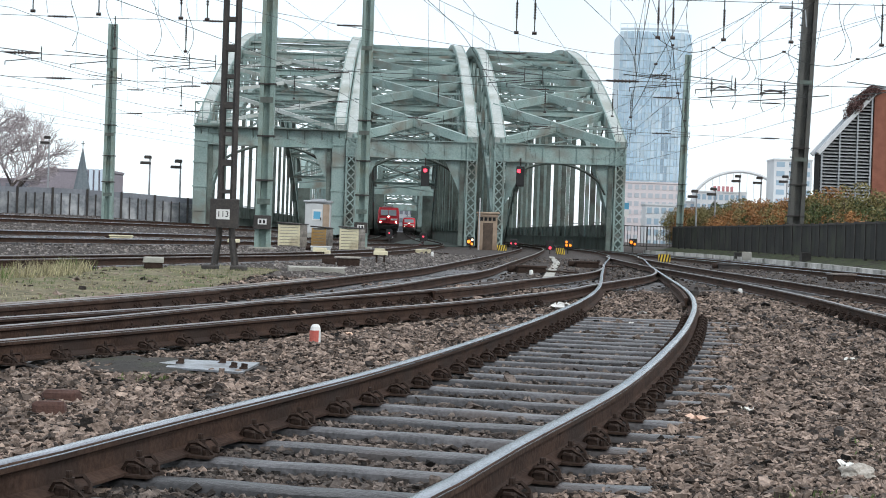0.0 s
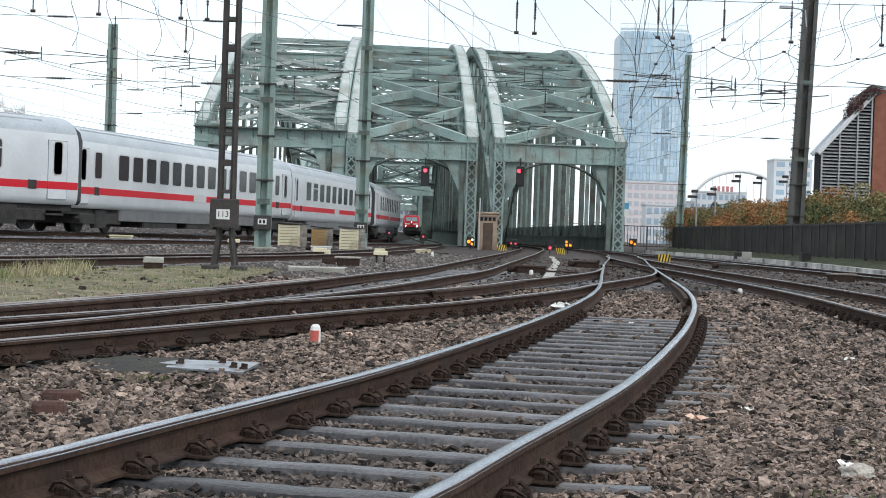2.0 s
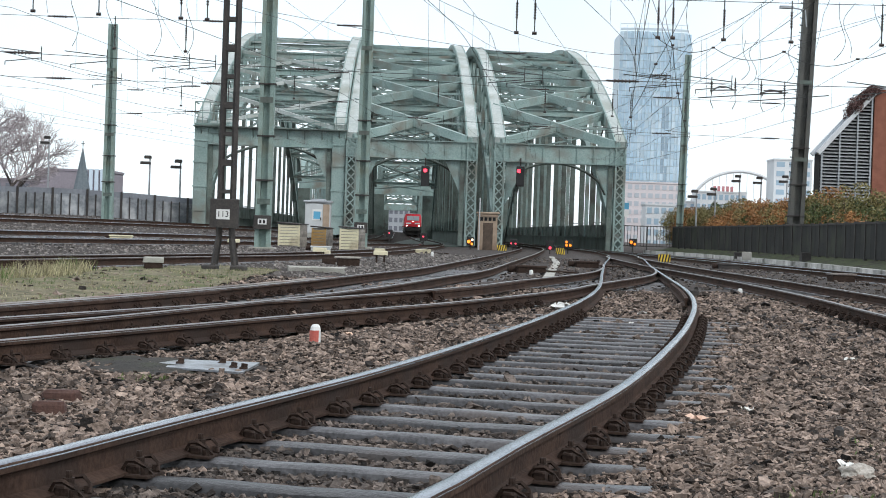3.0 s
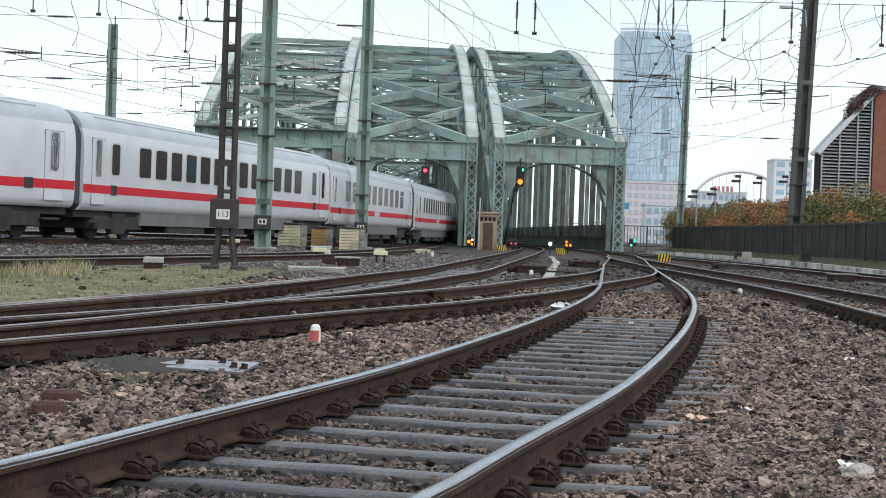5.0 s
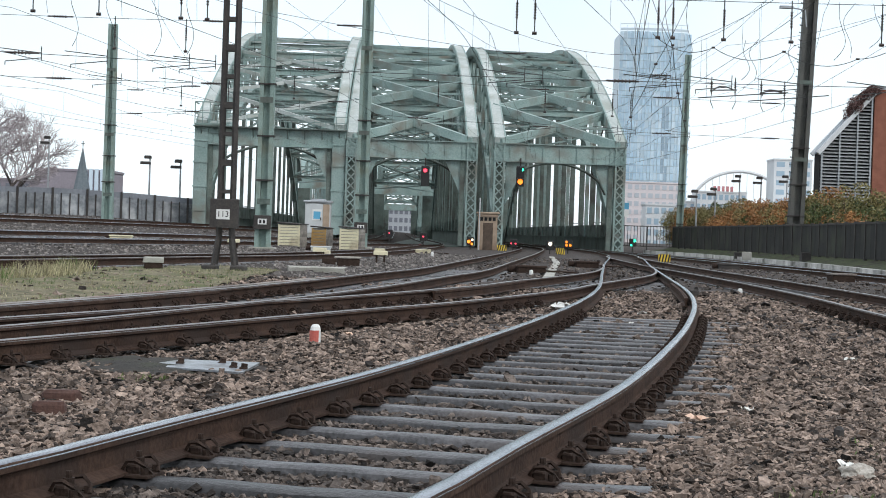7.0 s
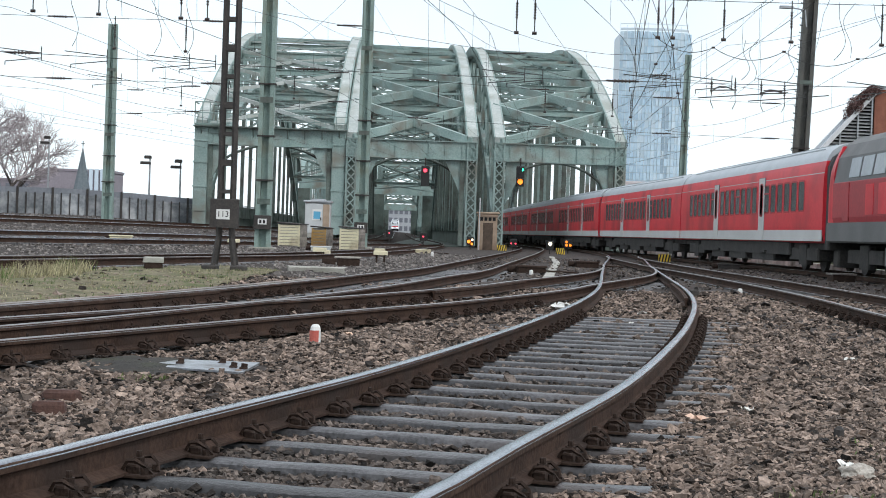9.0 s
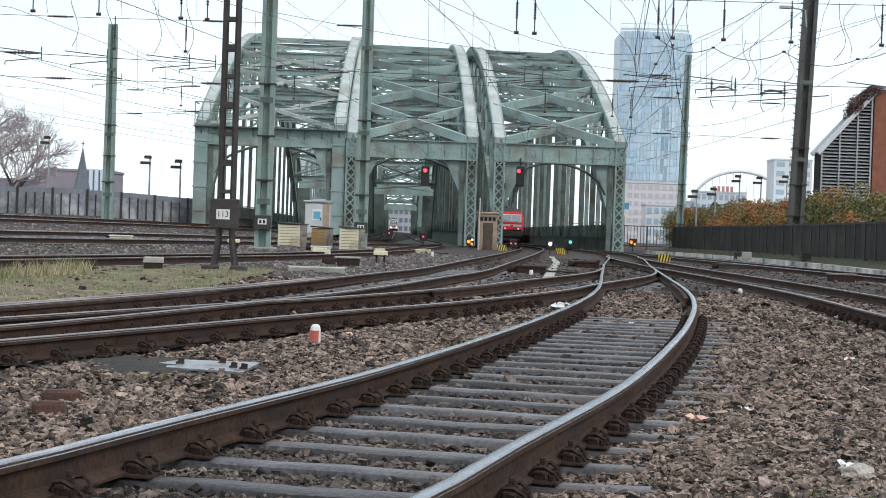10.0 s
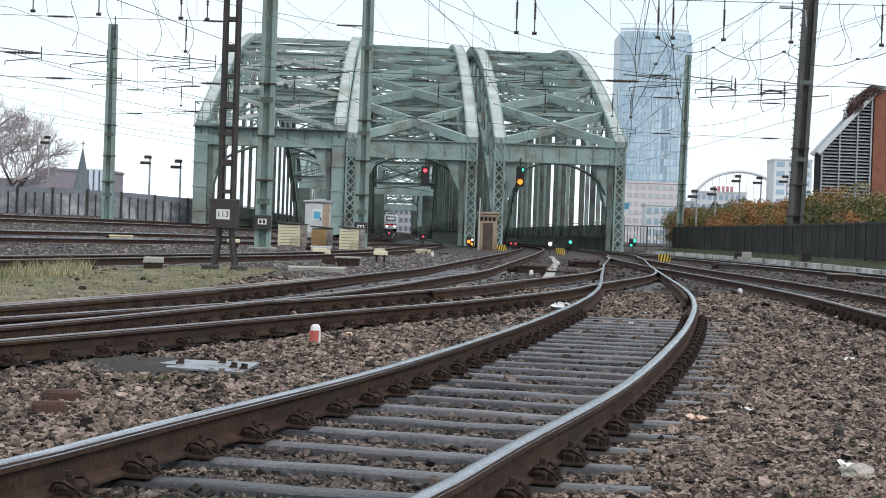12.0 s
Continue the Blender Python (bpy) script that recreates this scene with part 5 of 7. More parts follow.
def lens(root, x, y, z, r, m, shown=None):
    """A lit lens in a hood. shown: the spells, in seconds, when its hinged flap, an added piece that imitates
    switching, is raised.
    """
    lamp = part("lamp", MB().tube((x, y, z), (x, y - 0.05, z), r * 0.9, 14), m, root, "lit round signal lens")
    rim = [(x + r * 1.12 * math.cos(a), z + r * 1.12 * math.sin(a)) for a in np.linspace(-0.35, math.pi + 0.35, 12)]
    vs = [(px, y - d, pz) for d in (0.0, 0.16) for px, pz in rim]
    part("cowl", MB().add(vs, [(i, i + 1, 13 + i, 12 + i) for i in range(11)]).add([(px * 1.0, yy, pz + 0.012) for px, yy, pz in vs], [(12 + i, 13 + i, i + 1, i) for i in range(11)]), M_BLACK, root, "black cowl over the lens")
    if shown is not None:
        f = part("flap", MB().box(-r * 1.15, r * 1.15, -0.012, 0.0, -r * 2.3, 0.0), M_BLACK, root, "added black flap that hides the lens while unlit")
        FLAPS.append((f, (x, y - 0.175, z + r * 1.15), shown))
    return lamp


def dwarf_signal(x, y, h, lamps, label):
    root = thing("dwarf_signal", label, "signal", "ground signals", "", (x, y, rise(x, y) - 0.2))
    part("post", MB().tube((0, 0.05, 0), (0, 0.05, h), 0.04), M_MASTDK, root)
    part("head", MB().box(-0.24, 0.24, -0.05, 0.15, h - 0.25, h + 0.3, 0.03), M_BLACK, root)
    for lx, lz, m, r, *shown in lamps:
        lens(root, lx, -0.05, h + lz, r, m, shown[0] if shown else None)


STOP, GO = [(0, 4.0), (9.62, 11.85)], [(4.0, 9.62), (11.85, 12)]
dwarf_signal(1.75, 104, 0.55, [(-0.1, 0.0, M_LAMB, 0.13), (0.12, 0.12, M_LWHT, 0.08), (0.1, -0.15, M_LAMB, 0.09)], "low ground signal with lit amber lamps")
dwarf_signal(7.75, 100, 0.6, [(-0.1, 0.15, M_LAMB, 0.08, [(0, 9.45)]), (-0.1, -0.05, M_LAMB, 0.09, [(0, 9.45)]), (0.14, -0.05, M_LAMB, 0.09, [(0, 9.45)]), (0.13, 0.15, M_LGRN, 0.1, [(9.45, 12)])], "low ground signal that turns from amber to green")
dwarf_signal(13.4, 114, 0.8, [(-0.1, 0.05, M_LAMB, 0.12, STOP), (0.14, -0.08, M_LAMB, 0.09, STOP), (0.12, 0.16, M_LGRN, 0.12, GO), (-0.1, -0.16, M_LGRN, 0.09, GO)], "low ground signal beside the bridge, amber or green")
dwarf_signal(6.3, 95, 0.5, [(0.0, 0.12, M_LWHT, 0.12, [(4.0, 12)]), (0.0, -0.12, M_LRED, 0.09, [(0, 4.0)])], "low ground signal with one red and one pale lamp")
dwarf_signal(4.7, 108, 0.5, [(-0.15, 0.0, M_LRED, 0.06), (0.15, 0.0, M_LRED, 0.06)], "low ground signal with two small red lamps")
dwarf_signal(-1.4, 112, 0.7, [(0.0, 0.05, M_LRED, 0.07)], "small red signal between the tracks")
dwarf_signal(-3.9, 116, 0.75, [(0.0, 0.05, M_LRED, 0.06)], "small red signal between the tracks")


def portal_signal(x, y, z, lamps, label, top):
    root = thing("hanging_signal", label, "signal", "portal signals", "", (x, y, z))
    part("head", MB().box(-0.3, 0.3, 0, 0.22, -1.1, 0.4, 0.05), M_BLACK, root, "black signal head")
    part("bracket", MB().beam((0, 0.15, 0.3), (0, 0.15, top), 0.1, 0.1).beam((0, 0.15, top - 0.1), (0, 1.6, top - 0.1), 0.1, 0.1), M_MASTDK, root, "bracket fixed to the portal beam")
    for lx, lz, m, r, *shown in lamps:
        lens(root, lx, 0.0, lz, r, m, shown[0] if shown else None)


portal_signal(-1.5, 118.5, 5.35, [(0.0, 0.05, M_LRED, 0.16)], "hanging signal showing red under the portal", 1.0)
portal_signal(5.5, 118.5, 5.55, [(-0.1, 0.05, M_LRED, 0.17, STOP), (0.13, 0.14, M_LGRN, 0.13, GO), (0.0, -0.75, M_LAMB, 0.22, GO)], "hanging signal under the portal, red or green over amber", 1.0)


def hazard_plate(x, y, w, h, label="low plate with yellow and black diagonal stripes"):
    root = thing("hazard_plate", label, "sign", "striped plates", "", (x, y, rise(x, y) - 0.2))
    part("plate", MB().box(-w / 2, w / 2, -0.02, 0.02, 0.05, 0.05 + h), M_YEL, root)
    k = w / 4
    for i in range(4):
        x0 = -w / 2 + i * k
        vs = [(x0, 0, 0.05), (x0 + k * 0.5, 0, 0.05), (min(w / 2, x0 + k * 1.0), 0, 0.05 + h), (min(w / 2 - 0.01, x0 + k * 0.5), 0, 0.05 + h)]
        vs = [(a, -0.026, c) for a, b, c in vs] + [(a, -0.021, c) for a, b, c in vs]
        part("stripe", MB().add(vs, [(0, 1, 2, 3), (7, 6, 5, 4), (0, 4, 5, 1), (1, 5, 6, 2), (2, 6, 7, 3), (3, 7, 4, 0)]), M_BLACK, root)
    part("foot", MB().box(-0.06, 0.06, 0.02, 0.08, 0, h * 0.8), M_MASTDK, root)


hazard_plate(10.25, 74.5, 0.55, 0.36)
hazard_plate(6.7, 92, 0.5, 0.36)
hazard_plate(3.75, 103, 0.6, 0.36)


# ---- overhead line ----


def headspan(label, y0, y1, x0, x1, zs, tops, low, hang, group="headspans"):
    """Cross wires between two masts: level wires at the heights zs, a sagging carrier from the mast tops, hangers with insulators at the places in hang."""
    root = thing("headspan", label, "overhead wires", group)

    def at(x, z):
        f = (x - x0) / (x1 - x0)
        return Vector((x, y0 + (y1 - y0) * f, z + rise(x, (y0 + y1) / 2) * 0.6))

    def carrier(x):
        f = (x - x0) / (x1 - x0)
        za = tops[0] + (tops[1] - tops[0]) * f
        return low + (za - low) * (2 * f - 1) ** 2
    for z in zs:
        pts = [at(x0 + (x1 - x0) * i / 12, z - 0.12 * math.sin(math.pi * i / 12)) for i in range(13)]
        part("cross_wire", MB().line(pts, 0.01), M_WIRE, root)
    pts = [at(x0 + (x1 - x0) * i / 24, carrier(x0 + (x1 - x0) * i / 24)) for i in range(25)]
    part("carrier_wire", MB().line(pts, 0.01), M_WIRE, root)
    for x in np.linspace(x0, x1, 9)[1:-1]:
        part("dropper", MB().line([at(x, carrier(x)), at(x + 0.1, zs[0])], 0.008), M_WIRE, root)
    for x in hang:
        ins = MB()
        for k in range(6):
            p = at(x, zs[0] - 0.35 - k * 0.085)
            ins.tube(p, p - Vector((0, 0, 0.05)), 0.048, 8, 0.03)
        a = at(x, zs[0])
        part("hanger", MB().tube(a, a - Vector((0, 0, 1.25)), 0.02, 5), M_WIRE, root)
        part("insulator", ins, M_INSUL, root, "ribbed brown insulator")
        e = a - Vector((0, 0, 1.25))
        b = at(x, zs[-1])
        part("clamp", MB().tube(e - Vector((0.07, 0, 0)), e + Vector((0.07, 0, 0)), 0.05, 8), M_INSUL, root)
        arm = MB().beam(b + Vector((-1.0, 0, 0.1)), b + Vector((0.3, 0, -0.02)), 0.026, 0.026)
        arm.beam(b + Vector((0.3, 0, 0.18)), b + Vector((0.3, 0, -0.26)), 0.024, 0.024)
        arm.beam(b + Vector((-0.8, 0, -0.3)), b + Vector((0.3, 0, -0.17)), 0.026, 0.026)
        arm.beam(b + Vector((-0.8, 0, -0.3)), b + Vector((-0.8, 0, -0.42)), 0.022, 0.022)
        part("steady_arm", arm, M_WIRE, root, "thin steel steady arm")
    # insulators within the level wires
    for z in zs:
        for f in (0.1, 0.36, 0.64, 0.9):
            p = at(x0 + (x1 - x0) * f, z - 0.12 * math.sin(math.pi * f))
            ins = MB()
            for k in range(5):
                ins.tube(p + Vector((k * 0.11, 0, 0)), p + Vector((k * 0.11 + 0.05, 0, 0)), 0.065, 8, 0.035)
            ins.tube(p - Vector((0.25, 0, 0)), p + Vector((0.75, 0, 0)), 0.03, 5)
            part("insulator", ins, M_INSUL, root, "ribbed brown insulator")
    return root


def side_pole(x, y, h):
    plate_mast("green catenary mast at the edge of the yard", x, y, rise(x, y) - 0.1, h, 0.6, 0.45, False)


side_pole(-16.6, 49, 13)
side_pole(17.2, 49, 13)
headspan("overhead cross wires with hanging insulators and steady arms", 49, 49, -16.6, 17.2, (8.25, 5.75), (12.5, 12.5), 8.9, (-12.7, -10.7, -8.2, -7.4, 2.0, 2.55, 6.3, 6.75, 8.3, 10.35, 13.1))
headspan("overhead cross wires between tall masts", 80, 88, -4.1, 19.6, (8.5, 6.6), (14.5, 17.5), 9.0, (-0.5, 5.0, 8.6, 9.6, 12.6))
side_pole(-30.5, 64, 13)
headspan("overhead cross wires over the far tracks", 64, 62, -30.5, -6.95, (8.6, 6.2), (12.2, 12.8), 9.0, (-25.0, -19.5, -13.0, -10.2))
headspan("overhead cross wires towards the far bridges", 105, 80, -21.95, -4.1, (8.8, 7.3), (12.5, 13.5), 9.4, (-16.0, -12.5, -8.2))
headspan("overhead cross wires over the bridge approach", 62, 88, -6.95, 19.6, (9.0,), (13.0, 17.0), 9.5, ())


def contact_line(key, y0, y1, label):
    root = thing("catenary", label, "overhead wire", "contact lines")
    ln, _ = curve_points(TRACKS[key], 1.0)
    use = [p for p, d in ln if y0 <= p.y <= y1]
    if not use:
        return
    arc = 0.0
    low, up, pairs = [], [], []
    for i, p in enumerate(use):
        if i:
            arc += (p - use[i - 1]).length
        f = (p.y - 49) / 37.0
        sag = math.sin(math.pi * (f % 1.0))
        a, b = p + Vector((0, 0, 5.55)), p + Vector((0, 0, 6.95 - 0.75 * sag))
        if i % 2 == 0 or i == len(use) - 1:
            low.append(a)
            up.append(b)
        if i % 7 == 3:
            pairs.append((a, b))
    part("contact_wire", MB().line(low, 0.008), M_WIRE, root)
    part("messenger_wire", MB().line(up, 0.007), M_WIRE, root)
    for a, b in pairs:
        part("dropper", MB().line([a, b], 0.004), M_WIRE, root)


for k, y0, y1 in (("main", 12, 118), ("inner", 12, 52), ("second", 10, 125), ("right", 16, 82), ("outer", 30, 200), ("cross", 20, 125), ("mid_right", 30, 240), ("mid_left", 40, 240), ("left_right", 50, 160), ("left_left", 60, 160)):
    contact_line(k, y0, y1, "contact wire and messenger with fine droppers over a track")


def feeder(pts, r, label):
    """A slack high wire from mast to mast."""
    root = thing("feeder_wire", label, "overhead wire", "feeder wires")
    out = []
    for a, b in zip(pts, pts[1:]):
        a, b = Vector(a), Vector(b)
        for i in range(14):
            f = i / 14
            p = a.lerp(b, f)
            p.z -= 0.02 * (b - a).length * 4 * f * (1 - f)
            out.append(p)
    out.append(Vector(pts[-1]))
    part("wire", MB().line(out, r), M_WIRE, root)


feeder([(-16.6, 49, 12.0), (-4.1, 80, 12.5), (3.0, 124, 8.0)], 0.007, "slack wire from mast to bridge portal")
feeder([(-16.6, 49, 10.6), (-6.95, 62, 10.0), (-4.1, 80, 10.2), (-2.5, 121, 9.2)], 0.007, "slack wire along the masts")
feeder([(17.2, 49, 11.5), (19.6, 88, 14.5), (13.2, 120, 8.2)], 0.007, "slack wire from mast to bridge portal")
feeder([(17.2, 49, 9.5), (12.0, 70, 9.4), (3.9, 120, 7.9)], 0.007, "slack wire across the bridge approach")
feeder([(6.0, 20, 9.5), (12.0, 52, 8.3), (19.6, 88, 11.5), (19.1, 130, 12.5)], 0.007, "slack wire crossing above the tracks")
feeder([(-8.0, 20, 8.6), (-9.5, 49, 8.3), (-13.5, 105, 9.0)], 0.007, "slack wire crossing above the tracks")
feeder([(-2.0, 24, 8.8), (2.3, 49, 8.3), (8.8, 84, 8.6), (13.0, 121, 7.6)], 0.007, "slack wire crossing above the tracks")


def registration(x, y, z, reach, label="dark bracket cluster with two insulators on a cross wire"):
    """Twin clamps on a cross wire, with drop rods and a long steady arm."""
    root = thing("wire_bracket", label, "wire bracket", "wire brackets", "", (x, y, z))
    for e in (-0.62, 0.62):
        ins = MB()
        for k in range(5):
            ins.tube((e, 0, 0.55 - k * 0.12), (e, 0, 0.5 - k * 0.12), 0.075, 8, 0.045)
        ins.tube((e, 0, 0.8), (e, 0, -0.1), 0.028, 6)
        part("insulator", ins, M_INSUL, root, "ribbed brown insulator")
        part("drop_rod", MB().line([(e, 0, -0.1), (e * 1.05, 0, -0.5), (e * 0.8, 0, -0.85)], 0.02, 5), M_WIRE, root)
    part("yoke", MB().beam((-0.7, 0, 0.1), (0.7, 0, 0.16), 0.05, 0.06).line([(-0.55, 0, 0.12), (-0.2, 0, 0.32), (0.15, 0, 0.3), (0.55, 0, 0.16)], 0.035, 5), M_MASTDK, root)
    part("steady_arm", MB().beam((-1.3, 0, -0.32), (reach, 0, 0.12), 0.05, 0.05), M_WIRE, root, "thin steel steady arm")


for x, y, z, reach in ((14.4, 84.5, 8.7, 3.4), (17.3, 86, 8.75, 3.0)):
    registration(x, y, z, reach)


def festoon(pts, sag, label="slack festooned wire hung between clamps"):
    """A wire in slack bays between its hanging points."""
    root = thing("festoon_wire", label, "overhead wire", "festoon wires")
    out = []
    for a, b in zip(pts, pts[1:]):
        a, b = Vector(a), Vector(b)
        for i in range(10):
            p = a.lerp(b, i / 10)
            p.z -= sag * 4 * (i / 10) * (1 - i / 10)
            out.append(p)
    out.append(Vector(pts[-1]))
    part("wire", MB().line(out, 0.011), M_WIRE, root)
    for p in pts[1:-1]:
        part("clamp", MB().tube(Vector(p) - Vector((0.05, 0, 0)), Vector(p) + Vector((0.05, 0, 0)), 0.035, 6), M_INSUL, root)


festoon([(6.15, 49, 7.1), (8.0, 49, 6.75), (10.15, 49, 6.7), (12.4, 49, 6.55), (14.6, 49, 7.9)], 0.32)
festoon([(14.0, 80, 8.0), (18.6, 87, 11.6), (20.5, 70, 11.6)], 0.05, "taut wire stayed to the dark mast")
festoon([(6.0, 49, 8.4), (6.9, 50, 6.9), (7.4, 52, 5.6), (8.4, 56, 4.4)], 0.12, "slack wire dropping between the spans")
festoon([(7.3, 49, 8.4), (6.4, 50, 6.3), (5.9, 52, 4.9)], 0.1, "slack wire dropping between the spans")


def lamp_post(x, y, z, h, label="slender grey lamp post with two floodlights"):
    root = thing("lamp_post", label, "lamp post", "lamp posts", "", (x, y, z))
    part("pole", MB().tube((0, 0, -0.3), (0, 0, h), 0.09, 8, 0.06), M_ZINC, root)
    part("floodlight", MB().box(-0.75, 0.05, -0.2, 0.2, h - 0.5, h - 0.28, 0.04), M_MASTDK, root)
    part("floodlight", MB().box(-0.45, 0.1, -0.2, 0.2, h - 0.05, h + 0.2, 0.06), M_MASTDK, root)


for x, y, z, h in ((-35.0, 142, 0.7, 7.3), (-23.5, 128, 0.7, 5.3), (-20.4, 124, 0.7, 4.9), (27.4, 150, -0.2, 7.2), (29.4, 150, -0.2, 7.1), (31.8, 150, -0.2, 7.3), (23.5, 140, -0.2, 5.6), (21.1, 135, -0.2, 5.2)):
    lamp_post(x, y, z, h)


def mast_lamp(x, y, z):
    root = thing("mast_lamp", "small grey lamp on a bracket from the mast", "lamp", "", "", (x, y, z))
    part("bracket", MB().line([(0.9, 0, -0.9), (0.8, 0, 0), (0.1, 0, 0.1)], 0.04, 6), M_ZINC, root)
    part("lamp_head", MB().box(-0.6, 0.15, -0.14, 0.14, 0.05, 0.2, 0.05), M_ZINC, root)


mast_lamp(18.4, 87.5, 13.6)
mast_lamp(18.2, 129.5, 12.2)


def slack_loop(x, y, z, h, sway, label="slack hanging jumper cable"):
    root = thing("jumper_cable", label, "cable", "jumper cables")
    pts = [Vector((x + sway * math.sin(math.pi * i / 12) + 0.12 * math.sin(7 * i / 12), y + 0.1 * math.cos(5 * i / 12), z + h * i / 12)) for i in range(13)]
    part("cable", MB().line(pts, 0.009), M_WIRE, root)


for x, z, h, sway in ((11.7, 6.5, 1.75, 0.25), (12.2, 6.6, 1.65, -0.2), (12.75, 6.9, 1.35, 0.3), (6.4, 5.8, 2.45, 0.3), (6.75, 5.8, 2.45, -0.25), (7.1, 5.85, 2.4, 0.2), (8.9, 5.8, 1.2, 0.15), (9.3, 5.8, 1.25, -0.12), (10.3, 5.8, 1.2, 0.1), (-9.0, 5.9, 2.2, 0.15), (-10.2, 5.9, 2.2, -0.15), (-11.5, 6.0, 2.1, 0.1), (-8.0, 5.9, 2.2, 0.12)):
    slack_loop(x, 49, z + rise(x, 49) * 0.6, h, sway)


def info_sign(x, y, z):
    root = thing("information_sign", "small blue and white sign on a slender post", "sign", "", "", (x, y, -0.2))
    part("post", MB().tube((0, 0.05, 0), (0, 0.05, z + 0.4), 0.04), M_ZINC, root)
    part("blue_plate", MB().box(-0.32, 0.32, -0.02, 0.02, z - 0.1, z + 0.4), M_BLUE, root)
    part("white_plate", MB().box(-0.32, 0.32, -0.02, 0.02, z - 0.7, z - 0.14), M_SIGN, root)


info_sign(14.1, 126, 3.5)
M_REDSIGN = plain("red_roof_sign", (0.58, 0.26, 0.27), 0.6)
sign = thing("roof_sign", "row of plain red bars on a roof edge", "sign", "", "", (109.5, 635.5, 21.1))
for i in range(5):
    part("bar", MB().box(-3.8 + i * 1.7, -2.7 + i * 1.7, 0, 0.3, 0, 2.0), M_REDSIGN, sign)


# ---- small things beside the tracks ----
def stub_post(x, y, h, r, label, red=True):
    root = thing("marker_post", label, "marker post", "marker posts", "", (x, y, float(land(x, y)[0]) - 0.03))
    rings = [(r, 0), (r, h * 0.72), (r * 0.85, h * 0.9), (r * 0.5, h)]
    n = 14
    vs = [(q * math.cos(2 * math.pi * i / n), q * math.sin(2 * math.pi * i / n), z) for q, z in rings for i in range(n)]
    fs = [(k * n + i, k * n + (i + 1) % n, (k + 1) * n + (i + 1) % n, (k + 1) * n + i) for k in range(3) for i in range(n)] + [tuple(range(3 * n, 4 * n))]
    part("post", MB().add(vs, fs), M_SIGN, root, "white rounded stub")
    if not red:
        return
    part("foot", MB().tube((0, 0, 0), (0, 0, 0.045), r + 0.004, 12), M_IRON, root, "rusty foot")
    side = [(r + 0.003, 0.05), (r + 0.003, h * 0.74)]
    vs = [(q * math.cos(a), q * math.sin(a), z) for q, z in side for a in np.linspace(math.pi * 0.75, math.pi * 1.72, 8)]
    part("red_face", MB().add(vs, [(i, i + 1, 8 + i + 1, 8 + i) for i in range(7)]), M_REDP, root, "faded red painted face")


stub_post(-1.08, 13.95, 0.2, 0.047, "red and white boundary marker post in the ballast")
stub_post(2.3, 41.6, 0.15, 0.05, "small white marker post in the ballast", False)
stub_post(-0.44, 67.0, 0.25, 0.06, "small white marker post in the ballast", False)


stub_post(6.04, 32.6, 0.14, 0.05, "small white marker post in the ballast", False)


M_PLATE = mat("worn_galvanised_plate", (0.2, 0.215, 0.235), (0.4, 0.42, 0.45), 5.0, 0.35, 0.5, bump=0.15, fine=40.0, stain=(0.08, 0.07, 0.06), stain_scale=3.5)


def mud_hollow():
    """Shallow muddy patch with an uneven rim."""
    rng = random.Random(8)
    vs = [(0, 0, 0.02)]
    for ring, lift in ((0.4, 0.02), (0.75, 0.012), (1.0, -0.02)):
        for k in range(28):
            a = 2 * math.pi * k / 28
            q = ring * (1 + 0.12 * math.sin(3 * a + 1) + 0.08 * rng.uniform(-1, 1))
            vs.append((0.62 * q * math.cos(a), 0.75 * q * math.sin(a), lift + rng.uniform(-0.006, 0.006)))
    fs = [(0, 1 + k, 1 + (k + 1) % 28) for k in range(28)]
    for r in (0, 1):
        fs += [(1 + r * 28 + k, 29 + r * 28 + k, 29 + r * 28 + (k + 1) % 28, 1 + r * 28 + (k + 1) % 28) for k in range(28)]
    ob = tagged(new("mud_patch", MB().add(vs, fs).mesh("mud_patch", M_MUD, True)), "damp dark mud patch in the ballast beside the cover plate", "mud", kind="structure")
    ob.location = (-2.05, 11.4, float(land(-2.05, 11.4)[0]) + 0.012)


mud_hollow()


def cover_plate():
    root = thing("metal_cover", "flat grey metal cover plate with bolts in the ballast", "cover plate", "", "", (-1.62, 11.35, -0.154))
    part("sheet", MB().add([(-0.44, -0.2, 0), (0.3, -0.5, 0.005), (0.34, 0.14, 0.02), (-0.24, 0.28, 0.012), (-0.44, -0.2, -0.012), (0.3, -0.5, -0.01), (0.34, 0.14, 0.002), (-0.24, 0.28, -0.005)],
                           [(0, 1, 2, 3), (7, 6, 5, 4), (0, 4, 5, 1), (1, 5, 6, 2), (2, 6, 7, 3), (3, 7, 4, 0)]), M_PLATE, root)
    for x, y in ((-0.2, -0.02), (0.08, 0.08), (0.2, -0.22), (0.28, -0.3)):
        part("bolt", MB().tube((x, y, 0), (x + 0.006, y, 0.045), 0.022, 8).box(x - 0.03, x + 0.026, y - 0.026, y + 0.03, 0, 0.022, 0.006), M_IRON, root)


cover_plate()


def block_of(name, label, x, y, w, d, h, m, rz=0.0, lift=0.0, cat="block"):
    mb = MB().box(-w / 2, w / 2, -d / 2, d / 2, -0.03, h, min(0.02, h * 0.25))
    rng = random.Random(int(x * 100 + y * 10))
    mb.v = [(a + rng.uniform(-0.05, 0.05) * w, b + rng.uniform(-0.05, 0.05) * d, c + rng.uniform(-0.06, 0.06) * h) for a, b, c in mb.v]
    ob = tagged(new(name, mb.mesh(name, m)), label, cat)
    ob.matrix_basis = pose(x, y, float(land(x, y)[0]) + lift, 0, 0, rz)
    return ob


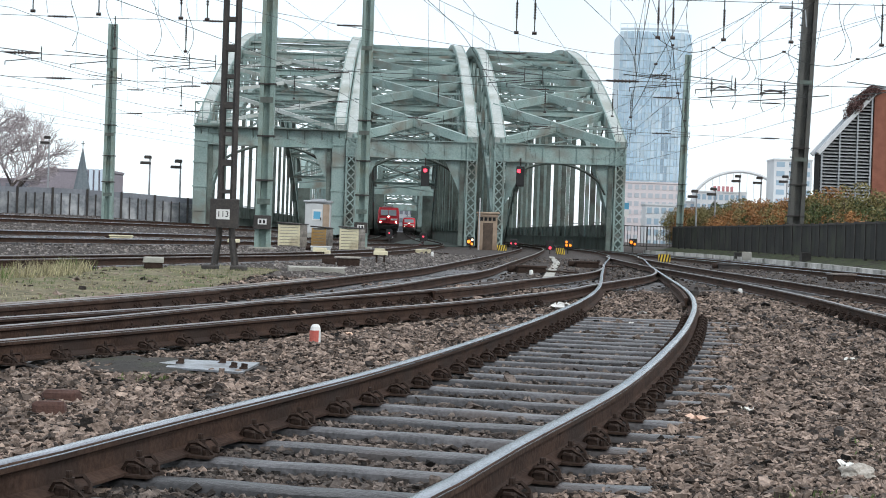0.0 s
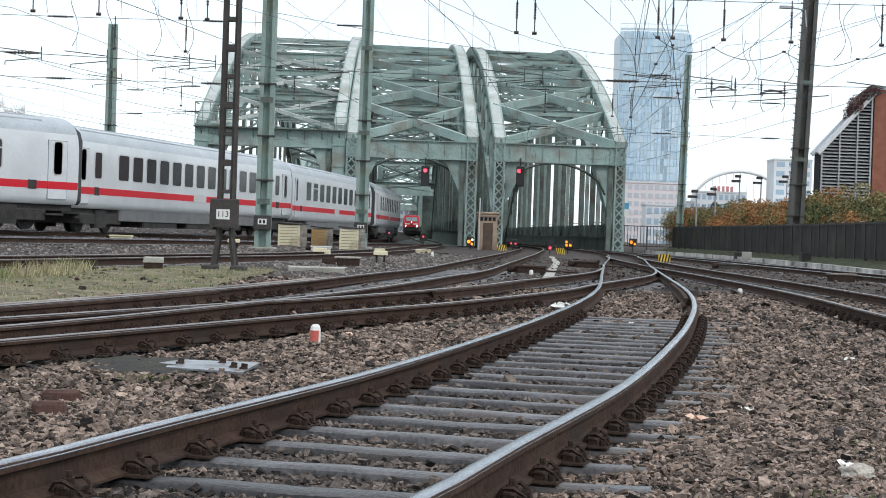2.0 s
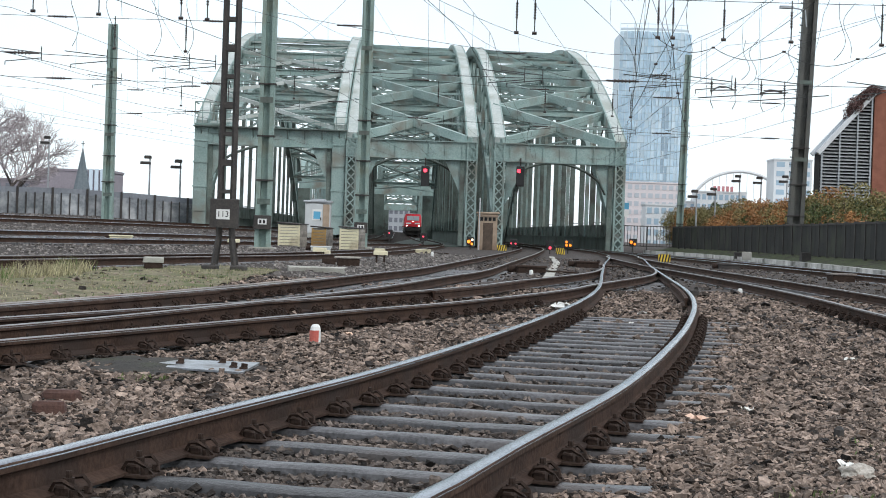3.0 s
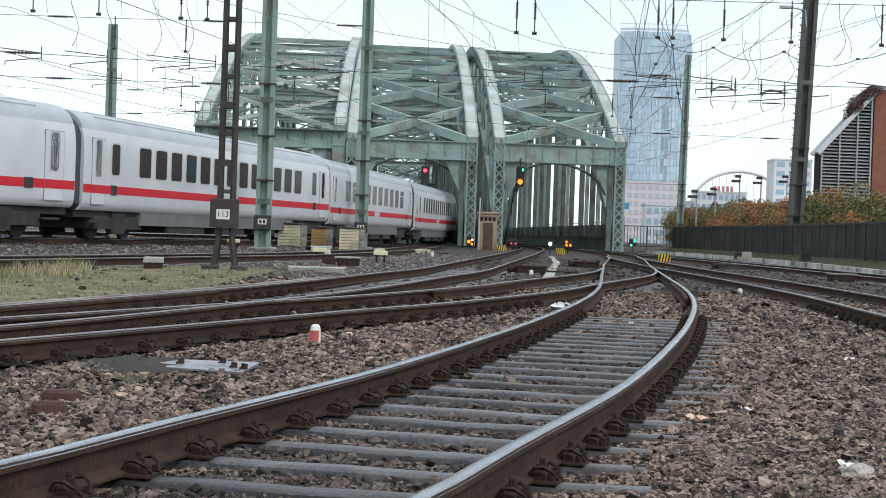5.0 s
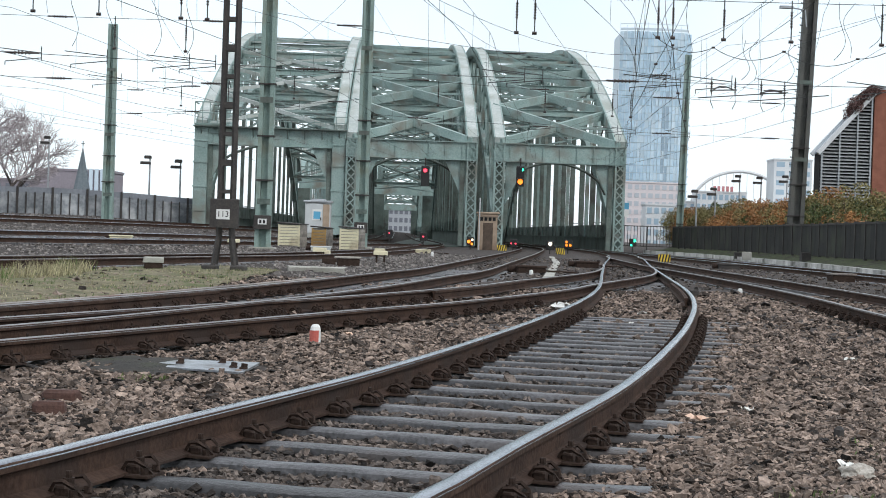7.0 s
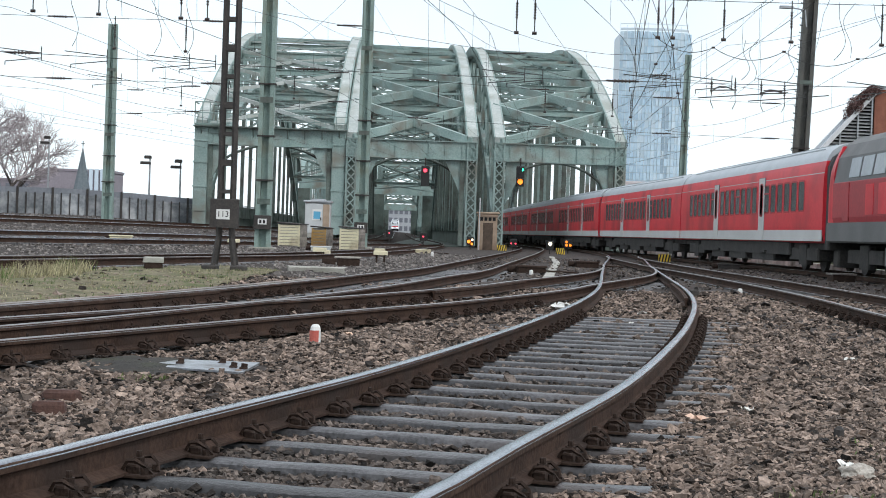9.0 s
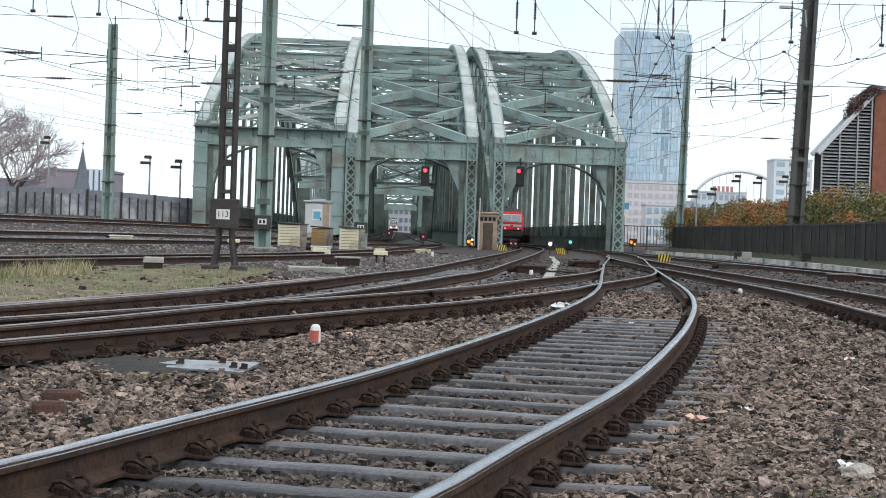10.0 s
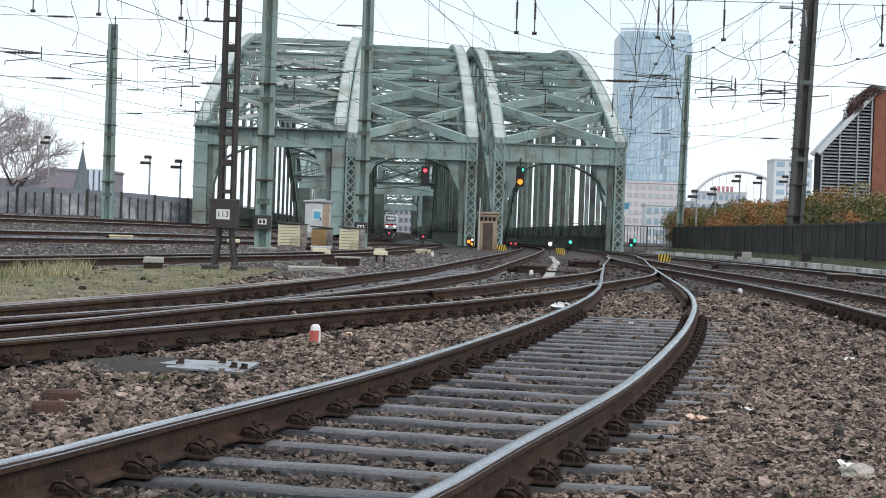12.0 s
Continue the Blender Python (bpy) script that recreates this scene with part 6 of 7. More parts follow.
M_BRICKDK = mat("dirty_dark_brick", (0.06, 0.032, 0.026), (0.11, 0.058, 0.046), 8.0, 0.9, bump=0.3)
block_of("brick", "loose dark red brick lying in the ballast", -2.0, 8.3, 0.17, 0.1, 0.07, M_BRICKDK, 8)
block_of("brick", "loose dark red brick lying in the ballast", -2.08, 8.9, 0.2, 0.1, 0.06, M_BRICKDK, -12)
block_of("concrete_block", "dark weathered block with a pale cap on the grass", -5.8, 32.3, 0.36, 0.35, 0.17, M_IRON, 10)
block_of("cap_slab", "worn pale cap slab on a dark block", -5.8, 32.3, 0.4, 0.38, 0.08, M_CONC, 10, 0.17, "slab")
block_of("cable_marker", "small pale cable marker block beside the track", -2.74, 70.0, 0.5, 0.3, 0.25, M_CREAM, 4)
block_of("cable_marker", "small pale cable marker block beside the track", -4.29, 58.0, 0.45, 0.3, 0.22, M_CREAM, -6)
block_of("concrete_block", "flat concrete slab beside the track", -3.3, 52.0, 0.85, 0.5, 0.16, M_CONC, 5)
block_of("concrete_block", "squat concrete block beside the track", -3.1, 45.0, 0.5, 0.4, 0.17, M_IRON, -5)
block_of("concrete_block", "flat pale slab between the tracks", -2.9, 37.0, 1.3, 0.5, 0.12, M_CONC, 12)
block_of("dark_block", "small dark block on the ballast", 4.75, 30.2, 0.16, 0.14, 0.12, M_MASTDK, 0)
block_of("dark_block", "small dark block on the ballast", 2.1, 8.4, 0.05, 0.05, 0.06, M_MASTDK, 20)
def stub_marker(x, y, h, label="cream marker cap on two short rusty posts"):
    root = thing("cable_marker", label, "marker", "cream markers", "", (x, y, float(land(x, y)[0]) - 0.03))
    for e in (-0.12, 0.12):
        part("post", MB().box(e - 0.03, e + 0.03, -0.03, 0.03, 0, h), M_IRON, root)
    part("cap", MB().box(-0.22, 0.22, -0.12, 0.12, h, h + 0.13, 0.025), M_CREAM, root, "cream painted cap")


stub_marker(-3.9, 51.0, 0.3)
stub_marker(-1.95, 50.5, 0.28)
stub_marker(-7.8, 60.0, 0.25)


def crate(x, y):
    root = thing("crate", "weathered dark crate with a pale lid between the tracks", "crate", "", "", (x, y, float(land(x, y)[0]) - 0.03), 6)
    part("body", MB().box(-0.3, 0.3, -0.22, 0.22, 0, 0.24, 0.02), M_IRON, root)
    for k in (-1, 0, 1):
        part("lid_board", MB().box(-0.36, 0.36, k * 0.17 - 0.075, k * 0.17 + 0.075, 0.24, 0.28 + 0.01 * k, 0.01), M_OLDBOARD, root)


crate(-2.55, 43.5)
block_of("kerb_box", "small dark green box on the mossy bank", 17.1, 76.0, 0.45, 0.35, 0.45, M_MASTDK, 5, 0.2, "box")
block_of("kerb_box", "small pale box on the mossy bank", 16.6, 88.0, 0.5, 0.35, 0.4, M_CONC, -8, 0.15, "box")
block_of("kerb_box", "small dark box on the mossy bank", 16.9, 92.0, 0.5, 0.35, 0.35, M_MASTDK, 3, 0.15, "box")


def track_box(x, y, rz):
    root = thing("track_box", "flat dark track box with a pale worn lid beside the rails", "box", "", "", (x, y, float(land(x, y)[0]) - 0.03), rz)
    part("case", MB().box(-0.35, 0.35, -0.2, 0.2, 0, 0.22, 0.02), M_IRON, root)
    part("lid", MB().box(-0.38, 0.38, -0.23, 0.23, 0.22, 0.27, 0.015), M_OLDCONC, root)


track_box(11.4, 46.0, 12)


def point_machine(x, y, m, rz, label):
    root = thing("point_machine", label, "point machine", "point machines", "", (x, y, float(land(x, y)[0]) - 0.02), rz)
    part("case", MB().box(-0.4, 0.4, -0.22, 0.22, 0, 0.17, 0.02), m, root)
    part("lid", MB().box(-0.43, 0.43, -0.25, 0.25, 0.17, 0.22, 0.02), m, root)
    part("motor", MB().tube((-0.62, 0, 0.12), (-0.4, 0, 0.12), 0.1, 10), M_IRON, root)
    part("rod", MB().tube((0.4, 0.05, 0.08), (1.3, 0.05, 0.06), 0.025, 6).tube((0.4, -0.08, 0.08), (1.3, -0.08, 0.06), 0.025, 6), M_IRON, root)


point_machine(2.4, 44.0, M_IRON, 10, "low rusty point machine beside the switch")
point_machine(4.9, 55.0, M_IRON, 10, "low rusty point machine beside the switch")
point_machine(-5.0, 66.0, M_CABINET, 0, "low grey point machine beside the track")
point_machine(-1.0, 78.0, M_CREAM, 0, "low grey point machine beside the track")
point_machine(11.0, 62.0, M_MASTDK, 0, "low grey point machine beside the track")
point_machine(-12.4, 62.0, M_CREAM, 0, "low pale point machine beside the track")


def rock(x, y, r, m, label, seed):
    bm = bmesh.new()
    bmesh.ops.create_icosphere(bm, subdivisions=3, radius=r)
    for v in bm.verts:
        n = noise.noise(v.co * (1.6 / r) + Vector((seed, 0, 0)))
        k = noise.noise(v.co * (4.0 / r))
        v.co = Vector((v.co.x * 1.3, v.co.y, v.co.z * 0.62)) * (1 + 0.35 * n + 0.12 * k)
    me = bpy.data.meshes.new("rock")
    bm.to_mesh(me)
    bm.free()
    me.materials.append(m)
    ob = tagged(new("rock", me), label, "rock")
    ob.location = (x, y, float(land(x, y)[0]) + r * 0.35)


M_PALEROCK = mat("pale_weathered_rock", (0.3, 0.27, 0.23), (0.5, 0.46, 0.41), 9.0, 0.9, bump=0.6, fine=50.0)
rock(1.86, 7.1, 0.065, M_PALEROCK, "large pale rock lying on the ballast", 3)
rock(1.62, 6.3, 0.03, M_STONE2, "pale rock lying on the ballast", 4)
rock(0.42, 6.15, 0.03, M_STONE2, "pale stone beside the rail", 5)
M_PAPER = plain("white_paper", (0.75, 0.74, 0.7), 0.8)
M_PEACH = plain("peach_paper", (0.72, 0.5, 0.38), 0.8)


def litter(x, y, s, m, label, seed):
    """A crumpled sheet."""
    rng = random.Random(seed)
    n = 5
    vs = [((i / (n - 1) - 0.5) * s + rng.uniform(-0.12, 0.12) * s, (j / (n - 1) - 0.5) * s * 0.7 + rng.uniform(-0.12, 0.12) * s, rng.uniform(0.05, 0.4) * s) for i in range(n) for j in range(n)]
    mb = MB().add(vs, [(i * n + j, (i + 1) * n + j, (i + 1) * n + j + 1, i * n + j + 1) for i in range(n - 1) for j in range(n - 1)])
    ob = tagged(new("litter", mb.mesh("litter", m)), label, "litter", "scraps of litter")
    ob.matrix_basis = pose(x, y, float(land(x, y)[0]) + 0.015, 0, 0, rng.uniform(0, 180))


for i, (x, y, s, m, lab) in enumerate(((1.42, 8.75, 0.11, M_PEACH, "crumpled peach-coloured paper on the ballast"), (1.8, 9.35, 0.075, M_PAPER, "scrap of white paper on the ballast"), (1.86, 7.3, 0.1, M_PAPER, "crumpled white paper on the ballast"),
                                      (3.5, 13.7, 0.09, M_PAPER, "scrap of white paper on the ballast"), (1.66, 22.5, 0.3, M_PAPER, "torn white paper beside the track"), (2.75, 22.0, 0.16, M_PAPER, "torn white paper between the rails"),
                                      (2.3, 19.5, 0.08, M_PAPER, "scrap of white paper between the rails"), (1.3, 6.05, 0.05, M_PAPER, "scrap of white paper on the ballast"), (-0.85, 14.9, 0.09, M_PEACH, "crumpled orange-brown leaf litter beside the post"), (2.48, 15.8, 0.1, M_PEACH, "scrap of peach paper beside the rail"), (0.55, 5.3, 0.05, M_PEACH, "crumpled paper beside the rail"))):
    litter(x, y, s, m, lab, i)


def loose_cable(x, y, length, bend, rz, label="loose dark cable lying on the ballast"):
    root = thing("loose_cable", label, "cable", "loose cables", "", (x, y, float(land(x, y)[0]) + 0.03), rz)
    pts = [Vector((length * (k / 14 - 0.5), bend * math.sin(math.pi * 1.6 * k / 14), 0.012 * math.sin(k * 1.3))) for k in range(15)]
    part("cable", MB().line(pts, 0.014, 6), M_MASTDK, root)


loose_cable(-2.75, 10.9, 0.7, 0.12, 15)
loose_cable(-2.95, 11.3, 0.5, -0.1, -10)
loose_cable(-0.9, 17.9, 0.8, 0.14, 40)


# ---- grass ----
def grass(name, label, n, x0, x1, y0, y1, h, m, seed, keep=None, level=None):
    rng = np.random.default_rng(seed)
    x, y = rng.uniform(x0, x1, n), rng.uniform(y0, y1, n)
    ok = track_gap(x, y) > 1.5
    if keep is not None:
        ok &= keep(x, y)
    x, y = x[ok], y[ok]
    n = len(x)
    z = land(x, y) - 0.02 if level is None else np.full(n, level(x, y))
    hh = h * rng.uniform(0.4, 1.3, n)
    a = rng.uniform(0, 2 * np.pi, n)
    w = 0.012 + 0.0 * a
    lx, ly = rng.normal(0, 0.35, n) * hh, rng.normal(0, 0.35, n) * hh
    V = np.stack([np.stack([x - np.cos(a) * w, y - np.sin(a) * w, z], 1), np.stack([x + np.cos(a) * w, y + np.sin(a) * w, z], 1), np.stack([x + lx, y + ly, z + hh], 1)], 1).reshape(-1, 3)
    me = bpy.data.meshes.new(name)
    me.from_pydata(V.tolist(), [], np.arange(3 * n).reshape(-1, 3).tolist())
    me.materials.append(m)
    tagged(new(name, me), label, "grass", kind="stuff")


M_DRY = mat("dry_grass", (0.24, 0.22, 0.12), (0.42, 0.38, 0.24), 0.8, 0.9, bump=0.0, vary=0.5, island=True)
M_FRESH = mat("green_grass", (0.06, 0.1, 0.03), (0.13, 0.17, 0.06), 0.8, 0.9, bump=0.0, vary=0.5, island=True)
grass("grass", "dry yellowish grass between the tracks", 17000, -9.8, -3.6, 17.5, 37, 0.075, M_DRY, 1, lambda x, y: (np.sin(x * 2.1 + y) + np.sin(y * 1.3 - x * 0.7)) > -0.35)
grass("grass", "green grass tufts between the tracks", 9000, -9.8, -3.6, 18, 36, 0.085, M_FRESH, 2, lambda x, y: (np.sin(x * 2.7) + np.sin(y * 1.9 + x)) > 0.2)
grass("grass", "tall dry yellowish grass tuft beside the track", 7000, -9.8, -6.2, 21.5, 30, 0.24, M_DRY, 7, lambda x, y: np.sin(x * 3.1 + y) + np.sin(y * 2.3) > -0.6)
grass("grass", "tall green grass in the tuft beside the track", 2500, -9.8, -6.4, 21.5, 30, 0.26, M_FRESH, 8, lambda x, y: np.sin(x * 2.3 + y) > 0)
grass("grass", "small green weeds at the edge of the ballast", 260, 1.35, 1.75, 5.5, 6.5, 0.05, M_FRESH, 3)
grass("grass", "small green weeds in the ballast", 150, -2.05, -1.75, 10.0, 10.4, 0.05, M_FRESH, 4)
grass("grass", "small green weeds round the mud patch", 420, -2.8, -1.5, 10.3, 12.3, 0.04, M_FRESH, 14, lambda x, y: np.sin(x * 11) * np.sin(y * 9) > 0.25)
grass("grass", "small green weeds beside the rail", 160, 2.0, 2.5, 7.4, 8.3, 0.05, M_FRESH, 15, lambda x, y: np.sin(x * 17) * np.sin(y * 13) > 0.2)
grass("grass", "mossy grass along the foot of the fence", 5000, 13.2, 19.5, 42, 112, 0.13, M_FRESH, 5, lambda x, y: np.abs(x - np.interp(y, [36, 49, 62, 80, 105, 120], [14.6, 15.8, 16.8, 17.6, 17.4, 16.2])) < 0.55, lambda x, y: 0.02)


# ---- trains ----
M_ICW = mat("coach_white_paint", (0.6, 0.635, 0.655), (0.68, 0.71, 0.73), 0.6, 0.32, bump=0.02, fine=8.0, stain=(0.55, 0.575, 0.59), stain_scale=0.4)
M_ICROOF = mat("coach_grey_roof", (0.36, 0.4, 0.43), (0.47, 0.51, 0.545), 0.8, 0.38, bump=0.05, fine=10.0)
M_STRIPE = plain("coach_red_stripe", (0.6, 0.02, 0.035), 0.4, spec=0.25)
M_UNDER = mat("dirty_underframe", (0.02, 0.02, 0.02), (0.06, 0.056, 0.052), 2.0, 0.8, bump=0.2, fine=15.0)
M_SKIRT = mat("coach_grey_skirt", (0.13, 0.135, 0.14), (0.2, 0.205, 0.21), 1.5, 0.55, bump=0.05)
M_PANE = plain("tinted_window_glass", (0.03, 0.035, 0.042), 0.16, 0.0, spec=0.4)
# windscreen glass whose bright reflection is painted as a pale base colour
M_PANELT = plain("reflection_pale_glass", (0.36, 0.4, 0.42), 0.2, 0.0, spec=0.35)
M_RED = mat("traffic_red_paint", (0.66, 0.03, 0.046), (0.78, 0.05, 0.068), 0.6, 0.38, bump=0.02, fine=8.0, spec=0.3, stain=(0.46, 0.03, 0.04), stain_scale=0.5)
# red roof made pinker: the sky's reflection is put into the colour
M_REDROOF = mat("sky_pinked_red_roof", (0.66, 0.1, 0.12), (0.78, 0.17, 0.19), 0.7, 0.35, bump=0.02, fine=8.0, spec=0.5)
# darker copy of the red, for dirt and for shade painted in
M_REDDK = mat("weathered_shaded_red", (0.34, 0.032, 0.042), (0.46, 0.05, 0.06), 0.8, 0.5, bump=0.03, fine=8.0)
M_LTGREY = mat("light_grey_paint", (0.5, 0.51, 0.5), (0.62, 0.63, 0.62), 1.0, 0.45, bump=0.02)
M_LOCOGREY = mat("loco_grey_paint", (0.11, 0.115, 0.115), (0.18, 0.18, 0.18), 1.0, 0.6, bump=0.05)
M_SEAM = plain("grey_door_gap", (0.25, 0.26, 0.27), 0.7)
M_GANG = plain("rubber_bellows", (0.06, 0.062, 0.065), 0.8)
M_PANEMID = plain("grey_window_glass", (0.2, 0.235, 0.245), 0.16, 0.0, spec=0.4)
M_HEAD = plain("white_head_lamp", (1.0, 0.95, 0.85), 0.3, glow=6.0)
M_TAIL = plain("red_tail_lamp", (1.0, 0.12, 0.16), 0.3, glow=3.0)
M_WHITE = mat("white_paint", (0.7, 0.7, 0.68), (0.8, 0.8, 0.78), 2.0, 0.5, bump=0.02)


def shell(mb, profile, y0, y1, cap=True):
    """profile: half outline (x, z) from the bottom to the crown, mirrored and drawn out along y."""
    full = profile + [(-x, z) for x, z in reversed(profile) if x > 1e-6]
    k = len(full)
    vs = [(x, y, z) for y in (y0, y1) for x, z in full]
    fs = [(j, k + j, k + (j + 1) % k, (j + 1) % k) for j in range(k)]
    if cap:
        fs += [tuple(range(k)), tuple(range(2 * k - 1, k - 1, -1))]
    return mb.add(vs, fs)


def wheelset(root, y):
    bg = part("bogie", MB().box(-1.18, 1.18, y - 1.9, y + 1.9, 0.36, 0.76, 0.05).box(-1.2, -0.95, y - 0.5, y + 0.5, 0.2, 0.9, 0.04).box(0.95, 1.2, y - 0.5, y + 0.5, 0.2, 0.9, 0.04), M_UNDER, root, "dark dirty bogie frame")
    for dy in (-1.25, 1.25):
        mb = MB()
        for s in (-1, 1):
            mb.tube((s * 0.69, y + dy, 0.46), (s * 0.82, y + dy, 0.46), 0.46, 18)
        mb.tube((-0.7, y + dy, 0.46), (0.7, y + dy, 0.46), 0.09, 8)
        part("wheelset", mb, M_UNDER, bg)
    return bg


def flat_panels(root, name, rects, material, x, t=0.008, label=""):
    """Flat panels y0, y1, z0, z1 on both sides at half width x."""
    for s in (-1, 1):
        for y0, y1, z0, z1 in rects:
            a, b = sorted((s * (x - 0.02), s * (x + t)))
            part(name, MB().box(a, b, y0, y1, z0, z1), material, root, label)


def round_rect(y0, y1, z0, z1, r):
    """Corner-cut outline of a pane, counter-clockwise."""
    k = r * 0.3
    return [(y0 + r, z0), (y1 - r, z0), (y1 - k, z0 + k), (y1, z0 + r), (y1, z1 - r), (y1 - k, z1 - k), (y1 - r, z1), (y0 + r, z1), (y0 + k, z1 - k), (y0, z1 - r), (y0, z0 + r), (y0 + k, z0 + k)]


def windows_on(root, rects, pane, rim, x, label, split=()):
    """Panes with rounded corners set in a rim, on both sides; split: the numbers of those with a hinged upper light."""
    for s in (-1, 1):
        for i, (y0, y1, z0, z1) in enumerate(rects):
            mb, slots = MB(), []
            outer, inner = round_rect(y0 - 0.05, y1 + 0.05, z0 - 0.05, z1 + 0.05, 0.13), round_rect(y0, y1, z0, z1, 0.1)
            n = len(outer)
            vs = [(s * (x - 0.02), y, z) for y, z in outer] + [(s * (x + 0.012), y, z) for y, z in outer] + [(s * (x + 0.012), y, z) for y, z in inner] + [(s * (x + 0.001), y, z) for y, z in inner]
            fs = [(a * n + k, a * n + (k + 1) % n, (a + 1) * n + (k + 1) % n, (a + 1) * n + k) for a in range(3) for k in range(n)]
            slots += [1] * len(fs)
            fs.append(tuple(range(3 * n, 4 * n)))
            slots.append(0)
            mb.add(vs, fs)
            if i in split:
                zb = z0 + (z1 - z0) * 0.68
                a, b = sorted((s * (x - 0.01), s * (x + 0.014)))
                mb.box(a, b, y0, y1, zb, zb + 0.05)
                slots += [1] * 6
            me = mb.mesh("window", pane)
            me.materials.append(rim)
            me.polygons.foreach_set("material_index", slots)
            part("window", me, None, root, label)


def coach(name, label, length, body_m, roof_m, skirt_m, windows, stripe=None, doors=(), top=4.16, band=None, pane=M_PANE, wz=(2.12, 3.12), door_m=None, bottom=1.1, rim=None, split=()):
    """A passenger car; y along its length, its front at +y."""
    root = thing(name, label, "train car")
    h = length / 2 - 0.25
    rim = rim or M_LTGREY
    side = [(1.24, bottom - 0.16), (1.34, bottom - 0.08), (1.39, bottom + 0.1), (1.41, bottom + 0.4), (1.41, 2.7), (1.4, 3.0), (1.365, 3.3), (1.315, 3.5)]
    part("body", shell(MB(), side, -h, h), body_m, root, smooth=True)
    part("roof", shell(MB(), [(1.317, 3.498), (1.26, 3.65), (1.15, 3.81), (0.98, 3.94), (0.76, top - 0.11), (0.5, top - 0.045), (0.25, top - 0.01), (0.0, top)], -h + 0.03, h - 0.03), roof_m, root, smooth=True)
    for x, z in ((-1.0, 3.93), (-0.62, top - 0.08), (0.62, top - 0.08), (1.0, 3.93)):
        part("roof_rib", MB().box(x - 0.018, x + 0.018, -h + 1.5, h - 1.5, z - 0.02, z + 0.03), roof_m, root)
    part("skirt", MB().box(-1.27, 1.27, -h + 4.8, h - 4.8, 0.5, bottom - 0.1, 0.05), skirt_m, root)
    part("underframe", MB().box(-1.1, 1.1, -h, h, 0.72, bottom - 0.1), M_UNDER, root)
    for y, w in ((-0.36 * h, 1.3), (-0.05 * h, 1.6), (0.3 * h, 1.8)):
        part("equipment_box", MB().box(-1.22, 1.22, y - w, y + w, 0.26, 0.8, 0.06), M_UNDER, root, "dirty underfloor equipment")
    for y in (-h + 3.2, h - 3.2):
        wheelset(root, y)
    for e in (-1, 1):
        a, b = sorted((e * h, e * (h + 0.27)))
        part("gangway", shell(MB(), [(1.16, 0.95), (1.3, 1.1), (1.3, 3.3), (1.16, 3.62), (0.8, 3.86), (0.0, 3.94)], a, b), M_GANG, root, "dark rubber gangway bellows", True)
    if stripe:
        flat_panels(root, "stripe", [(-h + 0.02, h - 0.02, stripe[0], stripe[1])], stripe[2], 1.411, 0.006)
    if band:
        flat_panels(root, "waist_band", [(-h + 0.02, h - 0.02, band[0], band[1])], band[2], 1.375, 0.012)
    windows_on(root, [(y - w / 2, y + w / 2, *wz) for y, w in windows], pane, rim, 1.412, "dark tinted coach window", split)
    for y in doors:
        flat_panels(root, "door_seam", [(y - 0.475, y + 0.475, bottom + 0.02, 3.24)], M_SEAM, 1.408, 0.008)
        flat_panels(root, "door", [(y - 0.45, y + 0.45, bottom + 0.04, 3.22)], door_m or body_m, 1.415, 0.01)
        if stripe:
            flat_panels(root, "door_stripe", [(y - 0.45, y + 0.45, stripe[0], stripe[1])], stripe[2], 1.426, 0.005)
        windows_on(root, [(y - 0.2, y + 0.2, wz[0] - 0.1, wz[1] + 0.06)], pane, rim, 1.424, "narrow door window")
        flat_panels(root, "step", [(y - 0.42, y + 0.42, 0.55, 0.62)], M_UNDER, 1.25, 0.1)
    return root


def nose(root, y, lean, material, z0, z1, width=1.38, depth=1.6, slope_from=2.0, bend=1.0, narrow=0.32):
    """Rounded, leaning cab front added at the +y end; bend above 1 rounds the brow."""
    rings, n = [], 16
    for z in np.linspace(z0, z1, 16):
        t = max(0.0, (z - slope_from) / (z1 - slope_from))
        back = lean * t ** bend
        wd = width - narrow * max(0, (z - 3.0)) ** 1.5
        ring = [(wd, y - 0.05, z)]
        for k in range(n + 1):
            a = math.pi * k / n
            c, q = math.cos(a), math.sin(a)
            ring.append((wd * math.copysign(abs(c) ** 0.42, c), y + (depth - back) * (0.35 + 0.65 * q ** 0.6), z))
        ring.append((-wd, y - 0.05, z))
        rings.append(ring)
    vs = [p for r in rings for p in r]
    k = n + 3
    fs = [(i * k + j, i * k + (j + 1) % k, (i + 1) * k + (j + 1) % k, (i + 1) * k + j) for i in range(len(rings) - 1) for j in range(k)]
    fs += [tuple(range(k - 1, -1, -1)), tuple(range((len(rings) - 1) * k, len(rings) * k))]
    return part("cab", MB().add(vs, fs), material, root, smooth=True)


def front_panel(root, name, x0, x1, z0, z1, y0, y1, material, label=""):
    """A sheet on a leaning front, from (y0, z0) up to (y1, z1)."""
    vs = [(x0, y0, z0), (x1, y0, z0), (x1, y1, z1), (x0, y1, z1), (x0, y0 - 0.05, z0), (x1, y0 - 0.05, z0), (x1, y1 - 0.05, z1), (x0, y1 - 0.05, z1)]
    return part(name, MB().add(vs, [(0, 3, 2, 1), (4, 5, 6, 7), (0, 1, 5, 4), (1, 2, 6, 5), (2, 3, 7, 6), (3, 0, 4, 7)]), material, root, label)


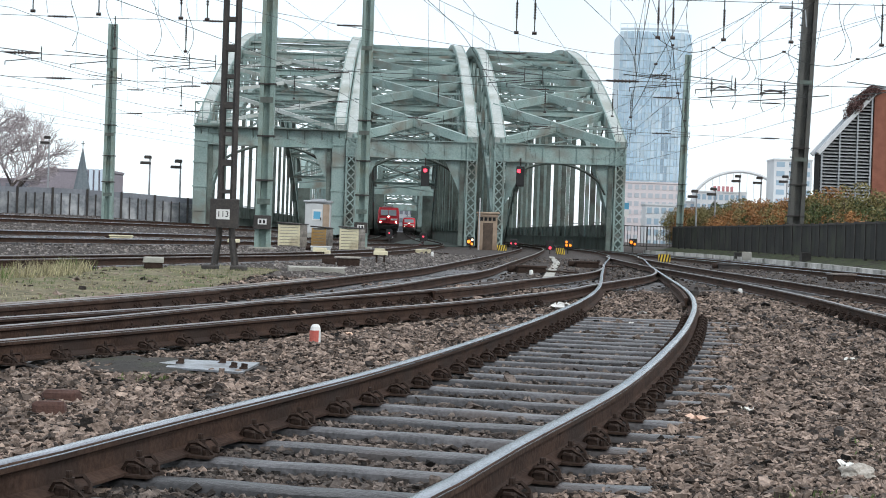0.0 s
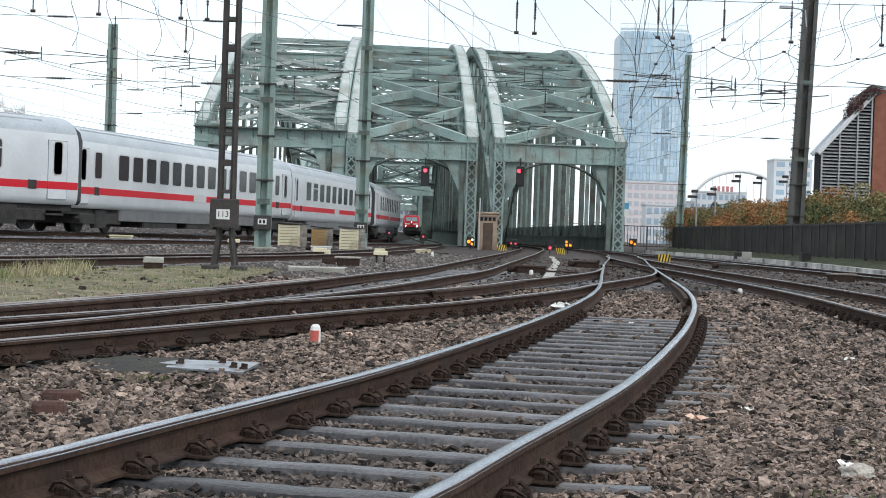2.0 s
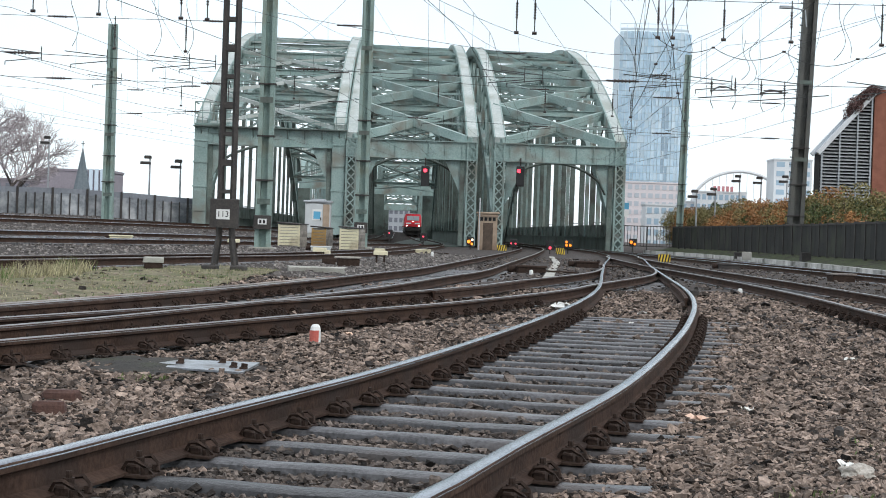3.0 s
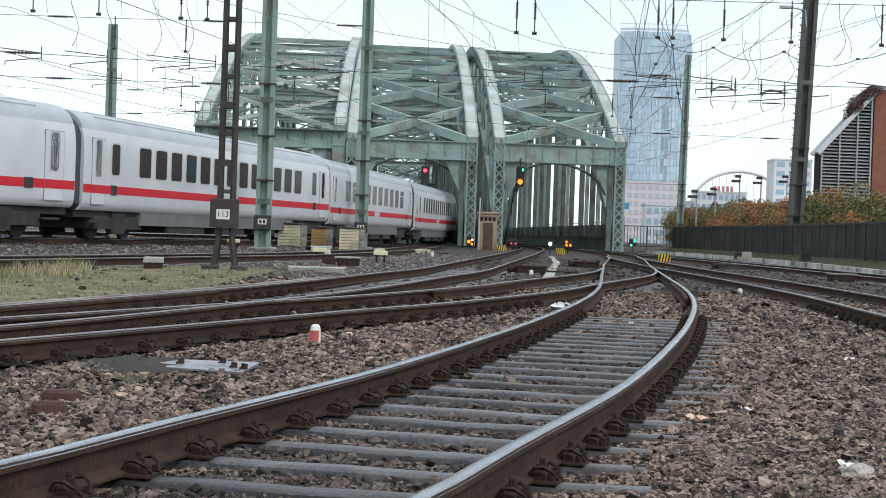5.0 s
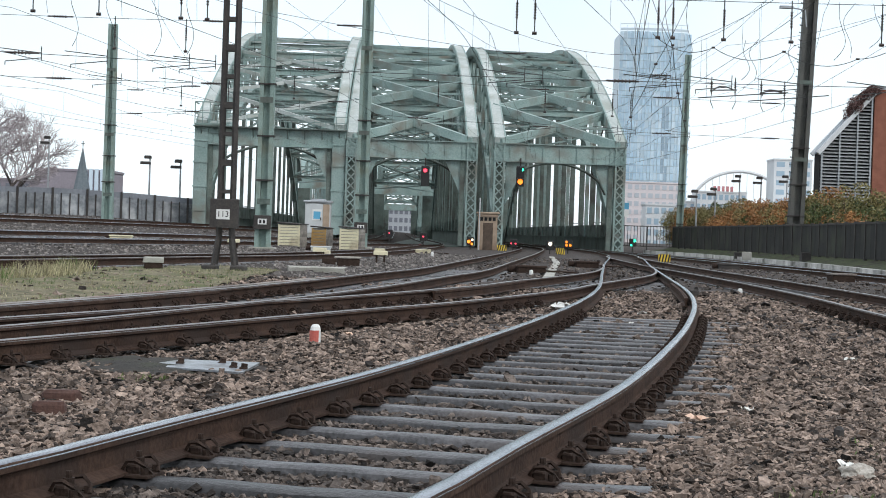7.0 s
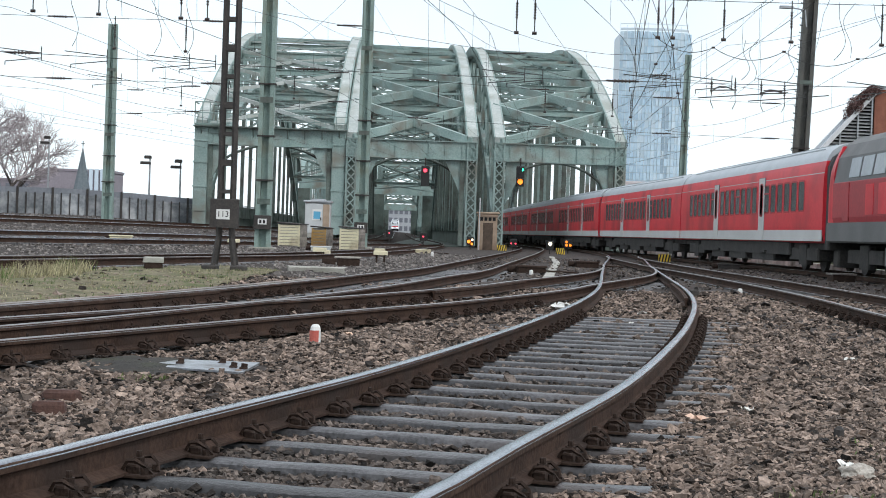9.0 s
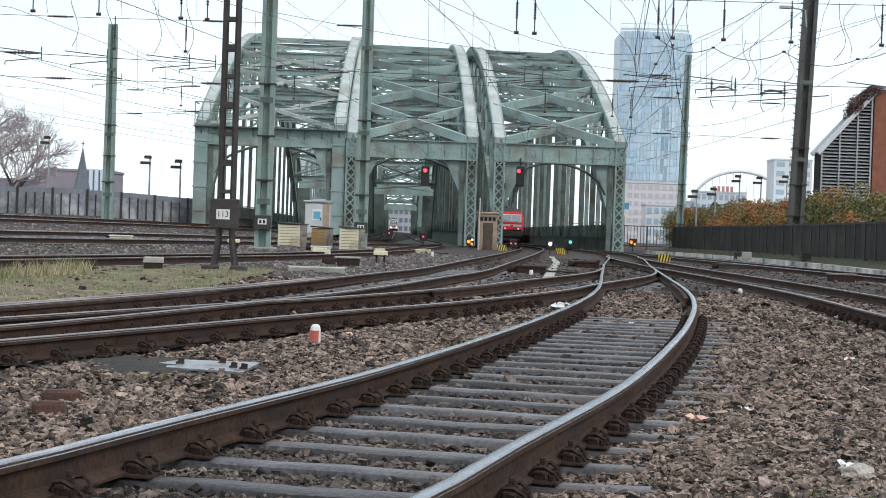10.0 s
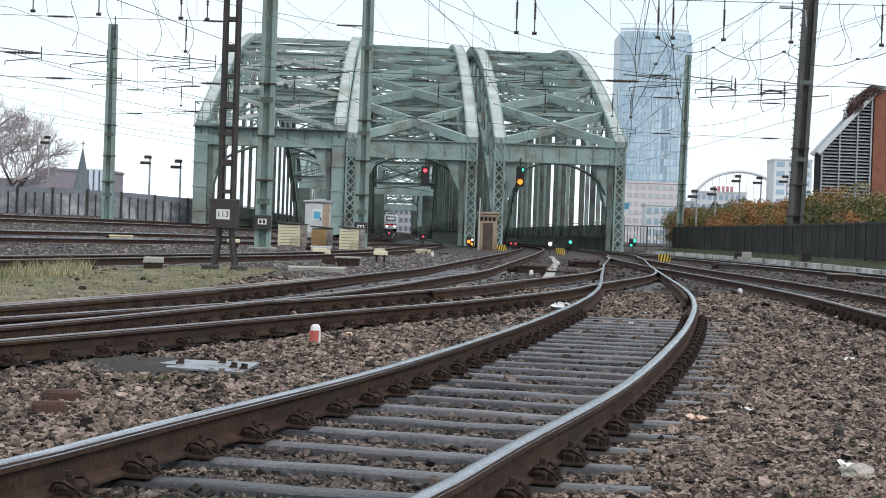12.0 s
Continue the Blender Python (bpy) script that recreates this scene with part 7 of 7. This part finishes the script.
def electric_loco():
    root = thing("electric_locomotive", "red electric locomotive with white front panels and raised pantograph", "locomotive")
    h = 7.6
    part("body", shell(MB(), [(1.44, 1.55), (1.47, 1.7), (1.47, 2.9), (1.3, 3.45)], -h, h), M_RED, root)
    part("sill", shell(MB(), [(1.4, 0.85), (1.46, 1.0), (1.46, 1.549), (1.3, 1.549)], -h - 0.9, h + 0.9), M_LOCOGREY, root, "dark grey lower body")
    part("roof", shell(MB(), [(1.3, 3.452), (1.1, 3.72), (0.8, 3.86), (0.0, 3.9)], -h + 0.4, h - 0.4), M_ICROOF, root)
    flat_panels(root, "vent", [(y - 0.8, y + 0.8, 3.1, 3.33) for y in (-5, -2.5, 0, 2.5, 5)], M_UNDER, 1.37, 0.02)
    c = nose(root, h, 1.1, M_RED, 1.551, 3.72, 1.46, depth=1.7, slope_from=2.3, bend=1.15)
    # both ends have a cab
    r = part("cab", c.data, None, root)
    r.matrix_basis = pose(0, 0, 0, 0, 0, 180)
    for s in (1, -1):
        turn = pose(0, 0, 0, 0, 0, 0 if s > 0 else 180)
        bits = [front_panel(root, "windscreen", -1.05, -0.03, 2.62, 3.36, h + 1.62, h + 1.1, M_PANELT, "cab windscreen"),
                front_panel(root, "windscreen", 0.03, 1.05, 2.62, 3.36, h + 1.62, h + 1.1, M_PANELT, "cab windscreen"),
                front_panel(root, "white_panel", -1.2, -0.32, 1.98, 2.22, h + 1.74, h + 1.74, M_WHITE, "white reflecting front panel"),
                front_panel(root, "white_panel", 0.32, 1.2, 1.98, 2.22, h + 1.74, h + 1.74, M_WHITE, "white reflecting front panel"),
                part("buffer_beam", MB().box(-1.35, 1.35, h + 1.3, h + 1.75, 0.75, 1.25, 0.05), M_UNDER, root),
                part("snow_plough", MB().box(-1.2, 1.2, h + 1.0, h + 1.5, 0.2, 0.75, 0.05), M_UNDER, root)]
        for x in (-0.88, 0.88):
            bits.append(part("buffer", MB().tube((x, h + 1.7, 1.06), (x, h + 2.2, 1.06), 0.1, 8).tube((x, h + 2.16, 1.06), (x, h + 2.24, 1.06), 0.24, 12), M_UNDER, root))
            bits.append(part("headlight", MB().tube((x * 1.2, h + 1.62, 1.72), (x * 1.2, h + 1.76, 1.72), 0.11, 12), M_HEAD, root, "lit white headlight"))
        bits.append(part("headlight", MB().tube((0, h + 1.55, 2.45), (0, h + 1.74, 2.45), 0.1, 12), M_HEAD, root, "lit white headlight"))
        for b in bits:
            b.matrix_basis = turn
    p = MB()
    for s in (-1, 1):
        p.tube((s * 0.5, 5.2, 4.0), (s * 0.35, 3.6, 4.35), 0.04).tube((s * 0.35, 3.6, 4.35), (s * 0.7, 5.0, 4.45), 0.03)
    p.box(-0.85, 0.85, 4.9, 5.05, 4.43, 4.48).box(-0.6, 0.6, 4.6, 5.6, 3.9, 4.0)
    part("pantograph", p, M_UNDER, root, "folded grey pantograph")
    for y in (-5.2, 5.2):
        wheelset(root, y)
    part("underframe", MB().box(-1.2, 1.2, -2.8, 2.8, 0.35, 0.86, 0.06), M_UNDER, root)
    return root


def diesel_loco():
    root = thing("diesel_locomotive", "weathered red diesel locomotive with shade-darkened sides, grey roof and red tail lights", "locomotive")
    h = 6.9
    # sides painted darker than the cab fronts, as dirty and in shade
    part("body", shell(MB(), [(1.47, 1.55), (1.5, 1.7), (1.5, 2.72), (1.49, 2.74)], -h, h), M_REDDK, root)
    part("sill", shell(MB(), [(1.44, 0.95), (1.49, 1.0), (1.49, 1.549), (1.3, 1.549)], -h - 0.7, h + 0.7), M_LOCOGREY, root, "dirty grey lower body")
    part("roof", shell(MB(), [(1.49, 2.742), (1.36, 3.5), (1.1, 3.9), (0.7, 4.15), (0.0, 4.25)], -h - 0.3, h + 0.3), M_LOCOGREY, root, "sooty grey roof")
    vents = [(y - 0.55, y + 0.55, 0, 0) for y in (-4.6, -3.3, -2.0, -0.7, 0.6, 1.9, 3.2, 4.5)]
    for s in (-1, 1):
        for y0, y1, _, _ in vents:
            a = [(s * 1.478, y0, 2.85), (s * 1.478, y1, 2.85), (s * 1.382, y1, 3.42), (s * 1.382, y0, 3.42)]
            b = [(x + s * 0.02, y, z) for x, y, z in a]
            part("vent", MB().add(a + b, [(0, 1, 2, 3), (7, 6, 5, 4), (0, 4, 5, 1), (1, 5, 6, 2), (2, 6, 7, 3), (3, 7, 4, 0)]), M_ICROOF, root, "slatted grey side grille")
    flat_panels(root, "hatch", [(-3.2, -2.4, 1.75, 2.6), (-1.9, -1.1, 1.75, 2.6), (0.6, 1.2, 1.75, 2.6), (1.6, 2.2, 1.75, 2.6)], M_RED, 1.505, 0.012)
    flat_panels(root, "door", [(5.0, 5.65, 1.6, 2.7), (-5.65, -5.0, 1.6, 2.7)], M_REDDK, 1.51, 0.012)
    c = nose(root, h, 0.75, M_RED, 1.551, 3.86, 1.49, depth=1.0, slope_from=2.45, bend=1.3)
    r = part("cab", c.data, None, root)
    r.matrix_basis = pose(0, 0, 0, 0, 0, 180)
    for s in (1, -1):
        turn = pose(0, 0, 0, 0, 0, 0 if s > 0 else 180)
        bits = []
        for x0, x1 in ((-1.1, -0.1), (0.1, 1.1)):
            bits.append(front_panel(root, "window_frame", x0 - 0.07, x1 + 0.07, 2.58, 3.44, h + 1.0, h + 0.67, M_WHITE, "white rubber windscreen surround"))
            bits.append(front_panel(root, "windscreen", x0, x1, 2.65, 3.37, h + 1.02, h + 0.75, M_PANELT, "cab windscreen"))
            bits.append(front_panel(root, "white_panel", x0 - 0.1 if x0 < 0 else x0 + 0.2, x1 - 0.2 if x0 < 0 else x1 + 0.1, 1.95, 2.2, h + 1.03, h + 1.03, M_LTGREY, "pale front panel"))
        bits.append(front_panel(root, "white_panel", -0.3, 0.3, 1.95, 2.2, h + 1.025, h + 1.025, M_LTGREY, "pale front panel"))
        bits.append(front_panel(root, "emblem", -0.17, 0.17, 1.97, 2.18, h + 1.04, h + 1.04, M_RED, "plain red emblem plate"))
        bits.append(part("horn", MB().tube((-0.1, h - 0.1, 4.2), (-0.1, h + 0.35, 4.2), 0.06, 8, 0.1).tube((0.12, h - 0.1, 4.2), (0.12, h + 0.35, 4.2), 0.06, 8, 0.1), M_LOCOGREY, root))
        bits.append(part("gutter", MB().box(-1.3, 1.3, h + 0.98, h + 1.04, 2.48, 2.53), M_LTGREY, root))
        bits.append(part("buffer_beam", MB().box(-1.45, 1.45, h + 0.6, h + 1.05, 0.72, 1.35, 0.05), M_UNDER, root))
        bits.append(part("snow_plough", MB().box(-1.2, 1.2, h + 0.3, h + 0.9, 0.2, 0.72, 0.05), M_UNDER, root))
        for x in (-0.88, 0.88):
            bits.append(part("buffer", MB().tube((x, h + 1.0, 1.06), (x, h + 1.5, 1.06), 0.1, 8).tube((x, h + 1.46, 1.06), (x, h + 1.54, 1.06), 0.25, 12), M_UNDER, root))
            bits.append(part("lamp_box", MB().box(min(x * 0.75, x * 1.4), max(x * 0.75, x * 1.4), h + 0.9, h + 1.04, 1.56, 1.84, 0.02), M_LOCOGREY, root))
            bits.append(part("tail_light", MB().tube((x * 0.92, h + 1.0, 1.7), (x * 0.92, h + 1.07, 1.7), 0.1, 12), M_TAIL if s > 0 else M_LTGREY, root, "glowing red tail light" if s > 0 else ""))
        for b in bits:
            b.matrix_basis = turn
    for x, y in ((0.3, 0.5), (-0.3, -0.6), (0.4, 5.2)):
        part("exhaust", MB().tube((x, y, 4.15), (x, y, 4.5), 0.16, 10), M_LOCOGREY, root)
    for y in (-4.3, 4.3):
        wheelset(root, y)
    part("fuel_tank", MB().box(-1.3, 1.3, -1.9, 1.9, 0.35, 0.94, 0.1), M_LOCOGREY, root)
    return root


ROUTES = {}


def route(key):
    """Arc length, plan and height of a track's line, drawn on straight at both ends; 0 m is abeam of the portals."""
    if key not in ROUTES:
        ln, _ = curve_points(TRACKS[key], 1.0)
        (p0, d0), (p1, d1) = ln[0], ln[-1]
        d0, d1 = Vector((d0.x, d0.y, 0)).normalized(), Vector((d1.x, d1.y, 0)).normalized()
        pts = [p0 - d0 * k for k in range(4200, 0, -60)] + [p for p, d in ln] + [p1 + d1 * k for k in range(60, 3000, 60)]
        arc = np.concatenate([[0], np.cumsum([(b - a).length for a, b in zip(pts, pts[1:])])])
        Y = np.array([p.y for p in pts])
        zero = arc[np.argmax(Y > PORTAL_Y)]
        ROUTES[key] = (arc - zero, np.array([p.x for p in pts]), Y, np.array([p.z for p in pts]))
    return ROUTES[key]


def run_train(cars, key, times, places, flip=False):
    """Keys each car (thing, its middle's distance behind the leading end, towards the far bank) along a track."""
    arc, X, Y, Z = route(key)

    def at(s):
        return Vector((np.interp(s, arc, X), np.interp(s, arc, Y), np.interp(s, arc, Z)))
    for ob, back, half, turned in cars:
        rows = []
        for t in np.arange(0, 12.001, 1 / 15):
            s = float(np.interp(t, times, places)) + back
            a, b = at(s - half), at(s + half)
            mid, d = (a + b) / 2, (a - b)
            rz = math.degrees(math.atan2(-d.x, d.y)) + (180 if turned else 0)
            rows.append((float(t), pose(mid.x, mid.y, mid.z, 0, 0, rz)))
        walk(ob, rows)


def build_trains():
    ws = [(y, 1.3) for y in np.arange(-8.6, 8.7, 1.92)]
    ic = coach("passenger_coach", "white express coach with red waist stripe and dark windows", 26.4, M_ICW, M_ICROOF, M_SKIRT, ws, (1.49, 1.76, M_STRIPE), (-11.9, 11.9), split=(0, 8))
    ic2 = coach("passenger_coach", "white express coach with red waist stripe and wide windows", 26.4, M_ICW, M_ICROOF, M_SKIRT, [(y, 0.98) for y in np.arange(-8.25, 8.3, 1.375)] + [(-10.6, 0.62), (10.6, 0.62)], (1.49, 1.76, M_STRIPE), (-11.9, 11.9))
    ctl = coach("control_car", "white express control car with sloping dark windscreen", 26.4, M_ICW, M_ICROOF, M_SKIRT, ws[:-1] + [(11.6, 1.0)], (1.49, 1.76, M_STRIPE), (-11.9, 9.9), split=(3, 7))
    c = nose(ctl, 12.6, 1.75, M_ICW, 0.8, 4.1, 1.4, depth=1.75, slope_from=2.2, bend=1.9, narrow=0.36)
    front_panel(ctl, "windscreen", -0.95, 0.95, 2.45, 3.3, 14.36, 13.78, M_PANE, "dark control car windscreen")
    front_panel(ctl, "front_stripe", -1.1, 1.1, 1.49, 1.76, 14.38, 14.38, M_STRIPE)
    for cr in (ic, ic2, ctl):
        flat_panels(cr, "route_panel", [(-0.75, 0.75, 1.46, 1.8)], M_LTGREY, 1.42, 0.01, "pale grey route display panel")
        flat_panels(cr, "socket_box", [(10.5, 10.9, 1.46, 1.78), (-10.9, -10.5, 1.46, 1.78)], M_UNDER, 1.42, 0.006, "small dark service hatch")
    red = coach("regional_coach", "red regional coach with pale grey sill and dark windows", 26.4, M_RED, M_ICROOF, M_UNDER, [(y, 0.74) for y in np.arange(-10.2, 10.3, 1.02) if abs(abs(y) - 4.2) > 0.8], (0.98, 1.34, M_LTGREY), (-4.3, 4.3), band=(3.06, 3.14, M_LTGREY), door_m=M_LTGREY, wz=(1.98, 2.92), bottom=1.08, rim=M_REDDK, split=(2, 5, 9, 13))
    sb = coach("commuter_car", "red commuter train car with white doors and waistband", 15.6, M_RED, M_REDROOF, M_SKIRT, [(y, 1.25) for y in (-6.5, -3.2, -1.55, 1.55, 3.2, 6.5)], (0.98, 1.42, M_WHITE), (-5.3, -4.4, -0.45, 0.45, 4.4, 5.3), band=(3.22, 3.32, M_WHITE), door_m=M_WHITE, wz=(1.95, 2.92), top=4.16, pane=M_PANEMID, rim=M_GANG, split=(1, 4))
    part("roof_unit", MB().box(-0.95, 0.95, 0.2, 6.9, 4.0, 4.52, 0.08), M_UNDER, sb, "dark roof equipment box")
    pan = MB().box(-0.5, 0.5, -4.6, -2.2, 4.08, 4.24)
    for s in (-1, 1):
        pan.tube((s * 0.4, -4.3, 4.2), (s * 0.3, -1.9, 4.85), 0.05).tube((s * 0.3, -1.9, 4.85), (s * 0.6, -3.6, 5.62), 0.04)
    pan.box(-0.85, 0.85, -3.75, -3.45, 5.6, 5.68).tube((-0.85, -3.9, 5.66), (0.85, -3.9, 5.66), 0.03).tube((-0.85, -3.2, 5.66), (0.85, -3.2, 5.66), 0.03)
    part("pantograph", pan, M_UNDER, sb, "raised thin pantograph")
    sbe = coach("commuter_car", "red commuter train end car with sloping cab", 15.6, M_RED, M_REDROOF, M_SKIRT, [(y, 1.25) for y in (-6.5, -3.2, -1.55, 1.55, 3.2, 6.3)], (0.98, 1.42, M_WHITE), (-5.3, -4.4, -0.45, 0.45, 4.3, 5.2), band=(3.22, 3.32, M_WHITE), door_m=M_WHITE, wz=(1.95, 2.92), top=4.16, pane=M_PANEMID, rim=M_GANG, split=(1, 4))
    nose(sbe, 7.38, 0.75, M_RED, 0.8, 4.1, 1.4, depth=0.95, slope_from=1.9, bend=1.5)
    front_panel(sbe, "windscreen", -1.15, 1.15, 2.0, 3.42, 8.44, 8.0, M_PANEMID, "dark cab windscreen")
    for x in (-0.8, 0.8):
        part("front_lamp", MB().box(x - 0.2, x + 0.2, 8.24, 8.36, 1.42, 1.62), M_LTGREY, sbe)
    part("apron", MB().box(-1.3, 1.3, 7.28, 8.28, 0.55, 0.98, 0.08), M_SKIRT, sbe)
    part("front_band", MB().box(-1.25, 1.25, 8.18, 8.345, 1.0, 1.3, 0.03), M_WHITE, sbe)
    el, dl = electric_loco(), diesel_loco()

    def many(ob, n, group):
        out = [ob] + [copy_thing(ob, Matrix()) for _ in range(n - 1)]
        for o in out:
            o["group"] = group
        return out
    el = many(el, 2, "electric locomotives")
    ic = many(ic, 11, "express coaches")
    ic2 = many(ic2, 6, "express coaches")
    ctl = many(ctl, 2, "control cars")
    red = many(red, 8, "regional coaches")
    sbs, sbes = many(sb, 6, "commuter cars"), many(sbe, 6, "commuter cars")
    far = copy_thing(ctl[0], Matrix())
    far["group"] = "control cars"
    tagged(far, "white train front with lit lamps far along the bridge")
    for x in (-0.8, 0.8):
        part("headlight", MB().tube((x, 14.25, 1.3), (x, 14.4, 1.3), 0.14, 12), M_HEAD, far, "lit white headlight")

    def consist(items, length0=0.0):
        cars, back = [], length0
        for ob, ln, turned in items:
            cars.append((ob, back + ln / 2, ln * 0.36, turned))
            back += ln
        return cars
    a = consist([(el[0], 19.0, False)] + [((ic2 if i in (1, 4) else ic).pop(), 26.4, False) for i in range(7)] + [(ctl[0], 26.4, True)])
    b = consist([(el[1], 19.0, False)] + [((ic2 if i in (2, 4, 6, 8) else ic).pop(), 26.4, False) for i in range(10)] + [(ctl[1], 26.4, True)])
    d = consist([(dl, 16.4, False)] + [(o, 26.4, False) for o in red])
    c = []
    for k in range(3):
        c += [(sbes[2 * k], 15.6, False), (sbs[2 * k], 15.6, False), (sbs[2 * k + 1], 15.6, False), (sbes[2 * k + 1], 15.6, True)]
    c, f = consist(c[:8]), consist(c[8:])
    for unused in ic + ic2:
        for o in list(unused.children_recursive) + [unused]:
            bpy.data.objects.remove(o)
    return a, b, c, d, [(far, 13.2, 9.5, False)], f


TRAIN_A, TRAIN_B, TRAIN_C, TRAIN_D, TRAIN_E, TRAIN_F = build_trains()


def motions():
    """All that moves: six trains along their tracks; the tables give seconds and metres past the portals."""
    run_train(TRAIN_A, "mid_left", [0, 0.4, 0.6, 0.8, 1.0, 1.2, 1.5, 2.0, 2.5, 12], [97, 68, 48, 26, -3, -39, -91.2, -186, -277, -2050])
    run_train(TRAIN_B, "mid_right", [0, 1.2, 2.4, 3.2, 3.4, 3.6, 3.84, 4.8, 5.0, 5.5, 6.0, 12], [250, 205, 172, 150, 139.5, 118, 80, -105, -143.3, -239.4, -341.5, -1560])
    # the commuter train's near end: it runs on to the bridge
    run_train(TRAIN_C, "left_right", [0, 10.9, 11.0, 11.1, 11.3, 11.4, 11.5, 11.6, 12], [-3400, -160, -128.5, -90, -27.4, 0, 17, 38, 145])
    # a second, shorter one comes the other way
    run_train(TRAIN_F, "left_left", [0, 11.0, 11.4, 11.5, 11.6, 11.7, 12], [2600, 200, 48, 12, -34.2, -79.7, -225])
    run_train(TRAIN_D, "outer", [0, 8.8, 9.0, 9.1, 9.2, 9.3, 9.4, 9.5, 9.6, 9.7, 9.8, 9.9, 10.0, 10.2, 12], [-1500, -116, -87.5, -76, -58.5, -48.5, -37.5, -27, -7, 7, 34, 51, 77, 115, 420])
    # the added flaps swing to imitate lamps switching on and off
    for ob, hinge, shown in FLAPS:
        rows, up = [], False
        for t in (0.0, *sorted({u for sp in shown for u in sp if 0 < u < 12}), 12.0):
            now = any(a <= t < b for a, b in shown) or (t == 12.0 and shown[-1][1] == 12)
            if 0 < t < 12:
                rows.append((t - 0.034, pose(*hinge, -84 if up else 0)))
            rows.append((t, pose(*hinge, -84 if now else 0)))
            up = now
        walk(ob, rows)
    run_train(TRAIN_E, "mid_left", [0, 3.0, 9.5, 12], [900, 800, 400, 205])


motions()
